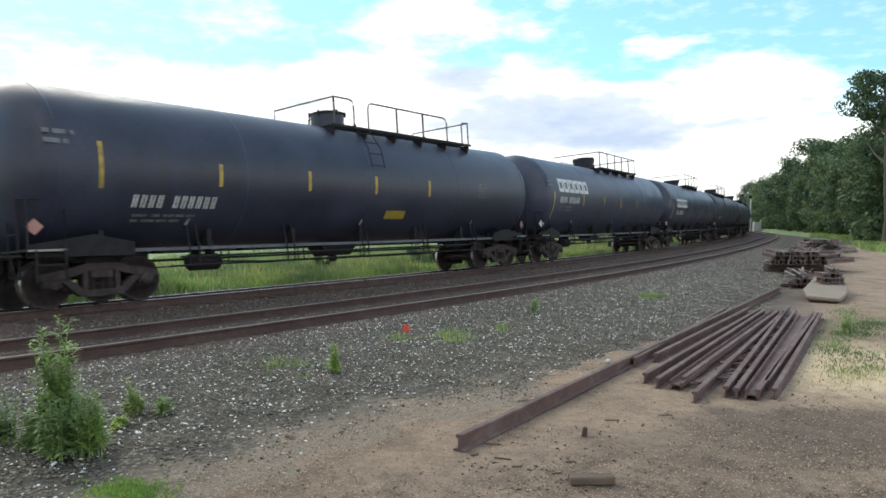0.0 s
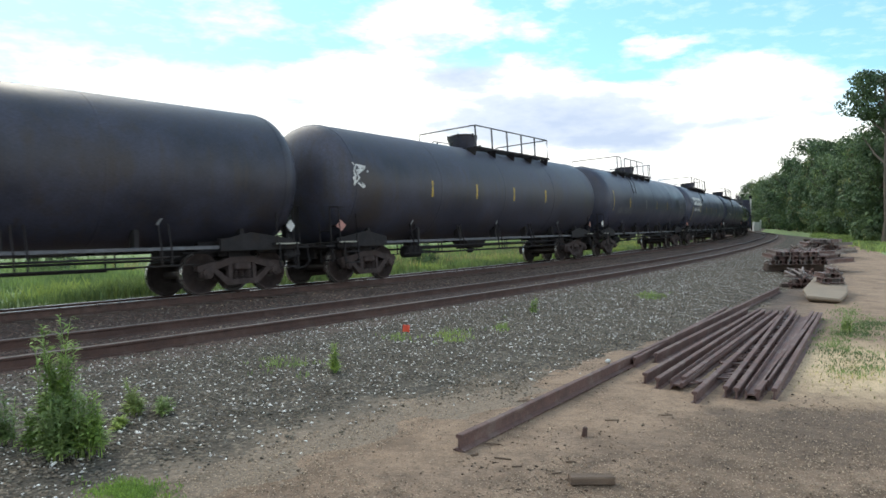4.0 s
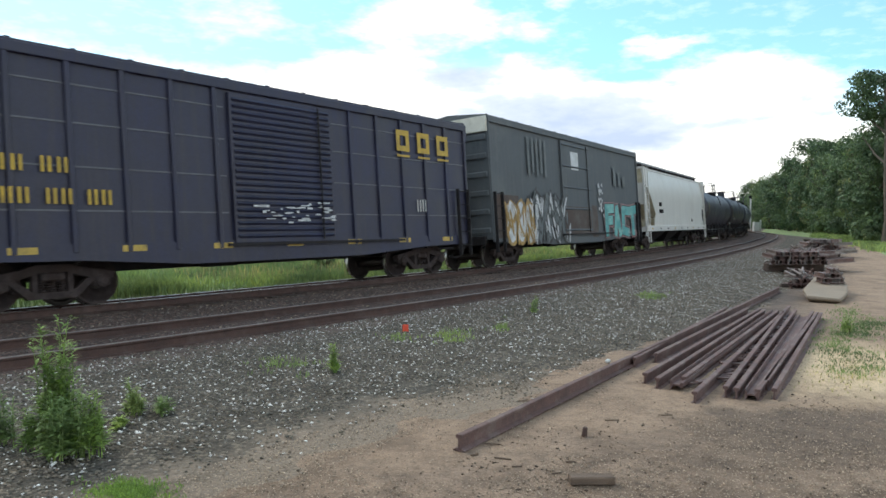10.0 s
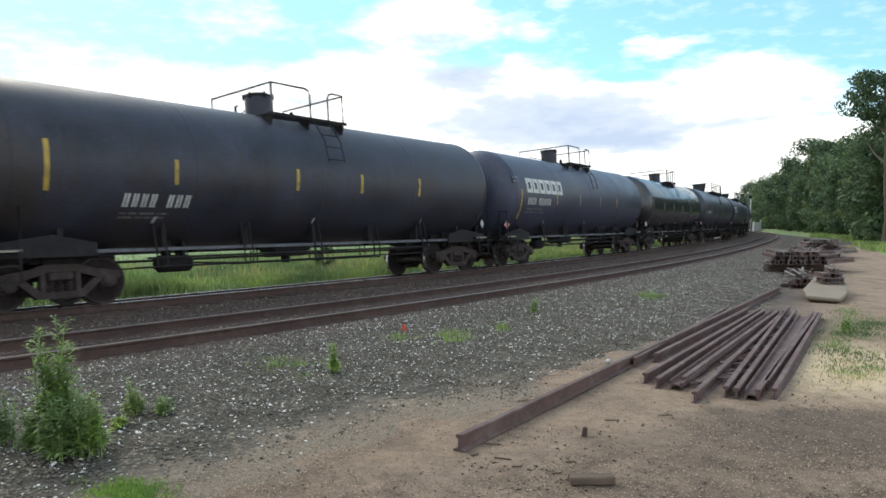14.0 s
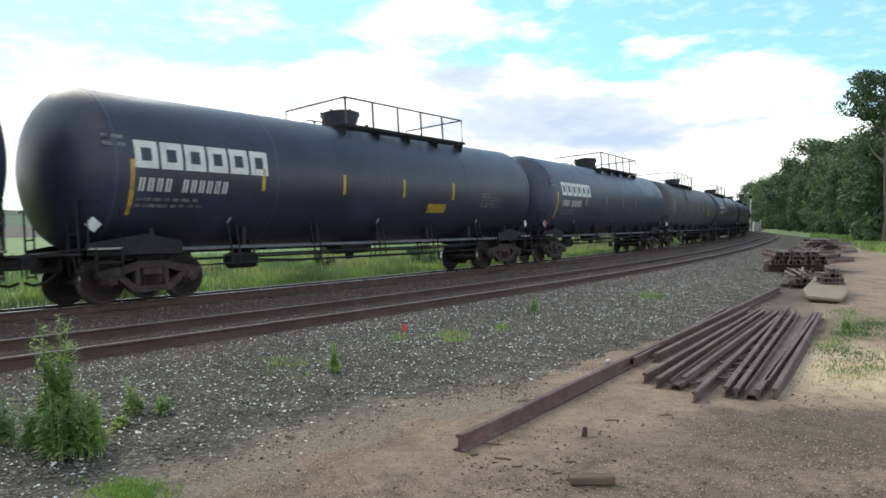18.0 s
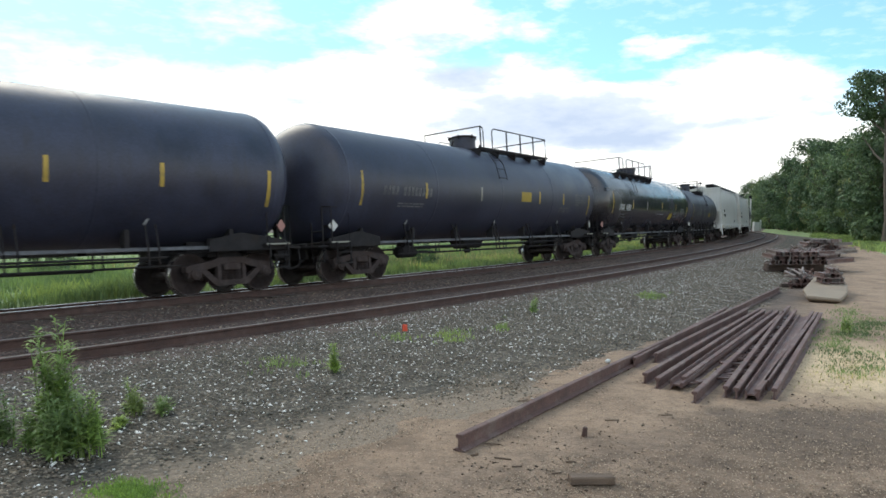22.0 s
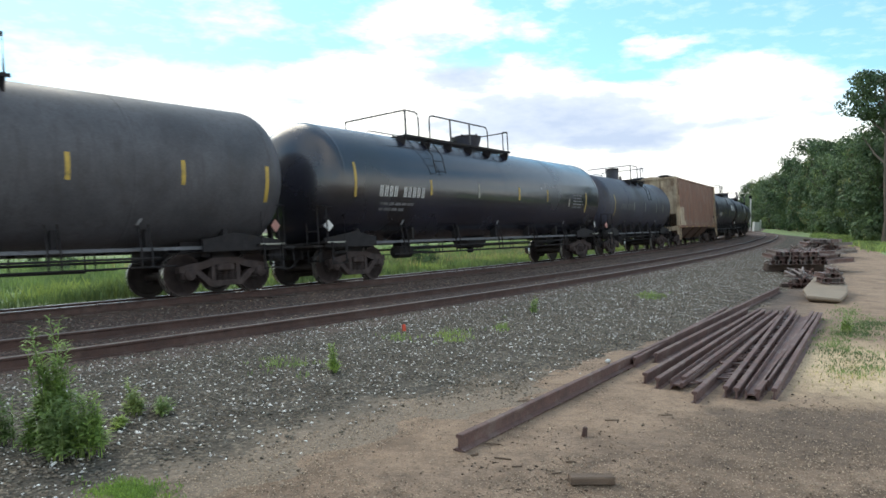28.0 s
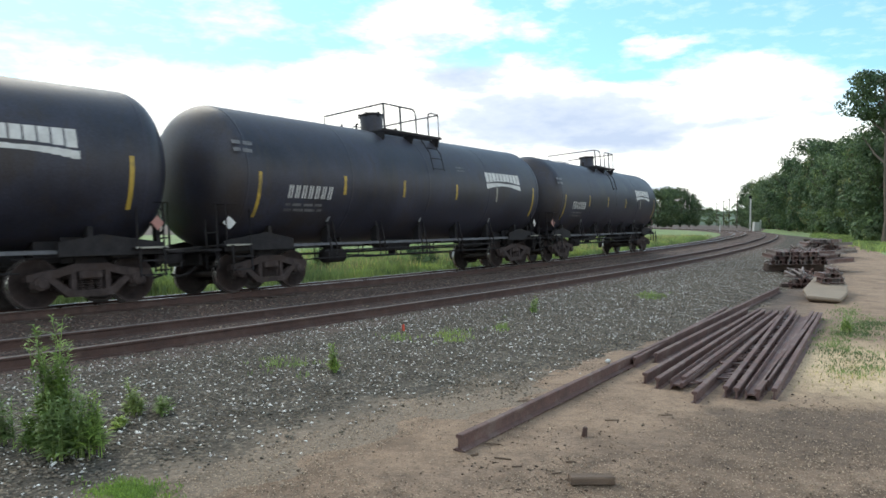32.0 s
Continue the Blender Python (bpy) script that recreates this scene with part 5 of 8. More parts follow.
def blob(b, x, z, w, h, y, rnd, mi, n=11):
    """One rounded painted shape."""
    pts = []
    for i in range(n):
        a = 2 * math.pi * i / n
        k = rnd.uniform(0.75, 1.1)
        pts.append((x + math.cos(a) * w * k, y, z + math.sin(a) * h * k))
    b.add(pts, [tuple(range(n))], mi)


def hopper_car(L, label, mat, sill_mat, end_mat, slope_mat, zt=4.55, bulge=True, panels=0, front=(0.25, 2.6, 0.0), web_mat="steel_dark", pipe=False):
    car = base("covered_hopper_car", pose(0, 0, 0), label, "hopper car", "covered hopper cars of the freight train")
    H, B = L / 2 - (0.70 if bulge else 0.50), L / 2 - 2.45
    W, zs = 1.58, 1.28
    sec = []
    if bulge:
        for i in range(13):
            f = i / 12
            z = zs + (zt - zs) * f
            sec.append((W * (1 - 0.16 * max(0.0, (f - 0.55) / 0.45) ** 1.7) - 0.05 * (1 - f) ** 2, z))
    else:
        sec = [(W - 0.06, zs), (W - 0.02, zs + 0.5), (W, zs + 1.6), (W - 0.03, zt - 0.25), (W - 0.10, zt)]
    out = sec + [(0.0, zt + 0.16)] + [(-y, z) for y, z in sec[::-1]]
    # the body tapers in at the bottom of both ends
    b = Build()
    xs = [(-H + 0.75, 0.0), (H - 0.75, 0.0)]
    n = len(out)
    rows = []
    for x, sgn in ((-H + 0.1, -1), (-H + 3.0, 0), (H - 3.0, 0), (H - 0.1, 1)):
        row = []
        for y, z in out:
            xx = x
            if sgn:
                # the end sheets slope in under the roof, steeply at first
                down, deep, foot = front if sgn > 0 else (0.25, 1.25, 0.0)
                f = max(0.0, min(1.0, (zt - down - z) / (zt - down - zs - foot)))
                xx = x - sgn * (0.26 * (f > 0) + (deep - 0.3) * f ** 0.85)
            row.append((xx, y, z))
        rows.append(row)
    vs = [p for r in rows for p in r]
    fs = [(i * n + j, i * n + (j + 1) % n, (i + 1) * n + (j + 1) % n, (i + 1) * n + j) for i in range(3) for j in range(n)]
    b.add(vs, fs)
    caps = []
    for o in (0, 3 * n):
        caps += [(o + j, o + j + 1, o + n - 2 - j, o + n - 1 - j) for j in range((n - 1) // 2)]
    b.f += caps
    b.mi += [1] * len(caps)
    put("body", b.mesh("body", [mat, slope_mat], True), car)
    low = zs - 0.22 if bulge else zs - 0.06
    part("side_sill", Build().box((-H, W - 0.14, low), (H, W + 0.03, zs + 0.10), 0.02), sill_mat, car)
    part("side_sill", Build().box((-H, -W - 0.03, zs - 0.22), (H, -W + 0.14, zs + 0.10), 0.02), sill_mat, car)
    part("top_chord", Build().box((-H, sec[-1][0] - 0.04, zt - 0.06), (H, sec[-1][0] + 0.06, zt + 0.04), 0.015), mat, car)
    # hatches and running boards on the roof
    rb = 0.34 if bulge else 0.16
    for y in (0.78, -0.78):
        part("running_board", Build().box((-H - 0.05, y - 0.30, zt + rb), (H + 0.05, y + 0.30, zt + rb + 0.035), 0.0).box((-H - 0.05, y + 0.28, zt + rb - 0.03 * bulge), (H + 0.05, y + 0.32, zt + rb + 0.035 + 0.03 * bulge)), "walk_board", car)
        for i in range(15):
            x = -H + 0.3 + (2 * H - 0.6) * i / 14
            part("board_bracket", Build().box((x - 0.03, y - 0.3, zt + 0.02), (x + 0.03, y + 0.3, zt + rb + 0.01)), "steel_dark", car)
    part("roof_hatch", Build().box((-H + 1.0, -0.32, zt + 0.08), (H - 1.0, 0.32, zt + (0.30 if bulge else 0.2)), 0.04), mat, car)
    # discharge bays below
    k = 3 if L > 17 else 3
    for i in range(k):
        x = (-H + 2.6) + (2 * H - 5.2) * (i + 0.5) / k
        w = (2 * H - 5.2) / k * 0.48
        wide, foot = (1.35, 0.35) if bulge else (1.50, 0.62)
        bay = Build().add([(x - w, -wide, zs), (x + w, -wide, zs), (x + w, wide, zs), (x - w, wide, zs), (x - w * foot, -wide * 0.45, 0.50), (x + w * foot, -wide * 0.45, 0.50), (x + w * foot, wide * 0.45, 0.50), (x - w * foot, wide * 0.45, 0.50)],
                          [(0, 3, 2, 1), (4, 5, 6, 7), (0, 1, 5, 4), (1, 2, 6, 5), (2, 3, 7, 6), (3, 0, 4, 7)])
        part("discharge_bay", bay, "steel_dark" if bulge else "hopper_bay", car)
        part("discharge_gate", Build().box((x - w * 0.5, -0.7, 0.40), (x + w * 0.5, 0.7, 0.50), 0.02), "steel_dark", car)
    for way in (1, -1):
        # end frame: corner posts, ladder, braces and slope sheet
        fr = Build()
        for y in (W - 0.06, -W + 0.06):
            fr.box((way * (H - 0.06), y - 0.05, 0.80), (way * (H + 0.02), y + 0.05, zt + 0.05), 0.01)
        fr.box((way * (H - 0.06), -W, zt - 0.06), (way * (H + 0.02), W, zt + 0.06), 0.01)
        fr.box((way * (H - 0.10), -W, zs - 0.22), (way * (H + 0.02), W, zs + 0.04), 0.01)
        part("end_frame", fr, end_mat, car)
        part("end_sheet", Build().box((way * (H - 0.16), -W + 0.08, zt - (2.0 if bulge else 2.3)), (way * (H - 0.11), W - 0.10, zt + 0.03), 0.01), end_mat, car)
        part("end_post", Build().box((way * (H - 0.08), 0.45, 1.05), (way * (H - 0.01), 0.53, zt - 0.1), 0.01).box((way * (H - 0.08), -0.53, 1.05), (way * (H - 0.01), -0.45, zt - 0.1), 0.01), end_mat, car)
        part("brake_chute", Build().tube([(way * (H + 0.02), 0.75, zt - 0.2), (way * (H + 0.04), 0.72, zt - 1.3), (way * (H - 0.2), 0.95, zt - 1.9)], 0.06, 8), end_mat, car)
        for y in (0.75, 0.0, -0.75):
            part("slope_web", Build().prism([(way * (H - 0.2), 1.1), (way * (H - 2.5), 1.1), (way * (H - 2.45), zs + 0.1), (way * (H - 1.2), zt - 1.9), (way * (H - 0.35), zt - 0.7)] if way > 0 else [(-(H - 0.2), 1.1), (-(H - 1.2), 1.1), (-(H - 1.1), zs + 0.1), (-(H - 0.5), zt - 1.9)], y - 0.02, y + 0.02), web_mat, car)
        part("end_shelf", Build().box((way * (H - 1.6), -W + 0.1, 1.06), (way * (H - 0.05), W - 0.1, 1.12), 0.01), "steel_dark", car)
        ld = Build()
        for i in range(9):
            ld.tube([(way * (H - 0.08), W + 0.04, 0.55 + 0.42 * i), (way * (H - 0.52), W + 0.04, 0.55 + 0.42 * i)], 0.014, 5)
        ld.box((way * (H - 0.55), W, 0.45), (way * (H - 0.51), W + 0.05, zt + 0.05))
        ld.box((way * (H - 0.10), W, 0.45), (way * (H - 0.06), W + 0.05, zt + 0.05))
        part("ladder", ld, end_mat, car)
        part("corner_strut", Build().tube([(way * (H - 0.05), W - 0.1, zs + 0.05), (way * (H - 1.0), W - 0.16, zs + 1.0)], 0.03, 6), end_mat, car)
        k = 1.0 if way > 0 else 0.45
        br = Build().prism([(way * (H - 1.8 * k), zs + 0.1), (way * (H - 2.72 * k), zs + 0.1), (way * (H - 2.66 * k), zs + 0.85), (way * (H - 2.25 * k), zs + 0.80), (way * (H - 1.85 * k), zs + 0.42)], W - 0.07, W - 0.03)
        part("corner_brace", br, end_mat, car)
        add_truck(car, way * B)
        add_coupler(car, way * L / 2, way)
        part("draft_sill", Build().box((way * (L / 2 - 0.5), -0.25, 0.70), (way * (B - 1), 0.25, 1.08), 0.02), "steel_dark", car)
        part("brake_cylinder", Build().lathe([(way * (H - 0.9), 0.0), (way * (H - 0.88), 0.15), (way * (H - 0.35), 0.15), (way * (H - 0.33), 0.0)], "x", 12, 0, (0, 0.5, 1.55)), "steel_dark", car)
    part("center_sill", Build().box((-B, -0.25, 0.80), (B, 0.25, 1.08), 0.02), "steel_dark", car)
    for i in range(panels):
        x = -H + 2.4 + (2 * H - 4.8) * i / max(1, panels - 1)
        part("side_rib", Build().box((x - 0.05, W - 0.02, zs), (x + 0.05, W + 0.03, zt - 0.2), 0.015), mat, car)
    if pipe:
        part("side_pipe", Build().tube([(H - 3.4, 1.46, 0.86), (H - 3.7, 1.46, 1.0), (-H + 3.4, 1.46, 1.0), (-H + 3.2, 1.46, 0.82)], 0.035, 7), "hopper_white", car, "pale pipe below the side sill")
    # dark bars for the marks, and small reflectors on the sill
    if bulge:
        b = Build()
        for z, k in ((2.50, 4), (2.10, 6)):
            for i in range(k):
                x = H - 3.0 - i * 0.16
                b.box((x - 0.030, W - 0.03, z), (x, W + 0.004, z + 0.22))
                b.box((x - 0.095, W - 0.03, z), (x - 0.065, W + 0.004, z + 0.22))
        tagged(part("number_marking", b, "steel_dark", car), kind="stuff")
        for i in range(9):
            x = H - 1.0 - i * (2 * H - 2.0) / 8
            part("sill_reflector", Build().box((x - 0.16, W + 0.028, zs - 0.12), (x + 0.16, W + 0.034, zs - 0.04)), "yellow" if i % 3 == 0 else "faded_paint", car)
        part("sill_plate", Build().box((-H * 0.45, W - 0.03, 1.62), (-H * 0.45 + 0.22, W + 0.002, 1.80)), "steel_dark", car)
    else:
        # bare side panel at the front, with the brake rigging and a ragged lower edge of paint
        part("bare_panel", Build().prism([(H - 0.1, zs + 0.1), (H - 2.0, zs + 0.1), (H - 2.0, zs + 1.3), (H - 0.1, zs + 1.25)], W - 0.02, W + 0.012), "hopper_tan", car)
        rnd = random.Random(15)
        st = Build()
        for i in range(120):
            x = -H + 0.9 + (2 * H - 3.2) * rnd.random()
            top_ = zs + 0.12 + rnd.uniform(0.05, 0.45) + (0.55 * rnd.random() if x < -H + 3.2 else 0)
            edge = lambda z: np.interp(z, [zs, zs + 0.5, zs + 1.6], [W - 0.06, W - 0.02, W]) + 0.006
            w_ = rnd.uniform(0.012, 0.045)
            zz = [zs + 0.10, (zs + 0.10 + top_) / 2, top_]
            st.add([(x + s_ * w_ * k_, edge(z), z) for z, k_ in zip(zz, (1, 0.9, 0.4)) for s_ in (-1, 1)], [(0, 1, 3, 2), (2, 3, 5, 4)])
        tagged(part("dust_streak", st, "dust", car, "pale dust streaks above the sill"), kind="stuff")
        for i in range(6):
            x = H - 2.5 - i * (2 * H - 4.0) / 5
            part("sill_reflector", Build().box((x - 0.16, W + 0.028, zs - 0.06), (x + 0.16, W + 0.034, zs + 0.02)), "placard_yellow", car)
    TRAIN.append((car, L, B))
    return car


# ---- the yard beside the tracks ----
def seen(px, py, z=0.0):
    """The place on the ground at height z, from a bearing and a dip below the level line (1243 is the lens's length)."""
    d = (EYE_Z - z) * 1243.0 / (py - 394.8)
    c, s_ = math.cos(radians(TILT)), math.sin(radians(TILT))
    # the eye is tilted: turn the ray back to level
    vx, vy, vz = (px - 784) / 1243.0, 1.0, (441 - py) / 1243.0
    wy, wz = vy * c - vz * s_, vy * s_ + vz * c
    k = (z - EYE_Z) / wz
    return vx * k, wy * k


def bed_z(lat):
    return np.interp(lat, [p[0] for p in BED], [p[1] for p in BED])


LINE_S = np.array([i * STEP for i in range(-400, 1600)])
LINE_X, LINE_Y, LINE_H = (np.array([LINE[i][j] for i in range(-400, 1600)]) for j in range(3))


def along(s, lat):
    x, y, h = np.interp(s, LINE_S, LINE_X), np.interp(s, LINE_S, LINE_Y), np.interp(s, LINE_S, LINE_H)
    return x + lat * np.cos(h), y - lat * np.sin(h)


OCT = np.array([(1, 0, 0), (0, 1, 0), (-1, 0, 0), (0, -1, 0), (0.1, 0.1, 0.75), (0.05, -0.1, -0.6)], float)
OCT_F = [(0, 1, 4), (1, 2, 4), (2, 3, 4), (3, 0, 4), (1, 0, 5), (2, 1, 5), (3, 2, 5), (0, 3, 5)]


def stones(name, x, y, z, size, mat, label, seed):
    """Broken stones strewn over a bed, joined into one object."""
    g = np.random.RandomState(seed)
    n = len(x)
    a = g.uniform(0, 2 * np.pi, n)
    base_v = OCT[None] * (1, 1, 0.8) * g.uniform(0.55, 1.35, (n, 6, 1)) * g.uniform(0.7, 1.3, (n, 1, 3)) + g.normal(0, 0.12, (n, 6, 3))
    base_v *= size[:, None, None]
    c, s_ = np.cos(a)[:, None], np.sin(a)[:, None]
    vx = base_v[:, :, 0] * c - base_v[:, :, 1] * s_ + x[:, None]
    vy = base_v[:, :, 0] * s_ + base_v[:, :, 1] * c + y[:, None]
    vz = base_v[:, :, 2] + (z + size * 0.22)[:, None]
    v = np.stack([vx, vy, vz], 2).reshape(-1, 3)
    f = (np.array(OCT_F)[None] + 6 * np.arange(n)[:, None, None]).reshape(-1, 3)
    me = bpy.data.meshes.new(name)
    me.vertices.add(len(v))
    me.vertices.foreach_set("co", v.ravel())
    me.loops.add(f.size)
    me.loops.foreach_set("vertex_index", f.ravel())
    me.polygons.add(len(f))
    me.polygons.foreach_set("loop_start", np.arange(0, f.size, 3))
    me.update(calc_edges=True)
    me.materials.append(M[mat])
    tagged(put(name, me), label, "gravel", kind="stuff")


def strew():
    g = np.random.RandomState(4)
    # the shoulder: thickest close to the eye
    n = 150000
    s = -21 + 66 * g.beta(1.25, 2.7, n)
    lat = 4.3 + 5.9 * g.beta(1.15, 1.35, n)
    keep = g.uniform(size=n) < np.clip((9.5 + 0.6 * np.clip((s + 12.5) / 4.5, 0, 1) + 0.5 * np.sin(s * 1.9) * np.sin(s * 0.7) - lat) / 1.3, 0, 1)
    s, lat = s[keep], lat[keep]
    x, y = along(s, lat)
    up = bed_z(lat) + np.array([ripple(l) * noise.noise(Vector((a / 0.55, b / 0.55, 0))) for l, a, b in zip(lat, x, y)])
    stones("ballast_stones", x, y, up, 0.009 + 0.020 * g.beta(1.3, 3.4, len(x)), "stone", "loose grey crushed stones with some pale ones", 1)
    n = 9000
    s = -17 + 62 * g.beta(1.1, 2.4, n)
    lat = g.choice([0.45, 1.3, 1.9, 3.3], n, p=[0.1, 0.3, 0.35, 0.25]) + g.uniform(-0.45, 0.45, n)
    x, y = along(s, lat)
    stones("track_stones", x, y, bed_z(lat), 0.015 + 0.02 * g.beta(1.6, 3.0, n), "stone_brown", "dusty brown stones between the rails", 2)
    n = 900
    s = -17 + 50 * g.beta(1.1, 2.4, n)
    lat = g.choice([0.5, 1.4, 1.9, 2.2, 3.0, 3.5], n) + g.normal(0, 0.12, n)
    x, y = along(s, lat)
    stones("pale_track_stones", x, y, bed_z(lat), 0.014 + 0.016 * g.beta(1.6, 3.0, n), "pebble", "pale stones strewn along the rails", 6)
    # pebbles over the sand and, closer together, over the coarse dirt
    n = 90000
    d = 3.3 + 13 * g.beta(1.0, 2.9, n)
    u = g.uniform(-0.75, 0.75, n)
    x, y = u * d * 0.92, d
    ls = x * math.cos(0.6187) - (y - 22.506) * math.sin(0.6187)
    edge = np.interp(x, [-2.0, -0.8, 0.5, 1.6, 2.8, 4.0, 6.0], [4.8, 5.3, 5.4, 6.0, 7.0, 7.5, 7.2])
    lump = np.sin(x * 2.3 + 1.0 + np.sin(y * 1.7)) * np.sin(y * 2.1 + x)
    keep = (ls > 8.4) & ((y < edge + 0.25 * lump) & (g.uniform(size=n) < 0.75 + 0.25 * lump) | (g.uniform(size=n) < 0.10 + 0.12 * (lump > 0.4)) | (ls < 9.2))
    x, y = x[keep], y[keep]
    n = 5200
    d = 4.0 + 11 * g.beta(1.0, 2.2, n)
    cx, cy = g.uniform(-0.5, 0.62, n) * d, d
    ls = cx * math.cos(0.6187) - (cy - 22.506) * math.sin(0.6187)
    lump = np.sin(cx * 3.1 + np.sin(cy * 2.3)) * np.sin(cy * 2.7 + cx * 0.8)
    keep = (ls > 8.9) & (g.uniform(size=n) < 0.25 + 0.6 * (lump > 0.3))
    stones("dirt_crumbs", cx[keep], cy[keep], np.full(keep.sum(), -0.004), 0.006 + 0.016 * g.beta(1.2, 4.0, keep.sum()), "crumb", "dark crumbs of dirt and bark on the sand", 9)
    stones("pebbles", x, y, np.full(len(x), -0.004), 0.004 + 0.011 * g.beta(1.2, 4.5, len(x)), "pebble", "small sandy pebbles scattered over the dirt", 3)


strew()


def make_spreads():
    # grass verge between the lane and the wood
    b = Build()
    edge = [seen(*p) for p in ((1345, 411), (1380, 416), (1430, 420.5), (1470, 425), (1540, 441), (1568, 452), (1640, 480))]
    edge = [(edge[0][0] + 90, edge[0][1] + 190)] + edge
    rows = [[(x, y, -0.03) for x, y in edge]]
    for k in (1, 4, 12, 40, 90):
        rows.append([(x + 0.87 * k, y + 0.28 * k, 0.03 + 0.05 * noise.noise(Vector((x + k, y, 5)))) for x, y in edge])
    m = len(edge)
    b.v = [p for row in rows for p in row]
    b.f = [(i * m + j, i * m + j + 1, (i + 1) * m + j + 1, (i + 1) * m + j) for i in range(len(rows) - 1) for j in range(m - 1)]
    b.mi = [0] * len(b.f)
    tagged(put("grass_verge", b.mesh("grass_verge", TURF, True)), "green grass verge along the wood's edge", "grass", kind="structure")


make_spreads()


def blades(name, xy, z, height, mat, label, per=6, spread=0.12, width=0.012, seed=1, lean=0.35, category="grass"):
    """Tufts of grass: each blade a bent strip of two faces."""
    g = np.random.RandomState(seed)
    n = len(xy) * per
    p = np.repeat(np.array(xy, float), per, 0) + g.normal(0, spread, (n, 2))
    zz = np.repeat(np.broadcast_to(np.asarray(z, float), (len(xy),)), per)
    h = np.repeat(np.broadcast_to(np.asarray(height, float), (len(xy),)), per) * g.uniform(0.45, 1.1, n)
    a = g.uniform(0, 2 * np.pi, n)
    dx, dy = np.cos(a), np.sin(a)
    b = g.uniform(0, 2 * np.pi, n)
    lx, ly = np.cos(b) * h * lean * g.uniform(0.1, 1, n), np.sin(b) * h * lean * g.uniform(0.1, 1, n)
    w = width * g.uniform(0.6, 1.4, n)
    q = np.zeros((n, 5, 3))
    for k, (f, ww) in enumerate(((0, 1), (0, -1), (0.55, 0.8), (0.55, -0.8), (1.0, 0))):
        q[:, k, 0] = p[:, 0] + dx * w * ww + lx * f * f
        q[:, k, 1] = p[:, 1] + dy * w * ww + ly * f * f
        q[:, k, 2] = zz + h * f * (1 - 0.15 * lean * f)
    i = 5 * np.arange(n)[:, None]
    faces = np.concatenate([i + [0, 1, 3, 2]], 0).tolist() + (i + [2, 3, 4]).tolist()
    me = bpy.data.meshes.new(name)
    me.from_pydata(q.reshape(-1, 3).tolist(), [], faces)
    me.materials.append(M[mat])
    return tagged(put(name, me), label, category, kind="stuff")


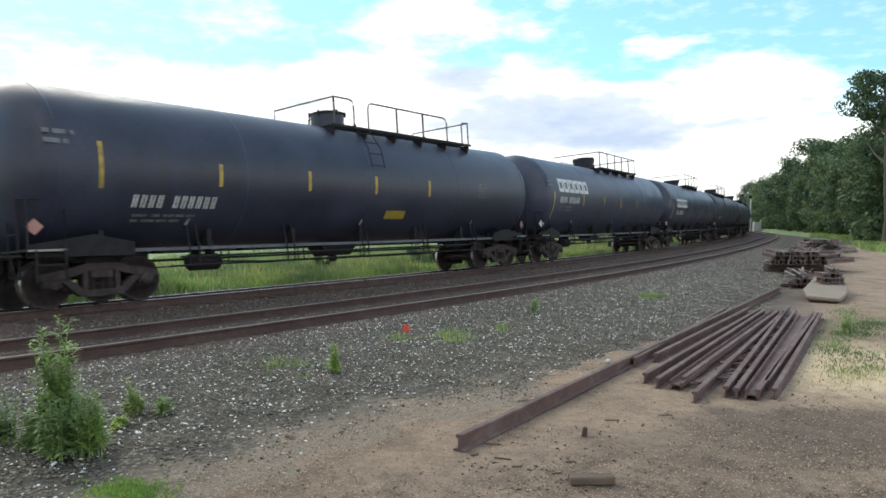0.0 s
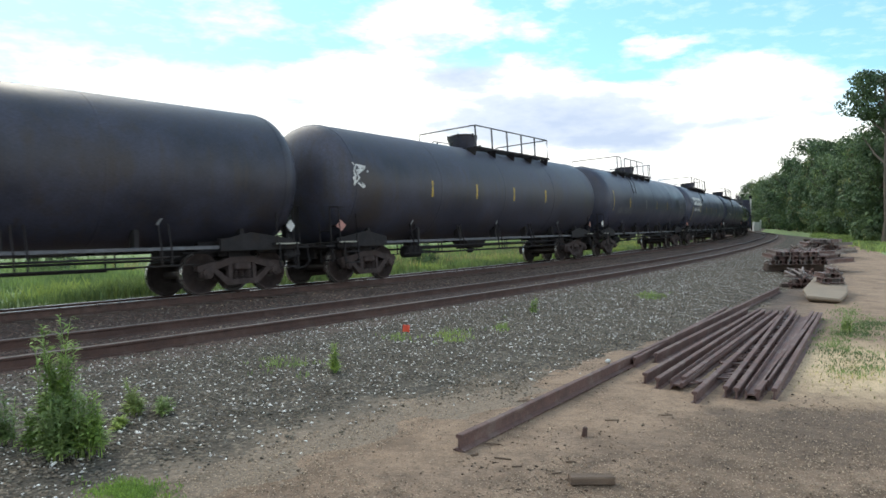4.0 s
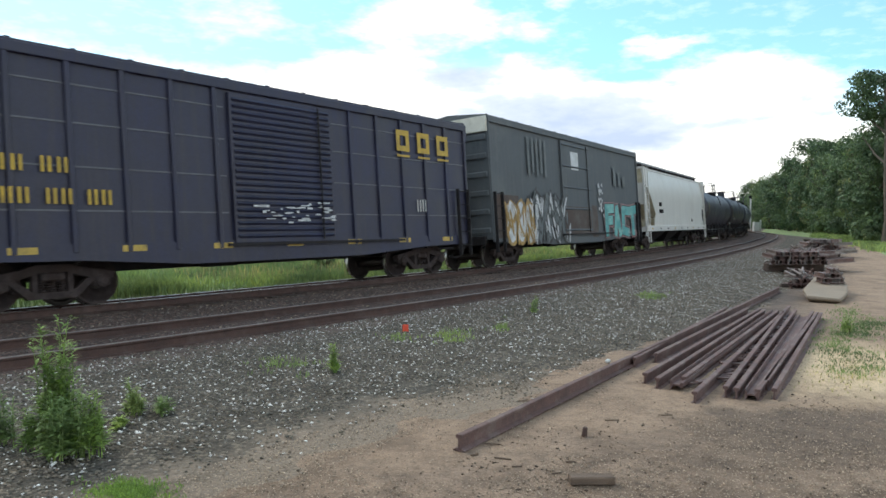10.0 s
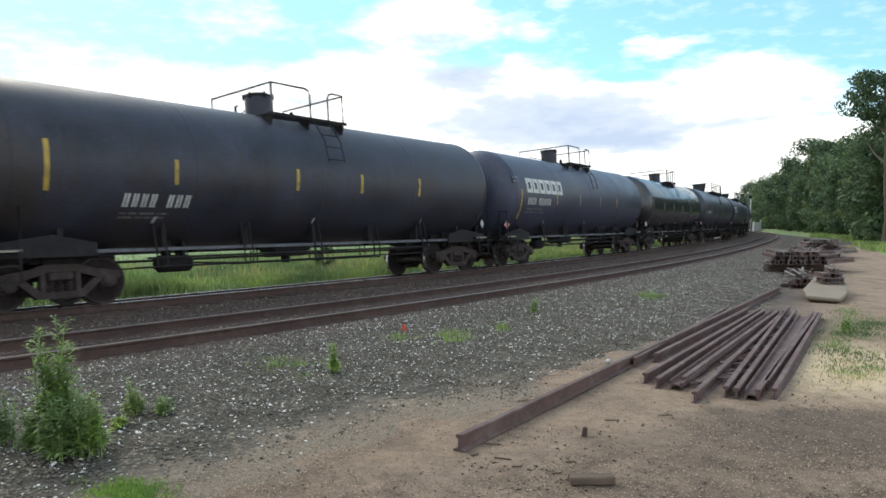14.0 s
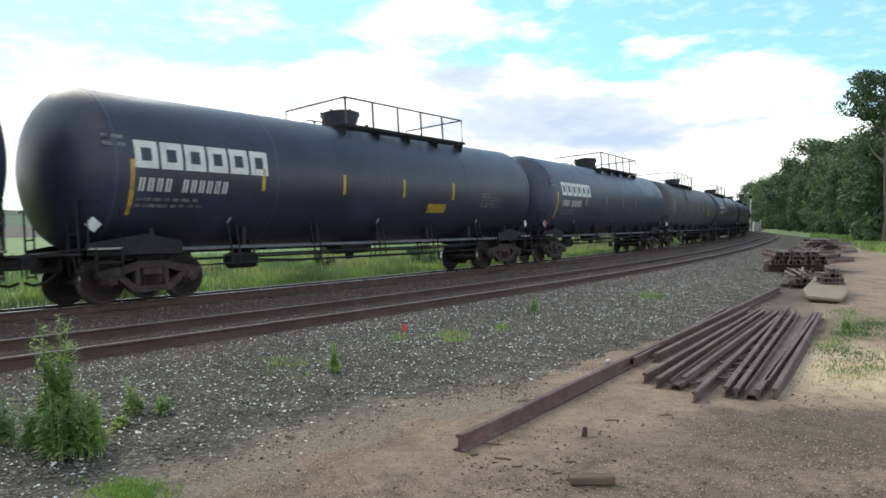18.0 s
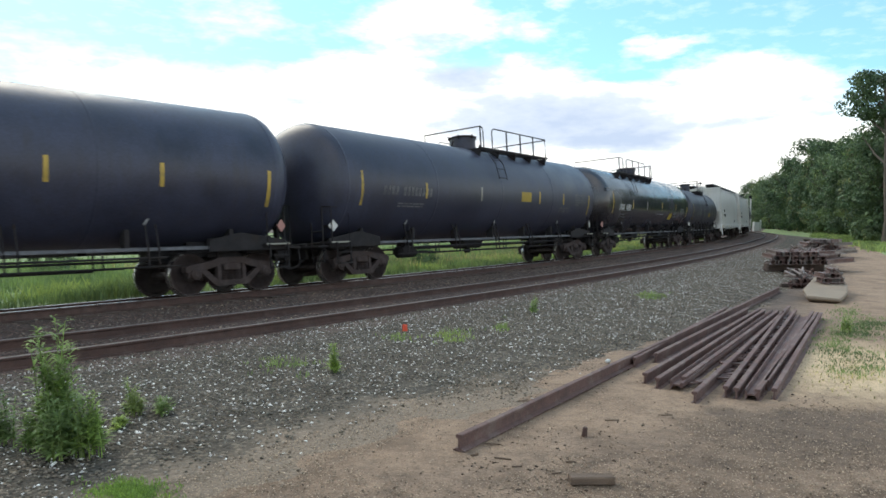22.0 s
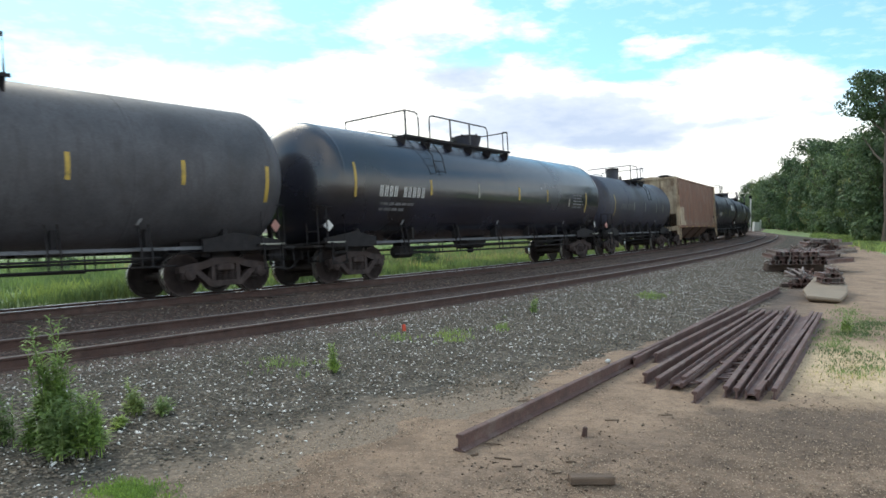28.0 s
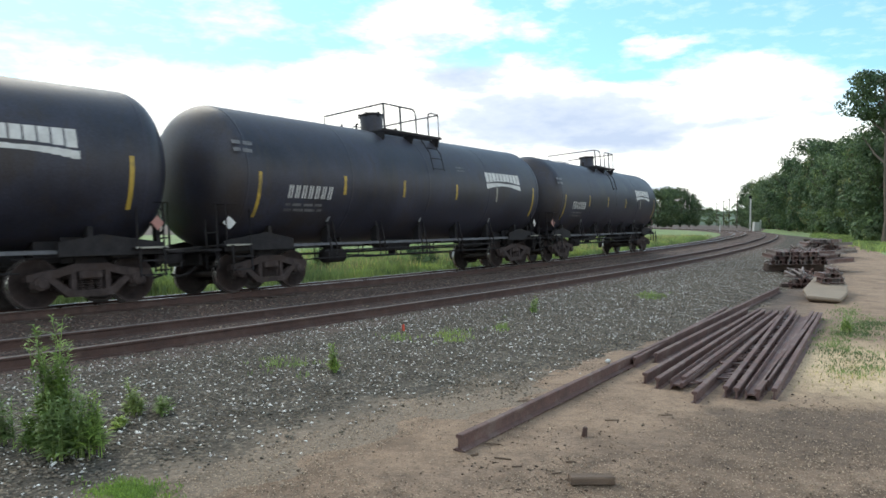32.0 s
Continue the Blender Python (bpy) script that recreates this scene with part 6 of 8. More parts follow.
def make_grass():
    g = np.random.RandomState(9)
    n = 9000
    s = -22 + 95 * g.beta(1.1, 1.7, n)
    lat = -3.4 - 22 * g.beta(0.9, 2.4, n)
    x, y = along(s, lat)
    blades("meadow_grass", np.stack([x, y], 1), 0.0, np.clip(0.35 + 0.25 * np.sin(x * 0.7) * np.sin(y * 0.5), 0.2, 0.8), "grass", "tall green meadow grass beside the track", 9, 0.28, 0.015, 1, 0.6)
    # rank weeds along the foot of the ballast
    c = g.uniform(-16, 70, 55)
    k = g.randint(0, 55, 2600)
    s = c[k] + g.normal(0, 0.9, 2600)
    lat = -3.7 - 2.6 * g.beta(1.0, 2.0, 2600)
    x, y = along(s, lat)
    blades("rank_weeds", np.stack([x, y], 1), -0.05, 0.30 + 0.28 * (np.sin(c[k] * 3.1) * 0.5 + 0.5), "weed_dark", "dark green rank weeds along the foot of the ballast", 9, 0.16, 0.020, 11, 0.6)
    n = 2500
    s = -5 + 90 * g.beta(1.2, 1.5, n)
    lat = -4 - 14 * g.beta(0.9, 2.0, n)
    x, y = along(s, lat)
    blades("dry_meadow_grass", np.stack([x, y], 1), 0.0, 0.5, "grass_dry", "yellowish dry grass stems in the meadow", 5, 0.3, 0.018, 2)
    # verge below the wood
    n = 5200
    k = g.uniform(0, 1, n) ** 0.7
    ex = np.interp(k, [0, 0.35, 0.6, 1], [27, 36, 48, 80])
    ey = np.interp(k, [0, 0.35, 0.6, 1], [42, 62, 90, 150])
    o = 0.5 + 9 * g.beta(1, 1.3, n)
    blades("verge_grass", np.stack([ex + o * 0.9, ey + o * 0.2 + g.uniform(-2, 2, n)], 1), 0.0, 0.45, "grass", "long green grass below the trees", 7, 0.4, 0.035, 3)
    # thin grass on the sand beside the rails
    pts, hs = [], []
    for cx, cy, rx, ry, m in ((1505, 588, 60, 12, 150), (1535, 572, 40, 8, 110), (1475, 615, 34, 12, 70), (1545, 640, 40, 18, 35), (1505, 655, 50, 14, 25), (1500, 552, 20, 10, 50)):
        for i in range(m):
            px, py = cx + g.normal() * rx * 0.6, cy + g.normal() * ry * 0.6
            pts.append(seen(px, py))
            hs.append(0.05)
    blades("sand_grass", pts, -0.01, hs, "grass", "low green grass growing through the sand", 8, 0.09, 0.006, 4, 0.9)
    pts = [seen(1510 + g.normal() * 45, 648 + g.normal() * 22) for i in range(160)]
    blades("dry_sand_grass", pts, -0.01, 0.045, "grass_dry", "thin dry grass on pale sand", 5, 0.09, 0.005, 5, 1.0)
    # low green patches on the gravel
    pts = []
    for cx, cy, rx, ry, m in ((1155, 525, 22, 6, 70), (800, 597, 34, 12, 50), (500, 650, 50, 16, 34), (700, 600, 30, 8, 25), (885, 580, 14, 8, 25)):
        pts += [seen(cx + g.normal() * rx * 0.5, cy + g.normal() * ry * 0.5) for i in range(m)]
    blades("gravel_weeds", pts, 0.0, 0.09, "weed_dark", "low green weeds among the ballast stones", 6, 0.05, 0.008, 6)
    pts = [seen(228 + g.normal() * 34, 872 + g.normal() * 12) for i in range(260)]
    blades("grass_tuft", pts, -0.01, 0.038, "weed", "flat tuft of short bright green grass", 8, 0.03, 0.005, 7, 0.8)


make_grass()


WEEDS = []


def weed_plant(px, py, h, stems, seed, label, spread=0.22, mat="weed"):
    """An upright leafy weed: stems, each with narrow leaves."""
    r = random.Random(seed)
    x, y = seen(px, py)
    t = base("weed", pose(x, y, 0.0), label, "weed", "weeds on the gravel")
    st, lf = Build(), Build()
    for i in range(stems):
        a, o = r.uniform(0, 6.28), spread * math.sqrt(r.random())
        bx, by = o * math.cos(a), o * math.sin(a)
        hh = h * r.uniform(0.45, 1.0) * (1 - 0.5 * o / max(spread, 0.01) * r.random())
        lx, ly = r.uniform(-0.12, 0.12) * hh, r.uniform(-0.12, 0.12) * hh
        p = [(bx + lx * f * f, by + ly * f * f, hh * f - 0.02) for f in (0, 0.35, 0.7, 1)]
        st.tube(p, [0.006, 0.005, 0.004, 0.002], 4)
        for j in range(int(64 * hh / h) + 16):
            f = r.uniform(0.12, 1.0)
            q = Vector((bx + lx * f * f, by + ly * f * f, hh * f))
            b_ = r.uniform(0, 6.28)
            d = Vector((math.cos(b_), math.sin(b_), r.uniform(0.2, 0.9))).normalized()
            w = d.cross(Vector((0, 0, 1))).normalized()
            ln = r.uniform(0.07, 0.17) * (1.2 - 0.65 * f) * (0.6 + 0.5 * h)
            lf.add([q, q + d * ln * 0.5 + w * ln * 0.11, q + d * ln + Vector((0, 0, -ln * 0.25)), q + d * ln * 0.5 - w * ln * 0.11], [(0, 1, 2, 3)])
    tagged(part("stalk", st, mat, t), kind="stuff")
    tagged(put("foliage", lf.mesh("foliage", mat, False, False), t), kind="stuff")
    WEEDS.append((t, x, y, seed))
    return t


weed_plant(101, 792, 1.16, 24, 1, "tall spiry green weed growing on the gravel", 0.15)
weed_plant(118, 812, 0.74, 18, 2, "bushy green weed beside the tall one", 0.15, "weed_dark")
weed_plant(162, 806, 0.60, 14, 12, "leafy green weed beside the tall one", 0.13, "weed")
weed_plant(60, 800, 0.40, 8, 3, "green weed in the gravel", 0.10)
weed_plant(4, 790, 0.46, 9, 4, "green weed at the edge of the gravel", 0.12, "weed_dark")
weed_plant(242, 736, 0.40, 8, 5, "small green weed in the gravel", 0.10, "weed_dark")
weed_plant(290, 734, 0.32, 7, 6, "small dull green weed in the gravel", 0.10, "weed_dark")
weed_plant(205, 760, 0.16, 5, 13, "small faded weed in the gravel", 0.08)
weed_plant(592, 660, 0.45, 6, 7, "thin upright weed on the gravel shoulder", 0.07)
weed_plant(945, 556, 0.50, 5, 8, "thin dark weed stalk by the track", 0.06)
weed_plant(1498, 590, 0.42, 6, 9, "thin green weed on the sand", 0.08)


def shrub(x, y, rx, h, seed, label, group="shrubs in the meadow", size=0.055, mat="leaf_b"):
    t = base("shrub", pose(x, y, 0), label, "shrub", group)
    b = Build()
    for i in range(5):
        a = i * 1.26
        b.tube([(0, 0, -0.02), (rx * 0.35 * math.cos(a), rx * 0.35 * math.sin(a), h * 0.45), (rx * 0.6 * math.cos(a), rx * 0.6 * math.sin(a), h * 0.8)], [0.02, 0.014, 0.006], 5)
    part("branches", b, "bark", t)
    put("leaves", crown_mesh(seed, mat, rx, h * 0.48, 16, 70, size), t, pose(0, 0, h * 0.55))
    return t


def tree_leaves(n, c, g, size, flat=0.75):
    d = g.normal(size=(n, 3))
    d /= np.linalg.norm(d, axis=1)[:, None]
    rad = g.uniform(0.35, 1.0, n) ** 0.5
    p = c[:, :3] + d * (c[:, 3] * rad)[:, None] * (1, 1, flat)
    nrm = d + g.normal(size=(n, 3)) * 0.6 + (0, 0, 0.35)
    nrm /= np.linalg.norm(nrm, axis=1)[:, None]
    u = np.cross(nrm, g.normal(size=(n, 3)))
    u /= np.linalg.norm(u, axis=1)[:, None]
    v = np.cross(nrm, u)
    s = (g.uniform(0.6, 1.3, n) * size)[:, None]
    return np.stack([p - u * s, p + v * s * 0.6, p + u * s, p - v * s * 0.6], 1).reshape(-1, 3)


def crown_mesh(seed, mat, rx, rz, clumps, leaves, size):
    """Leaves in uneven clumps about a crown; each leaf is a small quad."""
    r = random.Random(seed)
    cs = []
    for i in range(clumps):
        u, a = r.uniform(-1, 1), r.uniform(0, 2 * math.pi)
        k = r.uniform(0.45, 1.0)
        w = (1 - abs(u) ** 2.4) ** 0.5 * rx * k
        cs.append((w * math.cos(a), w * math.sin(a), rz * u * r.uniform(0.85, 1.02), r.uniform(0.22, 0.40) * rx))
    g = np.random.RandomState(seed)
    n = clumps * leaves
    c = np.array(cs)[np.repeat(np.arange(clumps), leaves)]
    q = tree_leaves(n, c, g, size)
    me = bpy.data.meshes.new("crown")
    me.from_pydata(q.tolist(), [], [(4 * i, 4 * i + 1, 4 * i + 2, 4 * i + 3) for i in range(n)])
    me.materials.append(M[mat])
    return me




shrub(-0.9, 31.5, 0.75, 0.85, 70, "low dark green shrub in the meadow")
shrub(-4.6, 27.5, 0.45, 0.95, 71, "slim green shrub in the meadow")
shrub(-14.5, 26.0, 0.8, 0.8, 72, "low green shrub in the meadow")
for i in range(22):
    f = i / 21
    shrub(31.5 + 44 * f ** 1.2 + 1.4 * math.sin(i * 2.3), 44.0 + 100 * f ** 1.3 + 1.5 * math.sin(i * 1.7), 1.3 + 0.5 * math.sin(i * 3.1), 1.7 + 0.7 * math.sin(i * 1.9), 80 + i, "leafy green bush at the foot of the trees", "bushes below the wood", 0.10, ("leaf_b", "leaf_c", "leaf_a")[i % 3])
shrub(12.0, 52.0, 0.9, 0.8, 73, "low green shrub in the meadow")


# ---- loose rails, scrap and small things ----
def loose_rail(a, b, scale=0.86, roll=0.0, z=0.0, name="loose_rail", label="rusty brown loose rail lying on the sand", group="stacked rails", mat="loose_rail"):
    ax, ay = a
    bx, by = b
    ln = math.hypot(bx - ax, by - ay)
    prof = [(p * scale, q * scale) for p, q in RAIL]
    body = Build().prism(prof, 0, ln, plane="yz")
    ob = put(name, body.mesh(name, mat), None, Matrix.Translation((ax, ay, z)) @ pose(0, 0, 0, 0, 0, math.degrees(math.atan2(by - ay, bx - ax))) @ pose(0, 0, 0, roll))
    return tagged(ob, label, "rail", group)


def make_rails():
    loose_rail(seen(812, 797), seen(1379, 516), 0.84, 0, -0.01, label="long rusty rail lying alone towards the tracks")
    rows = (((1160, 640), (1323, 555)), ((1122, 648), (1285, 553)), ((1141, 677), (1345, 555)), ((1163, 686), (1353, 557)), ((1186, 688), (1366, 557)), ((1209, 684), (1376, 559)), ((1229, 712), (1397, 550)),
            ((1284, 702), (1388, 560)), ((1303, 705), (1408, 557)), ((1318, 706), (1414, 566)), ((1341, 708), (1438, 560)), ((1370, 706), (1453, 563)), ((1356, 690), (1446, 562)))
    for i, (a, b) in enumerate(rows):
        loose_rail(seen(*a), seen(*b), 0.84, 90 if i in (4, 9) else 0, 0.05 if i in (4, 9) else -0.03, label="rusty brown rail in a fanned-out row")


make_rails()


FLAG = []


def make_heaps():
    r = random.Random(12)
    # timbers that carry the stacks
    def bar(x, y, z, ln, w, h, rz, ry, mat, name, label, group):
        b = Build().box((-ln / 2, -w / 2, 0), (ln / 2, w / 2, h), min(w, h) * 0.12)
        return tagged(put(name, b.mesh(name, mat), None, Matrix.Translation((x, y, z)) @ pose(0, 0, 0, 0, ry, rz)), label, "timber" if "timber" in name else "steel bar", group)

    def heap(px0, px1, py, depth_more, tiers, per, rail_len, group, block=0.22):
        x0, y0 = seen(px0, py)
        x1, y1 = seen(px1, py)
        ang = math.degrees(math.atan2(y1 - y0, x1 - x0))
        for k in (0.5, 0.9):
            bar((x0 + x1) / 2 - 0.2 + k * depth_more * 0.5, (y0 + y1) / 2 + k * depth_more, -0.01, math.hypot(x1 - x0, y1 - y0) * 1.02, block, block, ang, 0, "tie", "support_timber", "dark timber under the stacked rails", group)
        z = block - 0.01
        for t in range(tiers):
            n = per - t * 2
            for i in range(n):
                f = (i + 0.5 + r.uniform(-0.15, 0.15)) / n
                xx, yy = x0 + (x1 - x0) * (0.06 * t + f * (1 - 0.12 * t)), y0 + (y1 - y0) * f
                a = 58 + r.uniform(-24, 20)
                ln = rail_len * r.uniform(0.75, 1.15)
                dx, dy = math.cos(radians(a)) * ln, math.sin(radians(a)) * ln
                ob = loose_rail((xx - dx * 0.1, yy - dy * 0.1), (xx + dx, yy + dy), 0.92, r.choice((0, 0, 0, 180, 90)) if t == tiers - 1 else 0, z + r.uniform(0, 0.02), label="short rusty rail piece in a stack", group=group, mat="scrap" if r.random() < 0.45 else "loose_rail")
            z += 0.158
    heap(1362, 1466, 485, 2.6, 3, 24, 2.9, "stacked rail pieces", 0.36)
    heap(1412, 1494, 457, 2.4, 5, 20, 2.4, "stacked rail pieces farther off")
    heap(1394, 1442, 509, 0.5, 1, 12, 0.75, "small stack of scrap", 0.10)

    def toss(n, px0, px1, py0, py1, z0, z1, lo, hi):
        for i in range(n):
            x, y = seen(r.uniform(px0, px1), r.uniform(py0, py1))
            bar(x, y, r.uniform(z0, z1), r.uniform(lo, hi), 0.06, 0.05, r.uniform(20, 130), r.uniform(-28, 28), "scrap" if i % 3 else "loose_rail", "scrap_bar", "bent rusty steel bar on a scrap pile", "scrap bars")

    # loose scrap bars thrown on top
    toss(30, 1394, 1444, 500, 509, 0.22, 0.40, 0.35, 0.8)
    toss(34, 1400, 1448, 468, 478, 0.58, 0.72, 0.6, 1.2)
    toss(18, 1452, 1478, 450, 455, 0.66, 0.76, 0.6, 1.1)
    toss(10, 1460, 1486, 517.5, 520, 0.46, 0.54, 0.35, 0.6)
    # rails that slid off the stack's end
    for i in range(7):
        px = 1352 + 7 * i
        a_, b_ = seen(px, 484 - r.uniform(0, 4)), seen(px + 34 + r.uniform(-6, 6), 464)
        loose_rail(a_, b_, 0.9, r.choice((0, 90, 180)), 0.10 + 0.10 * (i % 3), label="rusty rail slid off the stack", group="stacked rail pieces")
    # short lengths packed side by side on the slab
    for t_ in range(3):
        for i in range(12 - 2 * t_):
            f = (i + 0.5) / 12 + 0.08 * t_
            x, y = seen(1453 + 42 * f, 521)
            a = 75 + r.uniform(-14, 14)
            dx, dy = math.cos(radians(a)) * 0.7, math.sin(radians(a)) * 0.7
            loose_rail((x, y), (x + dx, y + dy), 0.80, r.choice((0, 0, 180)), 0.30 + 0.125 * t_, label="short rusty rail length on the slab", group="short rails on the slab", mat="scrap" if i % 2 else "loose_rail")
    # plates and clips left between the fanned-out rails
    for i in range(70):
        k = r.random()
        x, y = seen(1235 + 165 * k + r.uniform(-20, 55) * (1 - 0.4 * k), 690 - 120 * k + r.uniform(-6, 10))
        b = Build().box((-0.10, -0.035, 0), (0.10, 0.035, 0.02), 0.004)
        tagged(put("tie_plate", b.mesh("tie_plate", "loose_rail"), None, Matrix.Translation((x, y, 0.012 + r.uniform(0, 0.02))) @ pose(0, 0, 0, r.uniform(-5, 5), r.uniform(-5, 5), r.uniform(-30, 60))), "rusty steel plate lying between the rails", "steel plate", "plates between the rails")
    # slab in front
    pts = [seen(*p) for p in ((1421, 526), (1428, 534), (1488, 538), (1500, 530), (1500, 521), (1478, 512), (1442, 511))]
    # its sides run in towards the ground, like a boat's
    mx, my = sum(q[0] for q in pts) / len(pts), sum(q[1] for q in pts) / len(pts)
    b, k = Build(), len(pts)
    # it leans: the farther edge is propped up
    near, deep = min(q[1] for q in pts), max(q[1] for q in pts)
    for shrink, z0, z1 in ((0.86, -0.02, -0.02), (1.0, 0.04, 0.24), (1.0, 0.12, 0.36)):
        b.v += [(mx + (x - mx) * shrink, my + (y - my) * shrink, z0 + (z1 - z0) * (y - near) / (deep - near)) for x, y in pts]
    b.f = [tuple(range(k))[::-1], tuple(2 * k + i for i in range(k))] + [(j * k + i, j * k + (i + 1) % k, (j + 1) * k + (i + 1) % k, (j + 1) * k + i) for j in (0, 1) for i in range(k)]
    b.mi = [0] * len(b.f)
    sl = tagged(put("concrete_slab", b.mesh("concrete_slab", "concrete")), "pale broken concrete slab with scrap heaped on it", "slab")
    mod = sl.modifiers.new("edge", "BEVEL")
    mod.width, mod.segments = 0.03, 2
    # board, stub and twigs on the sand
    x, y = seen(1047, 856)
    b = Build().box((-0.165, -0.05, -0.005), (0.165, 0.05, 0.055), 0.008)
    tagged(put("wood_block", b.mesh("wood_block", "timber"), None, pose(x, y, 0.006, 0, 0, 2)), "short weathered timber block lying on the dirt", "wood")
    x, y = seen(1034, 771)
    b = Build().lathe([(0, 0.0), (0, 0.026), (0.075, 0.022), (0.085, 0.015), (0.085, 0)], "z", 10)
    tagged(put("rusty_stub", b.mesh("rusty_stub", "rail", True), None, pose(x, y, -0.005, 8, 5)), "small rusty iron stub standing in the sand", "scrap")
    for px, py, ln, a in ((1083, 744, 0.14, 3), (985, 838, 0.07, 15), (870, 786, 0.16, -15), (890, 812, 0.14, -20), (1010, 818, 0.08, 0), (930, 710, 0.16, 2), (915, 826, 0.08, 8), (1180, 735, 0.12, 6), (840, 805, 0.07, 30)):
        x, y = seen(px, py)
        bar(x, y, -0.005, ln, 0.014, 0.012, a, 0, "timber", "twig_timber", "small dark splinter of wood on the sand", "splinters")
    # pale stone and orange flag
    x, y = seen(1076, 641)
    b = Build().lathe([(0, 0.0), (0.0, 0.034), (0.02, 0.042), (0.042, 0.026), (0.048, 0)], "z", 7)
    tagged(put("white_stone", b.mesh("white_stone", "cabinet", True), None, pose(x, y, -0.005, 0, 0, 20)), "single pale stone on the gravel", "stone")
    x, y = seen(712, 592)
    f = base("marker_flag", pose(x, y, 0.0), "small orange marker flag on a wire in the gravel", "flag")
    part("wire", Build().tube([(0, 0, -0.02), (0.005, 0, 0.18)], 0.003, 5), "rail", f)
    fl = Build()
    for i in range(5):
        for j in range(4):
            fl.v.append((0.005 + 0.030 * i, 0.014 * math.sin(i * 1.1 + j * 0.5), 0.04 + 0.040 * j + 0.006 * math.sin(i)))
    fl.f = [(i * 4 + j, i * 4 + j + 1, i * 4 + j + 5, i * 4 + j + 4) for i in range(4) for j in range(3)]
    fl.mi = [0] * len(fl.f)
    part("flag", fl, "orange", f)
    FLAG.append((f, x, y))
    # log far up the lane
    x, y = seen(1443, 428)
    b = Build().lathe([(-1.1, 0.0), (-1.1, 0.16), (1.1, 0.19), (1.1, 0.0)], "x", 12)
    tagged(put("log", b.mesh("log", "bark", True), None, pose(x, y, 0.15, 0, 0, -12)), "dark log lying beside the sandy lane", "log")


make_heaps()


def make_signals():
    # mast, cabinets and posts beside the line at the far bend
    d = 168.0
    x = (1327 - 784) / 1243 * d
    t = base("signal_mast", pose(x, d, 0), "slim pale signal mast by the line", "signal")
    part("mast", Build().tube([(0, 0, -0.1), (0, 0, 8.2)], 0.13, 8), "cabinet", t)
    part("mast_arm", Build().box((-0.3, -0.15, 7.7), (0.3, 0.15, 8.4), 0.03), "steel_dark", t)
    part("mast_ladder", Build().box((0.16, -0.2, 0.3), (0.2, 0.2, 7.5)), "cabinet", t)
    x = (1335 - 784) / 1243 * d
    c = base("relay_cabinet", pose(x + 0.4, d, 0), "pale grey relay cabinet by the signal mast", "cabinet")
    part("cabinet_body", Build().box((-0.65, -0.5, -0.05), (0.65, 0.5, 2.0), 0.03), "cabinet", c)
    part("cabinet_roof", Build().box((-0.72, -0.57, 2.0), (0.72, 0.57, 2.08), 0.02), "cabinet", c)
    part("cabinet_door", Build().box((-0.55, -0.53, 0.1), (0.55, -0.5, 1.9), 0.01), "cabinet", c)
    x = (1346 - 784) / 1243 * d
    p = base("post", pose(x, d, 0), "short grey post by the line", "post")
    part("post_shaft", Build().box((-0.15, -0.1, -0.05), (0.15, 0.1, 2.6), 0.02), "cabinet", p)
    for px, dd, h in ((1304, 260, 12.0), (1290, 300, 12.5), (1280, 340, 13), (1268, 380, 13)):
        q = base("utility_pole", pose((px - 784) / 1243 * dd, dd, 0), "thin wooden utility pole beyond the meadow", "pole", "utility poles")
        part("pole", Build().tube([(0, 0, -0.1), (0, 0, h)], [0.2, 0.14], 8), "bark", q)
        part("crossarm", Build().box((-1.2, -0.06, h - 0.9), (1.2, 0.06, h - 0.75), 0.0), "bark", q)
    x, y = (1274 - 784) / 1243 * 140, 140
    q = base("post", pose(x, y, 0), "short pale post in the meadow", "post")
    part("post_shaft", Build().tube([(0, 0, -0.1), (0, 0, 2.2)], 0.07, 6), "cabinet", q)


make_signals()


def make_hills():
    """Low wooded hills that close the view."""
    m = material("distant_woodland", (0.085, 0.125, 0.075), 0.95, vary=0.35, scale=0.02, fine=0.12, bump=0.0)
    for name, d, h, seed, lab in (("hill_backdrop", 1500, 62, 1, "hazy wooded hills far beyond the meadow"), ("woodland_backdrop", 620, 13, 2, "low distant woodland along the valley")):
        b = Build()
        n = 220
        for i in range(n + 1):
            a = -1.25 + 2.5 * i / n
            z = h * (0.55 + 0.45 * noise.noise(Vector((a * 3.0, seed, 0)))) + h * 0.12 * noise.noise(Vector((a * 28, seed, 3))) + h * 0.07 * noise.noise(Vector((a * 90, seed, 5)))
            b.v += [(math.sin(a) * d, math.cos(a) * d, -1.0), (math.sin(a) * (d + 60), math.cos(a) * (d + 60), z * 0.8), (math.sin(a) * (d + 140), math.cos(a) * (d + 140), z), (math.sin(a) * (d + 300), math.cos(a) * (d + 300), z * 0.5)]
        b.f = [(4 * i + j, 4 * i + 4 + j, 4 * i + 5 + j, 4 * i + 1 + j) for i in range(n) for j in range(3)]
        b.mi = [0] * len(b.f)
        tagged(put(name, b.mesh(name, m, True)), lab, "hills", kind="structure")


make_hills()


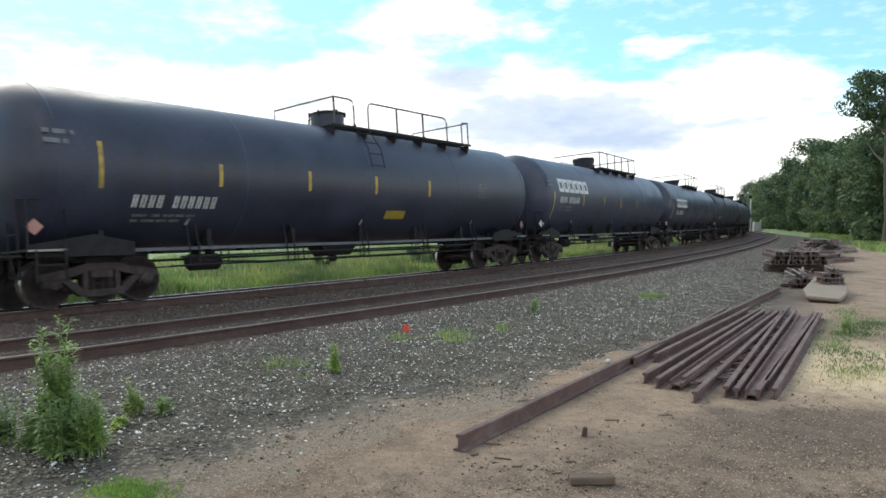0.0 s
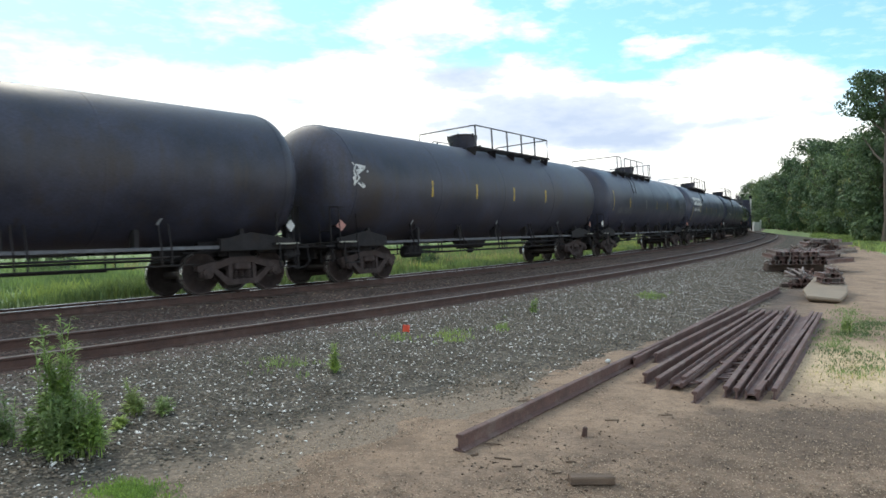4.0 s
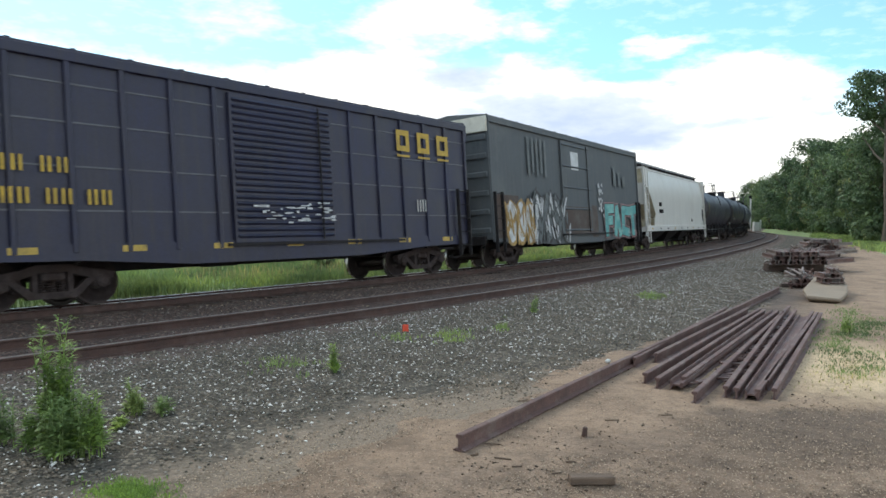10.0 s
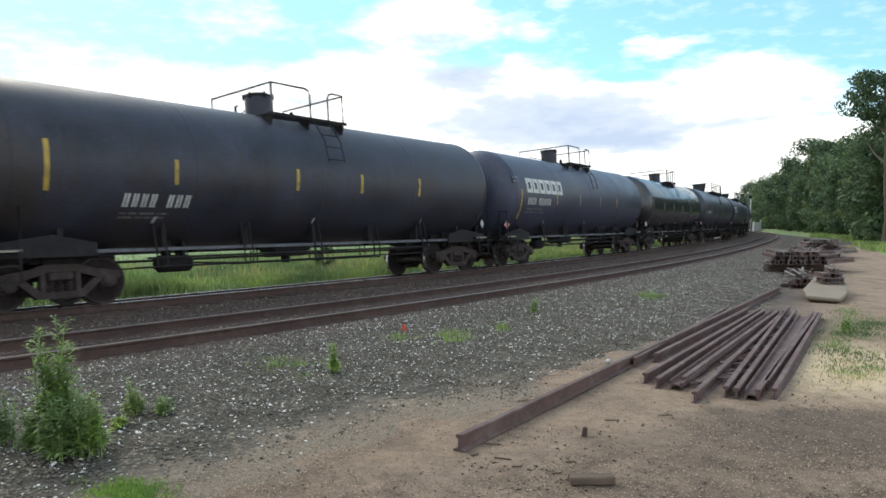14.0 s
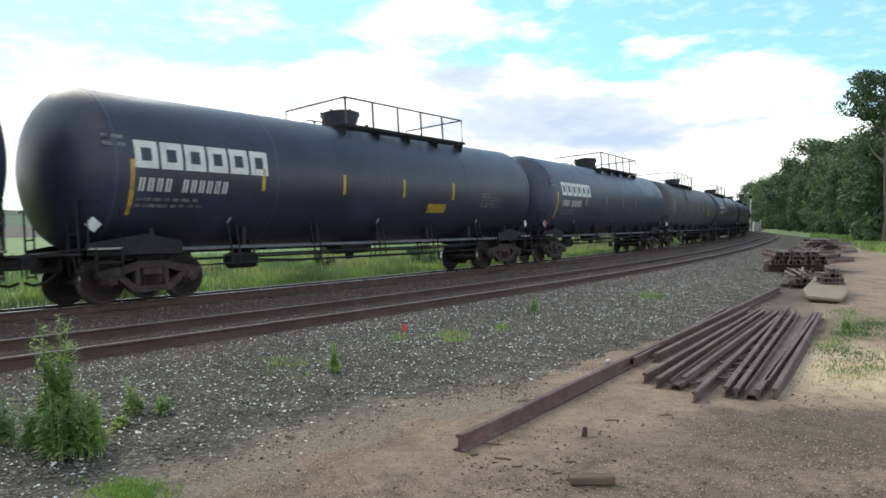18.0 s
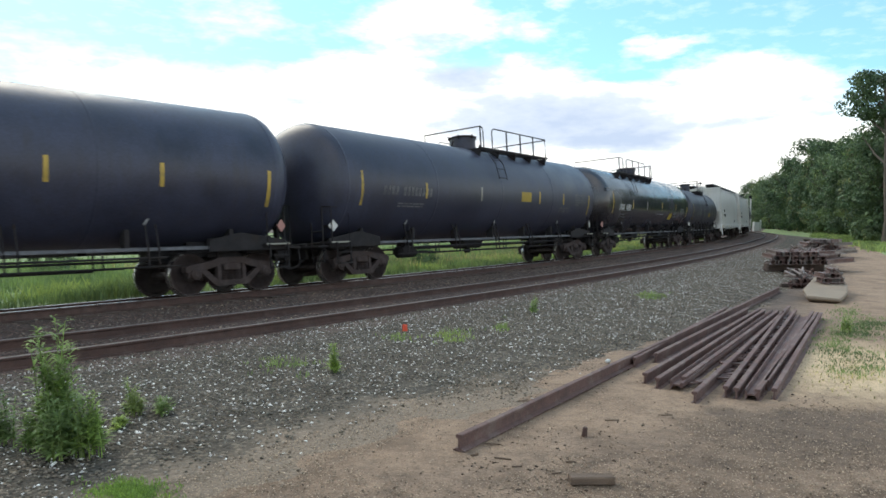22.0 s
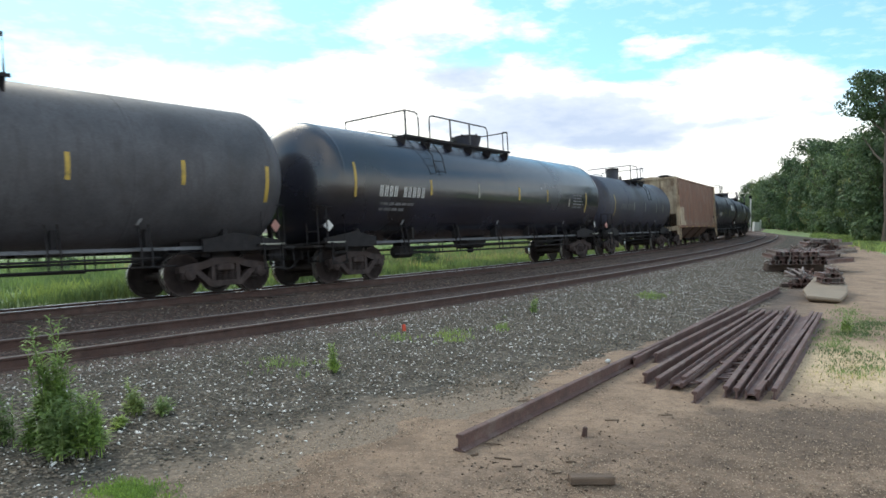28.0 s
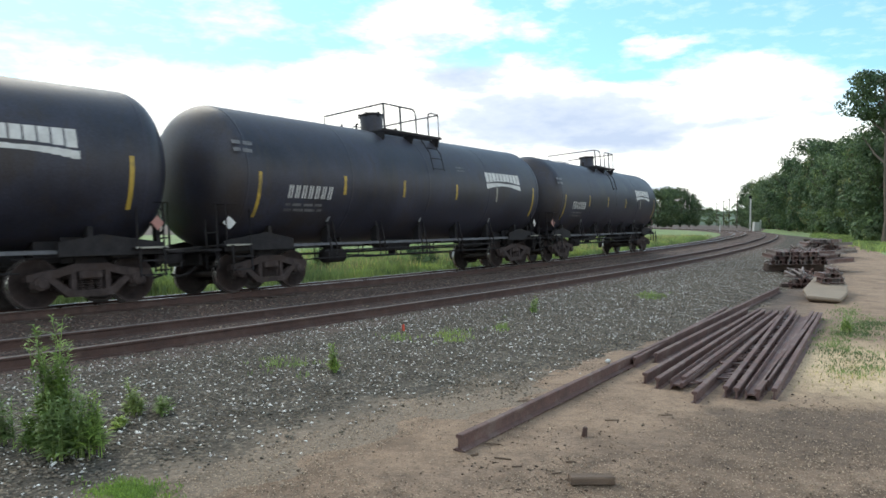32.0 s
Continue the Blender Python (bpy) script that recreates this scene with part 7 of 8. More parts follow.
# ---- graffiti and lettering on the boxcars ----
def paint_blue_box(car, H, W):
    y = W + 0.007
    # three yellow block letters' shapes high up, rows of smaller yellow bars for the marks
    b = Build()
    for i in range(3):
        x = -H + 3.35 - i * 0.92
        for p0, p1, q0, q1 in LOGO_BARS[(3, 2, 5)[i]]:
            b.add([(x - 0.55 * p, y + 0.03, 3.56 + 0.60 * q) for p, q in ((p0, q0), (p1, q0), (p1, q1), (p0, q1))], [(0, 1, 2, 3)])
        b.add([(x - 0.55 * p, y + 0.03, 3.40 + 0.06 * q) for p, q in ((0, 0), (1, 0), (1, 1), (0, 1))], [(0, 1, 2, 3)])
    part("yellow_emblem", b, "gold_paint", car, "yellow block-shaped emblem")
    b = Build()
    for row, (z, h, xs) in enumerate(((2.46, 0.28, (H - 0.70, H - 0.98, H - 1.45, H - 1.73)), (1.90, 0.28, (H - 0.80, H - 1.06, H - 1.52, H - 1.78, H - 2.24, H - 2.50)))):
        for x in xs:
            b.box((x - 0.28, y + 0.03, z - 0.04), (x - 0.22, y + 0.034, z + h - 0.04))
            b.box((x - 0.16, y + 0.03, z - 0.04), (x - 0.10, y + 0.034, z + h - 0.04))
    tagged(part("number_marking", b, "gold_paint", car), kind="stuff")
    rnd = random.Random(8)
    for i in range(7):
        x = H - 1.2 - i * (2 * H - 2.4) / 6
        part("sill_reflector", Build().box((x - 0.24, W + 0.021, 0.98), (x + 0.24, W + 0.026, 1.10)), "yellow", car)
    b = Build()
    for i in range(40):
        x, z = rnd.uniform(-1.3, 1.0), rnd.uniform(1.5, 2.0)
        b.box((x, W + 0.105, z), (x + rnd.uniform(0.05, 0.3), W + 0.107, z + rnd.uniform(0.02, 0.06)), m=None)
    part("painted_scrawl", b, "paint_silver", car)
    b = Build()
    for i in range(4):
        x = -H + 2.2
        b.box((x - 0.02 + 0.12 * i, y + 0.03, 1.85), (x + 0.02 + 0.12 * i, y + 0.034, 2.2))
    part("stencil_block", b, "white_paint", car)


def paint_grey_box(car, H, W):
    rnd = random.Random(21)
    y = W + 0.045

    def piece(x_front, n, w, h, z, mats, seed):
        """Tangled rounded letters' shapes: each stroke a dark outline with a pale filling."""
        r = random.Random(seed)
        b = Build()

        def oval(cx, cz, a, c, turn, y_, mi, k=10):
            pts = []
            for i in range(k):
                t_ = 2 * math.pi * i / k
                u, v = a * math.cos(t_) * r.uniform(0.9, 1.1), c * math.sin(t_) * r.uniform(0.9, 1.1)
                zz = cz + u * math.sin(turn) + v * math.cos(turn)
                pts.append((cx + u * math.cos(turn) - v * math.sin(turn), y_, max(0.72, zz)))
            b.add(pts, [tuple(range(k))], mi)

        deep = 0.0
        for i in range(n):
            cx = x_front - (i + 0.5) * w
            oval(cx, z + h * 0.5, w * 0.62, h * 0.58, 0, y, 0, 14)
        for i in range(n):
            cx = x_front - (i + 0.5) * w
            oval(cx, z + h * 0.52, w * 0.47, h * 0.5, 0, y + 0.002, 1, 14)
        for i in range(n * 13):
            cx, cz = x_front - r.random() * n * w, z + h * r.uniform(0.12, 0.88)
            a, c, turn = w * r.uniform(0.04, 0.085), h * r.uniform(0.12, 0.30), r.uniform(-0.7, 0.7)
            deep += 0.0003
            oval(cx, cz, a * 1.45, c * 1.2, turn, y + 0.003 + deep, 0)
            deep += 0.0003
            oval(cx, cz, a, c, turn, y + 0.003 + deep, (2, 1, 2)[i % 3])
        tagged(put("graffiti", b.mesh("graffiti", mats), car, None, "overlapping spray-painted bubble shapes"), kind="stuff")

    piece(4.75, 4, 0.84, 1.85, 0.74, ["paint_dark", "buff", "paint_silver"], 4)
    piece(6.9, 3, 0.72, 1.5, 0.78, ["paint_orange", "paint_silver", "paint_orange"], 13)
    piece(1.35, 1, 0.7, 1.1, 2.0, ["primer", "paint_mid", "paint_silver"], 31)
    # four bold block forms in teal on a pink ground, each built of thick strokes
    forms = (((0, 0, 0, 1), (0, 1, 1, 1.04), (0, 0.52, 0.75, 0.55)), ((0, 0, 0.35, 1), (0.35, 1, 0.8, 0), (0.15, 0.4, 0.65, 0.4)),
             ((0.85, 0.95, 0.1, 0.95), (0.08, 0.95, 0.05, 0.1), (0.05, 0.08, 0.85, 0.02)), ((0.45, 0, 0.4, 1), (-0.1, 0.95, 0.95, 1.05)))
    for mat, wide, off, lab in (("paint_pink", 0.62, 0.000, "dull pink sprayed outline"), ("paint_dark", 0.50, 0.003, "dark sprayed outline"), ("paint_teal", 0.42, 0.006, "teal block-shaped graffiti")):
        b = Build()
        lift = 0.0
        for i, strokes in enumerate(forms):
            x0 = -2.90 - 1.12 * i
            for (u0, v0, u1, v1) in strokes:
                p0, p1 = Vector((x0 - 0.85 * u0, 0, 1.06 + 1.12 * v0)), Vector((x0 - 0.85 * u1, 0, 1.06 + 1.12 * v1))
                d = (p1 - p0).normalized()
                q = Vector((-d.z, 0, d.x)) * wide / 2
                p0, p1 = p0 - d * wide * 0.4, p1 + d * wide * 0.4
                lift += 0.0001
                b.add([(c.x, y + off + lift, max(0.74, c.z)) for c in (p0 - q, p0 + q, p1 + q * 1.15, p1 - q * 0.9)], [(0, 1, 2, 3)])
        tagged(put("graffiti", b.mesh("graffiti", mat), car, None, lab), kind="stuff")
    b = Build()
    for i in range(16):
        x, z = rnd.uniform(-7.0, -2.9), rnd.uniform(1.0, 2.1)
        b.box((x, y + 0.010, z), (x + rnd.uniform(0.06, 0.16), y + 0.011, z + rnd.uniform(0.02, 0.05)))
    tagged(put("graffiti", b.mesh("graffiti", "white_paint"), car, None, "small white spray highlights"), kind="stuff")
    b = Build()
    for i in range(14):
        blob(b, rnd.uniform(-7.4, -1.5), rnd.uniform(0.95, 1.75), rnd.uniform(0.12, 0.3), rnd.uniform(0.10, 0.25), W + 0.040 + 0.0002 * i, rnd, i % 2)
    tagged(put("graffiti", b.mesh("graffiti", ["primer", "paint_pink"]), car, None, "dull pink and brown sprayed blots"), kind="stuff")
    b = Build()
    for i in range(26):
        blob(b, rnd.gauss(-2.25, 0.20), rnd.uniform(1.8, 3.3), rnd.uniform(0.04, 0.10), rnd.uniform(0.05, 0.14), W + 0.05 + 0.0002 * i, rnd, 0, 8)
    tagged(put("graffiti", b.mesh("graffiti", "paint_silver"), car, None, "pale spattered spray paint"), kind="stuff")
    for i in range(5):
        x = 5.0 - i * 0.36
        b = Build().box((x - 0.17, y, 3.3 + 0.12 * (i % 2)), (x, y + 0.002, 4.72))
        put("buffed_patch", b.mesh("buffed_patch", "buff"), car, None, "pale painted-over patch")
    for i in range(3):
        x = -4.1 - i * 0.64
        b = Build().box((x - 0.36, y, 3.3), (x, y + 0.002, 4.2 - 0.2 * i))
        put("buffed_patch", b.mesh("buffed_patch", "buff"), car, None, "pale painted-over patch")
    b = Build().box((0.2, W + 0.062, 3.75), (1.0, W + 0.064, 4.5))
    put("buffed_patch", b.mesh("buffed_patch", "paint_silver"), car, None, "pale painted-over patch on the door")
    b = Build().box((-1.0, W + 0.062, 1.08), (1.9, W + 0.064, 2.2))
    put("primer_patch", b.mesh("primer_patch", "primer"), car, None, "dull brown primer patch")
    b = Build().box((-1.85, W + 0.022, 0.9), (-1.15, W + 0.024, 2.3)).box((5.9, W + 0.022, 1.0), (7.6, W + 0.024, 2.5))
    put("primer_patch", b.mesh("primer_patch", "primer"), car, None, "dull brown primer patch")


# ---- the train, from its head to its tail ----
COUPLINGS = [-548.0, -529.5, -511.1, -492.6, -473.8, -456.0, -438.1, -419.8, -400.8, -382.3, -366.5, -349.4, -331.0, -314.8, -298.3, -281.8, -265.5, -246.2, -228.4,
             -210.2, -191.6, -173.3, -155.3, -136.6, -123.3, -106.2, -88.1, -73.2, -54.4, -41.0, -24.9, -9.3, 6.3, 21.9]


def stripes(us, z0=2.30, z1=2.80, white=()):
    return [("white_stripe" if i in white else "stripe", u - 0.045, 0.09, z0, z1) for i, u in enumerate(us)]


def emblem(u=0.0, up=0.0):
    return [("block_logo", 1.9 + u, 3.2, 2.64 + up, 3.18 + up), ("number", 1.95 + u, 2.1, 2.20 + up, 2.46 + up), ("lines", 1.95 + u, 1.7, 1.84 + up, 2.08 + up), ("end_stripe", 1.42, 0.09, 1.70, 2.75), ("lines", 0.9, 0.5, 2.9, 3.2)]


EMBLEM_MARKS = emblem()
NUMBERED = [("number", 2.52, 1.95, 1.84, 2.08), ("lines", 2.6, 1.5, 1.52, 1.72), ("end_stripe", 1.85, 0.09, 2.17, 3.04), ("lines", 0.9, 0.6, 2.85, 3.2)]


def make_train():
    n = 0

    def L():
        return COUPLINGS[n + 1] - COUPLINGS[n]

    specs = []
    T = lambda **kw: specs.append(("tank", kw))
    T(style="fore", label="black tank car with yellow reflector stripes and white number bars", marks=NUMBERED + stripes((4.5, 7.05, 9.45, 11.8), 2.3, 2.78) + [("panel", 10.0, 0.85, 1.66, 1.88), ("data", 14.4, 0.5, 2.3, 2.8)])
    T(style="box", label="black tank car with white block emblem and dusty scrawls", zc=2.70, marks=emblem(0.07, 0.13) + stripes((4.6, 7.2, 9.6, 12.2), 2.25, 2.75) + [("smear", 6.0, 1.2, 1.7, 2.2)])
    T(style="small_box", label="black tank car with white block emblem and number bars", zc=2.70, marks=emblem(0.72, -0.13) + stripes((4.6, 7.2, 9.6, 12.2), 2.25, 2.75) + [("data", 15.4, 1.3, 2.3, 3.0)])
    T(style="aft", ends=(5.4, -0.9), label="dull black tank car with a row of short pale stripes", mat="rusty_black", marks=[("number", 2.3, 1.7, 1.9, 2.12), ("end_stripe", 1.75, 0.09, 1.95, 3.0)] + stripes((4.4, 8.0, 9.2, 10.4), 2.3, 2.78, white=(1, 2, 3)))
    T(style="box", label="weathered black tank car with a white scrawl on its shell", mat="rusty_black", marks=[("scrawl", 0.9, 0.8, 2.4, 3.1)] + stripes((4.5, 7.0, 9.5, 12.0), 2.3, 2.78))
    T(style="aft", zc=2.69, label="black tank car with faded number bars and reflector stripes", marks=[("faint_number", 2.4, 2.4, 2.0, 2.3), ("end_stripe", 1.6, 0.09, 2.1, 3.1)] + stripes((4.3, 7.3, 9.5, 11.9), 2.3, 2.78, white=(1,)) + [("data", 14.9, 1.2, 2.3, 2.9)])
    T(style="aft", label="black tank car with white block emblem and yellow end stripe", marks=emblem(0.10, 0.14) + stripes((4.6, 7.2, 9.6, 12.2), 2.25, 2.75) + [("data", 15.2, 1.3, 2.35, 2.95), ("white_stripe", 14.0, 0.5, 2.0, 2.3)])
    T(style="aft", label="black tank car with white number bars and yellow stripes", marks=[("number", 2.4, 1.95, 2.2, 2.44), ("lines", 2.5, 1.4, 1.85, 2.05), ("end_stripe", 1.52, 0.09, 2.24, 3.2), ("lines", 0.8, 0.7, 2.9, 3.25)] + stripes((4.9, 7.55, 9.88, 12.37), 2.32, 2.83) + [("stripe", 15.4, 0.10, 2.25, 2.65), ("lines", 15.5, 1.3, 2.0, 2.3), ("data", 16.9, 0.7, 2.2, 2.65), ("end_stripe", 17.75, 0.09, 2.0, 2.8)])
    T(style="full", mat="black_gloss", label="slimmer black tank car with a walkway along its whole top", R=1.50, zc=2.62, marks=[("number", 2.6, 1.3, 2.15, 2.45), ("lines", 2.6, 1.2, 1.85, 2.05), ("end_stripe", 1.45, 0.09, 1.9, 3.0)] + stripes((5.1, 6.7, 8.3, 10.9, 12.2, 13.4), 2.17, 2.66) + [("panel", 9.5, 0.8, 1.65, 2.02), ("lines", 9.4, 1.0, 2.35, 2.5), ("data", 12.5, 0.8, 2.15, 2.5)])
    specs.append(("box", dict(label="dark blue boxcar with corrugated door and yellow lettering shapes", mat="box_blue", end_mat="box_blue", zt=4.74, door=(-1.3, 1.7), graffiti=paint_blue_box, ribs=14, ends=4, thin=True)))
    specs.append(("box", dict(label="tall slate-grey boxcar covered with silver and teal graffiti", mat="box_grey", end_mat="box_white", zt=5.24, door=(-1.1, 1.95), graffiti=paint_grey_box, ribs=2, slats=5, ends=6)))
    specs.append(("hopper", dict(label="pale grey covered hopper car with brown product stains", front=(1.0, 2.3, 0.55), web_mat="hopper_stain", mat="hopper_white", sill_mat="hopper_white", end_mat="hopper_white", slope_mat="hopper_stain")))
    T(style="short_aft", label="sooty black tank car with faint markings", mat="rusty_black", marks=[("end_stripe", 1.5, 0.09, 2.2, 3.0), ("faint_number", 2.6, 1.6, 2.3, 2.5)] + stripes((5.0, 7.0, 9.0), 2.2, 2.7, white=(0, 1, 2)))
    T(style="short_fore", zc=2.70, label="sooty black tank car with slanted number bars", mat="rusty_black", marks=[("number", 3.1, 1.5, 1.85, 2.1), ("lines", 3.1, 1.2, 1.6, 1.75), ("end_stripe", 1.65, 0.09, 2.1, 3.0)] + stripes((4.2, 7.4, 9.6, 12.0), 2.3, 2.8))
    T(style="short_fore", label="black tank car with white block emblem and yellow stripes", marks=EMBLEM_MARKS + stripes((4.6, 7.0, 9.4, 11.6), 2.25, 2.7, white=(1, 2)))
    T(style="short_aft", label="dull grey-black tank car with short top platform", mat="black_gloss", marks=stripes((4.0, 6.5, 9.0, 11.5), 2.3, 2.7, white=(0, 1, 2, 3)))
    T(style="caged", zc=2.72, label="black tank car with white number bars on its side", marks=[("number", 2.45, 1.8, 2.25, 2.5), ("lines", 2.5, 1.5, 1.88, 2.1), ("end_stripe", 1.55, 0.09, 2.3, 3.2)] + stripes((4.64, 6.9, 9.17, 11.75, 14.3), 2.35, 2.85) + [("lines", 15.0, 1.4, 2.2, 2.5)])
    T(style="box", zc=2.70, label="black tank car with white block emblem and yellow panel", marks=emblem(-0.38, -0.05) + stripes((4.6, 7.2, 9.6, 12.0), 2.25, 2.75) + [("panel", 10.8, 0.9, 1.85, 2.1), ("data", 13.6, 1.2, 2.0, 2.5)])
    T(style="box", zc=2.70, label="black tank car with white emblem and pale stripes", marks=EMBLEM_MARKS + stripes((4.6, 7.2, 9.6, 11.7), 2.25, 2.75, white=(1, 2, 3)))
    T(style="aft", label="dusty black tank car with platform towards its front", mat="faded_black", marks=[("faint_number", 2.4, 1.9, 2.2, 2.45), ("end_stripe", 1.7, 0.09, 2.1, 3.1)] + stripes((4.5, 7.2, 9.6, 11.8), 2.3, 2.8, white=(1, 2)) + [("panel", 13.85, 0.6, 2.1, 2.5), ("stripe", 15.2, 0.12, 2.15, 2.6)])
    T(style="aft", label="black tank car with white emblem and white scrawl", marks=emblem(0.26, 0.12) + stripes((4.6, 7.3, 9.6, 12.25, 14.4), 2.25, 2.72, white=(0, 1, 2)) + [("end_stripe", 16.9, 0.09, 1.9, 2.7), ("scrawl", 5.6, 0.9, 2.1, 3.1)])
    T(style="open", ends=(None, -4.4), label="black tank car with pale number bars behind round head", marks=[("faint_number", 2.5, 2.3, 2.3, 2.55), ("lines", 3.2, 1.4, 1.95, 2.1), ("end_stripe", 1.6, 0.09, 2.0, 2.9)] + stripes((4.5, 7.6, 11.8, 13.9), 2.25, 2.70, white=(1,)) + [("panel", 10.35, 0.75, 2.3, 2.65), ("lines", 13.6, 1.0, 1.9, 2.15), ("data", 15.0, 1.1, 2.2, 2.7), ("end_stripe", 16.4, 0.09, 1.9, 2.7)])
    T(style="aft", label="glossy new black tank car reflecting the sky", mat="black_gloss", marks=[("number", 2.6, 2.0, 2.15, 2.45), ("lines", 2.7, 1.5, 1.75, 2.0), ("end_stripe", 1.6, 0.09, 2.0, 3.0), ("lines", 0.8, 0.6, 3.0, 3.2)] + stripes((4.9, 7.6, 10.8, 14.2), 2.25, 2.68, white=(1,)) + [("panel", 12.7, 0.75, 1.75, 2.1), ("lines", 13.7, 0.9, 1.78, 2.1), ("data", 15.5, 1.0, 1.9, 2.42), ("end_stripe", 17.2, 0.09, 1.9, 2.55), ("lines", 9.6, 1.8, 2.0, 2.06)])
    T(style="short_aft", ends=(None, -1.35), label="short sooty tank car with a small railed platform", mat="rusty_black", R=1.52, zc=2.57, marks=[("faint_number", 3.0, 1.6, 2.1, 2.35), ("end_stripe", 1.6, 0.09, 1.8, 2.9)] + stripes((4.6, 6.4, 9.9), 2.1, 2.6, white=(0, 1, 2)) + [("panel", 8.2, 0.75, 2.0, 2.28), ("data", 11.3, 0.75, 2.5, 3.0)])
    specs.append(("hopper", dict(label="pale grey covered hopper car with white end ladders", front=(0.4, 1.7, 0.30), pipe=True, mat="hopper_white", sill_mat="hopper_white", end_mat="hopper_white", slope_mat="hopper_white")))
    specs.append(("hopper", dict(label="pale grey covered hopper car behind its twin", front=(1.0, 2.3, 0.55), mat="hopper_white", sill_mat="hopper_white", end_mat="hopper_white", slope_mat="hopper_stain")))
    T(style="short_aft", label="faded black tank car with a tall manway", mat="faded_black", marks=[("faint_number", 2.5, 1.8, 2.2, 2.5), ("end_stripe", 1.5, 0.09, 2.2, 3.0)] + stripes((5.0, 7.2, 9.35, 11.6), 2.3, 2.8, white=(0,)) + [("end_stripe", 13.6, 0.09, 2.0, 2.8)])
    T(style="aft", label="glossy black tank car with white number bars", mat="black_gloss", marks=[("number", 2.5, 2.1, 2.25, 2.55), ("lines", 2.6, 1.6, 1.8, 2.1), ("end_stripe", 1.5, 0.09, 2.2, 3.1)] + stripes((4.9, 7.6, 10.35, 12.65), 2.35, 2.8, white=(1,)) + [("white_stripe", 14.6, 0.10, 2.2, 2.5), ("data", 15.0, 1.1, 2.1, 2.7), ("end_stripe", 16.3, 0.09, 2.0, 2.8)])
    T(style="short_fore", label="short black tank car with grey spill mark by its platform", mat="rusty_black", R=1.50, zc=2.52, marks=[("smear", 5.6, 0.8, 2.3, 3.7), ("end_stripe", 1.6, 0.09, 1.9, 2.9), ("faint_number", 2.6, 2.2, 2.2, 2.5)] + stripes((4.8, 6.9, 9.2, 10.6), 2.15, 2.6, white=(0, 1, 2, 3)) + [("data", 11.3, 0.95, 2.26, 2.9), ("faint_number", 9.7, 0.9, 2.26, 2.6)])
    specs.append(("hopper", dict(label="rust-brown covered hopper car with bare tan end", mat="hopper_brown", sill_mat="hopper_brown", end_mat="hopper_tan", slope_mat="hopper_tan", front=(1.5, 1.5, 0.2), bulge=False, zt=4.42)))
    for k in range(3):
        T(label=("black tank car with white arc-underlined emblem", "black tank car with arc-underlined emblem and yellow stripes", "last black tank car of the train, with white emblem")[k], style=("short_aft", "short_fore", "short_aft")[k], mat="rusty_black", zc=2.73, ends=(1.4, None),
          marks=[("swoosh_logo", 10.95, 2.25, 2.66, 3.22), ("number", 2.30, 1.5, 2.12, 2.42), ("lines", 2.3, 1.4, 1.76, 2.0), ("end_stripe", 1.42, 0.09, 1.68, 2.68), ("end_stripe", 14.1, 0.09, 1.8, 2.8), ("lines", 0.8, 0.6, 3.0, 3.35), ("lines", 9.3, 0.6, 3.1, 3.3)]
          + stripes((4.2, 6.6, 9.2, 11.6), 2.25, 2.72, white=(3,)))
    for kind, kw in specs:
        if kind == "tank":
            tank_car(n, L(), **kw)
        elif kind == "box":
            box_car(L(), **kw)
        else:
            hopper_car(L(), **kw)
        n += 1


make_train()


# ---- trees ----
def trunk_mesh(seed, h, r0):
    r = random.Random(seed)
    b = Build()
    pts, x, y = [], 0.0, 0.0
    for i in range(7):
        pts.append((x, y, h * i / 6))
        x += r.uniform(-0.15, 0.15)
        y += r.uniform(-0.15, 0.15)
    b.tube(pts, [r0 * (1.25 if i == 0 else 1 - 0.12 * i) for i in range(7)], 8)
    for i in range(7):
        a, z = r.uniform(0, 6.28), h * r.uniform(0.4, 0.9)
        k = h * r.uniform(0.2, 0.4)
        b.tube([(0, 0, z), (k * 0.5 * math.cos(a), k * 0.5 * math.sin(a), z + k * 0.35), (k * math.cos(a), k * math.sin(a), z + k * 0.9)], [r0 * 0.4, r0 * 0.28, r0 * 0.1], 6)
    return b.mesh("trunk", "bark", True)


KINDS = []


def make_tree_kinds():
    for i, (mat, rx, rz, cl, size) in enumerate((("leaf_a", 3.3, 5.4, 64, 0.23), ("leaf_b", 2.4, 5.4, 50, 0.21), ("leaf_a", 3.8, 5.0, 70, 0.24), ("leaf_c", 2.1, 5.6, 46, 0.20), ("leaf_b", 3.5, 5.5, 68, 0.23))):
        t = base("tree", pose(0, 0, 0), "leafy green deciduous tree at the wood's edge", "tree", "trees of the wood")
        put("trunk", trunk_mesh(i + 30, 8.0, 0.22), t)
        put("crown", crown_mesh(i + 50, mat, rx, rz, cl, 115, size * 0.70), t, pose(0, 0, 5.7))
        KINDS.append(t)
    t = base("tree", pose(0, 0, 0), "tall forked dark green tree standing forward of the wood", "tree", "trees of the wood")
    put("trunk", trunk_mesh(77, 13.5, 0.30), t)
    put("crown", crown_mesh(78, "leaf_a", 3.2, 2.3, 30, 170, 0.15), t, pose(0, 0, 12.7))
    KINDS.append(t)


make_tree_kinds()
USED = set()


def plant(kind, x, y, scale, tall=1.0, turn=0.0, label=""):
    src = KINDS[kind]
    m = Matrix.Translation((x, y, -0.05)) @ Euler((0, 0, turn)).to_matrix().to_4x4()
    if kind not in USED:
        USED.add(kind)
        t = src
        t.matrix_basis = m
    else:
        t = copy_thing(src, m)
    t.scale = (scale, scale, scale * tall)
    if label:
        t["label"] = label
    return t


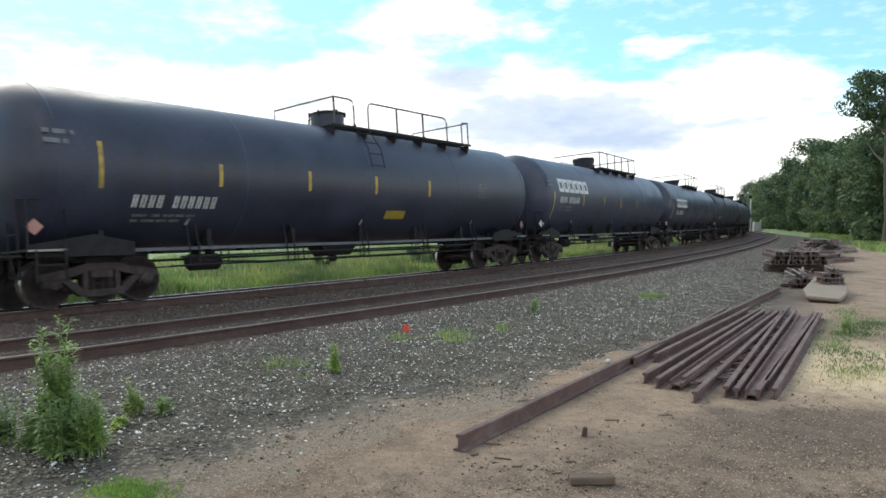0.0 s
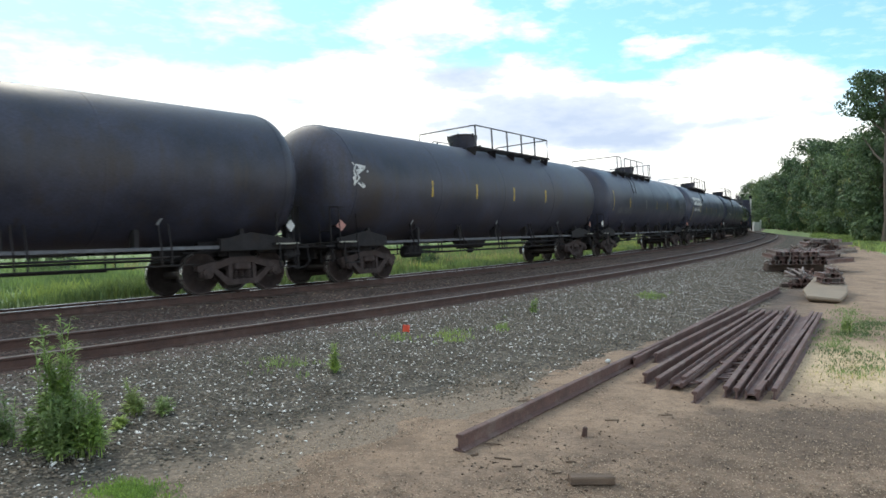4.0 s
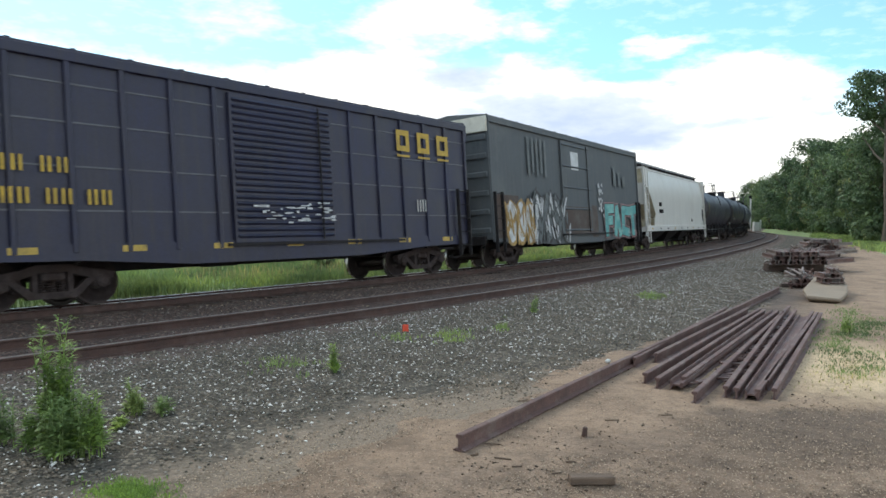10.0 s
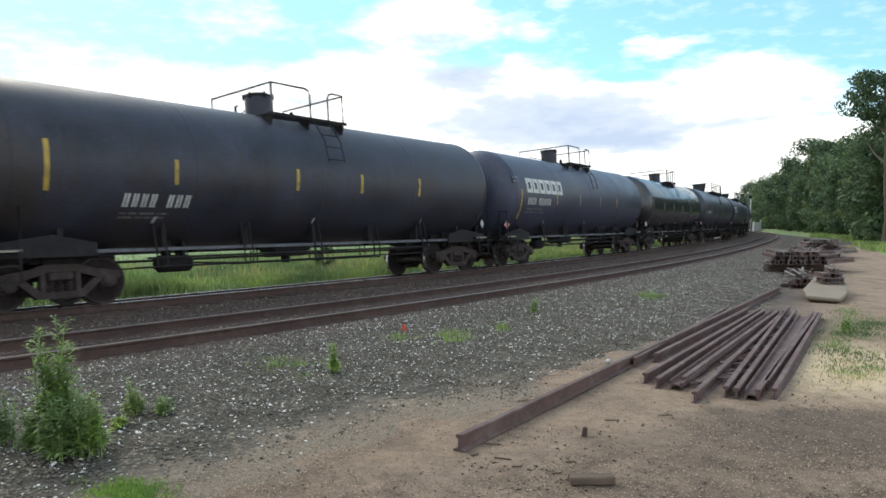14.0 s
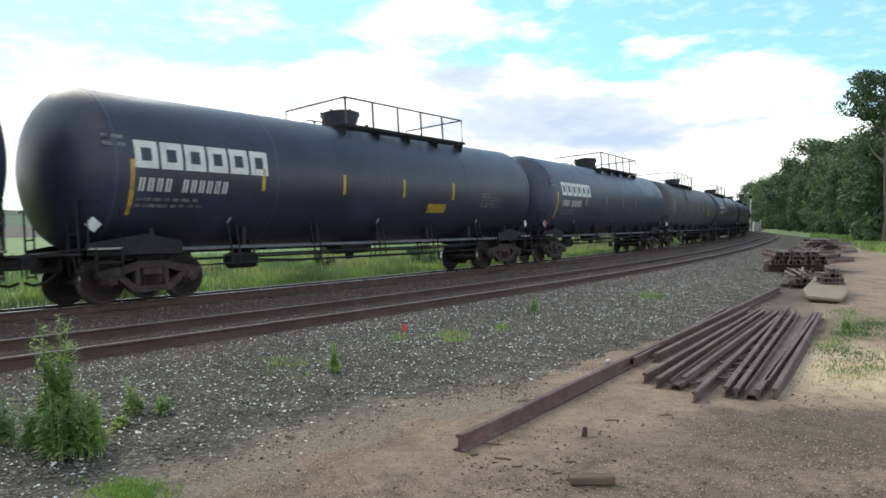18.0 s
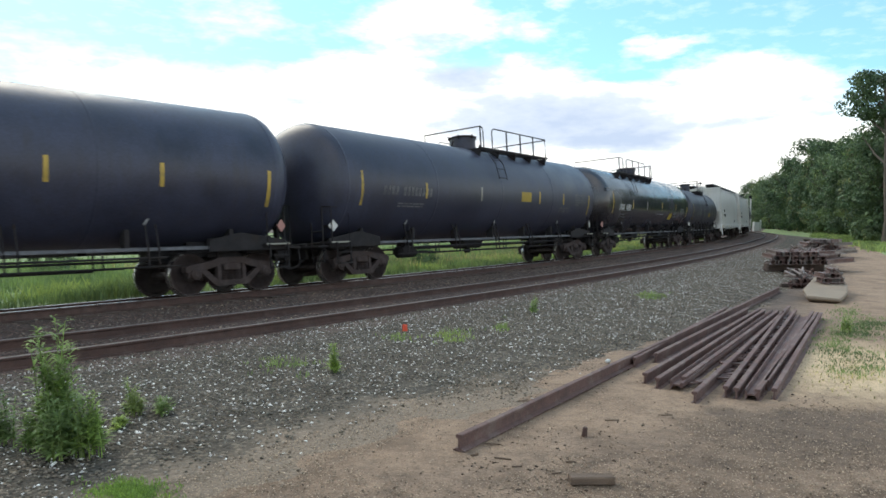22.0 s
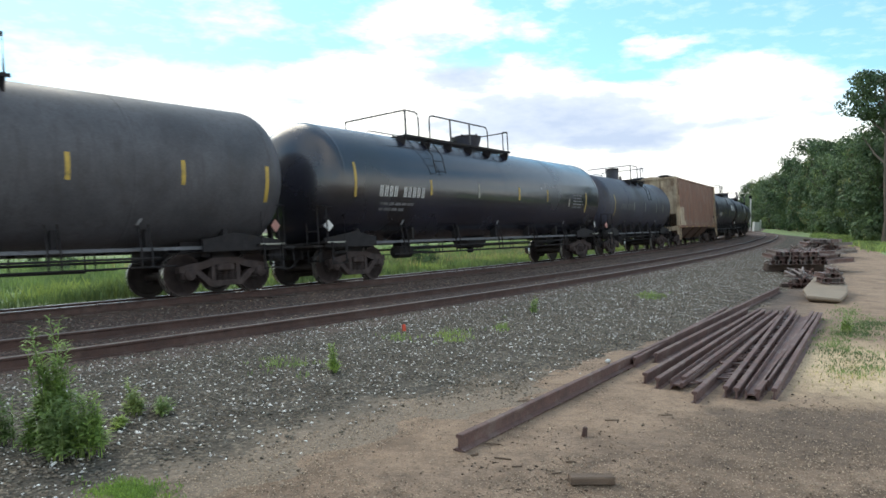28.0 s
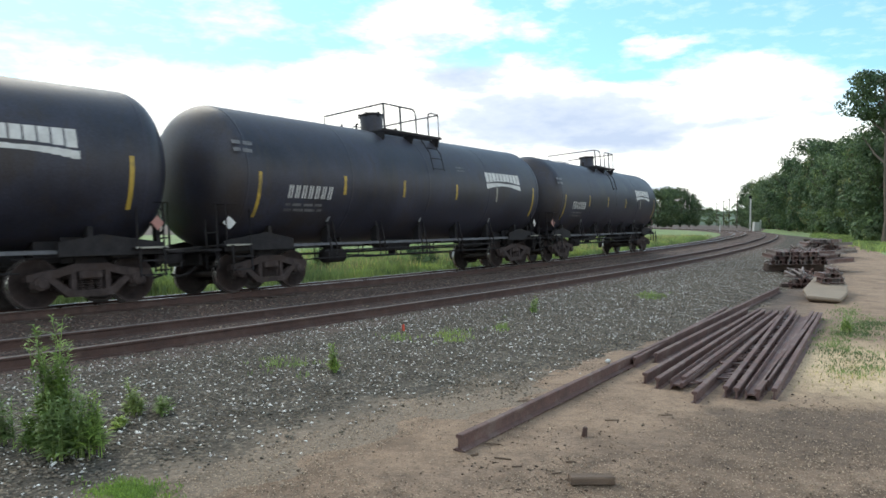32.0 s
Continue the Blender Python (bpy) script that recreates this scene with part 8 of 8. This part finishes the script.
def at(px, depth):
    """Across from the eye's axis, by share of the picture's half width, at a depth."""
    return px * depth * math.tan(radians(64.5 / 2))


def make_wood():
    r = random.Random(11)
    # the wood's edge runs from close by on the one side to far down the line; heights follow its skyline
    for i in range(64):
        f = (i / 63) ** 1.35
        y = 62 + 240 * f + r.uniform(-3, 3)
        px = 0.985 - 0.30 * (1 - (1 - f) ** 2.2) + r.uniform(-0.01, 0.01)
        x = at(px, y) + r.choice((0.5, 2.0, 3.5, 6.0))
        sky = np.interp(px, [0.69, 0.73, 0.76, 0.80, 0.84, 0.88, 0.92, 0.96, 1.0], [334, 318, 291, 272, 250, 238, 230, 222, 208])
        h = (394.8 - sky) / 1243 * y + EYE_Z
        plant(r.randrange(5), x, y, h / 11.4 * r.uniform(0.74, 1.05), r.uniform(0.92, 1.20), r.uniform(0, 6.3))
    plant(5, at(1.00, 58), 58.0, 1.0, 1.0, 0.4, "tall forked dark green tree standing forward of the wood")
    plant(2, 41.0, 59.0, 0.92, 1.0, 2.4)
    plant(4, 39.5, 63.0, 0.98, 1.05, 0.9)
    plant(0, 42.5, 66.0, 1.02, 1.05, 5.1)
    plant(4, 43.0, 56.0, 0.84, 0.95, 3.4)
    plant(0, 44.0, 52.0, 0.80, 0.95, 1.4)
    # second row, to close the wood behind
    for i in range(34):
        f = i / 33
        y = 76 + 250 * f + r.uniform(-5, 5)
        px = 1.05 - 0.34 * (1 - (1 - f) ** 2.2)
        sky = np.interp(px, [0.69, 0.73, 0.76, 0.80, 0.84, 0.88, 0.92, 0.96, 1.0], [338, 325, 300, 288, 266, 250, 244, 236, 222])
        plant(r.randrange(5), at(px, y) + 9, y, ((394.8 - sky) / 1243 * y + EYE_Z) / 11.4, 1.0, r.uniform(0, 6.3))
    # trees across the meadow, beyond the bend
    for px, d, h in ((0.50, 330, 19), (0.515, 335, 20), (0.535, 340, 20), (0.555, 345, 17), (0.57, 350, 13), (0.485, 325, 19), (0.46, 330, 19), (0.43, 330, 18), (0.40, 335, 20), (0.37, 335, 19), (0.34, 340, 18), (0.60, 420, 12), (0.62, 430, 11), (0.64, 440, 13), (0.66, 440, 15), (0.68, 440, 17)):
        plant(r.randrange(5), at(px, d), d, h / 11.0, 0.95, r.uniform(0, 6.3), "leafy green tree across the meadow")


make_wood()


# ---- motion ----
def car_pose(s_front, L, B):
    a = on_line(s_front + L / 2 - B, -0.7525)
    b = on_line(s_front + L / 2 + B, -0.7525)
    x, y = (a[0] + b[0]) / 2, (a[1] + b[1]) / 2
    h = math.atan2(b[0] - a[0], b[1] - a[1])
    return pose(x, y, FAR_RAIL_Z - CANT / 2, math.degrees(math.atan2(CANT, 1.505)), 0, math.degrees(-h) - 90)


def motions():
    for i, (car, L, B) in enumerate(TRAIN):
        car.rotation_mode = "QUATERNION"
        rows = []
        for j in range(129):
            t = SECONDS * j / 128
            rows.append((t, car_pose(COUPLINGS[i] + SPEED * (SECONDS - t), L, B)))
        walk(car, rows)
    index = {car: i for i, (car, L, B) in enumerate(TRAIN)}
    for w, car, xx in WHEELS:
        i = index[car]
        L = TRAIN[i][1]
        # turns while its car rolls past; before and after it is too far off to tell
        t0 = SECONDS - (48 - COUPLINGS[i] - L) / SPEED
        t1 = SECONDS - (-22 - COUPLINGS[i]) / SPEED
        f0, f1 = max(0, int(t0 * FPS)), min(int(SECONDS * FPS), int(t1 * FPS))
        still = [(0.0, pose(xx, 0, WHEEL_R))]
        if f1 - f0 < 2:
            continue
        rows = [] if f0 == 0 else still
        for f in range(f0, f1 + 1):
            rows.append((f / FPS, Matrix.Translation((xx, 0, WHEEL_R)) @ Matrix.Rotation((f - f0) * SPEED / FPS / WHEEL_R, 4, "Y")))
        if f1 < int(SECONDS * FPS):
            rows.append((SECONDS, rows[-1][1]))
        walk(w, rows)
    # weeds sway in the draught of the train
    for t_, x, y, seed in WEEDS:
        rows = []
        for j in range(33):
            q = j * SECONDS / 32
            rows.append((q, pose(x, y, 0.0, 1.6 * math.sin(q * 2.3 + seed), 1.5 * math.sin(q * 1.7 + seed * 2) - 0.08 * q, 0)))
        walk(t_, rows)
    # the flag turns from face-on to nearly edge-on
    for f, x, y in FLAG:
        turn = ((0, 0), (7, 5), (9, 20), (11, 60), (13, 68), (15, 70), (18, 62), (22, 55), (25, 62), (28, 70), (30, 50), (31, 40), (31.9, 50), (32, 80))
        walk(f, [(q, pose(x, y, 0.0, 0, 0, a)) for q, a in turn])


motions()
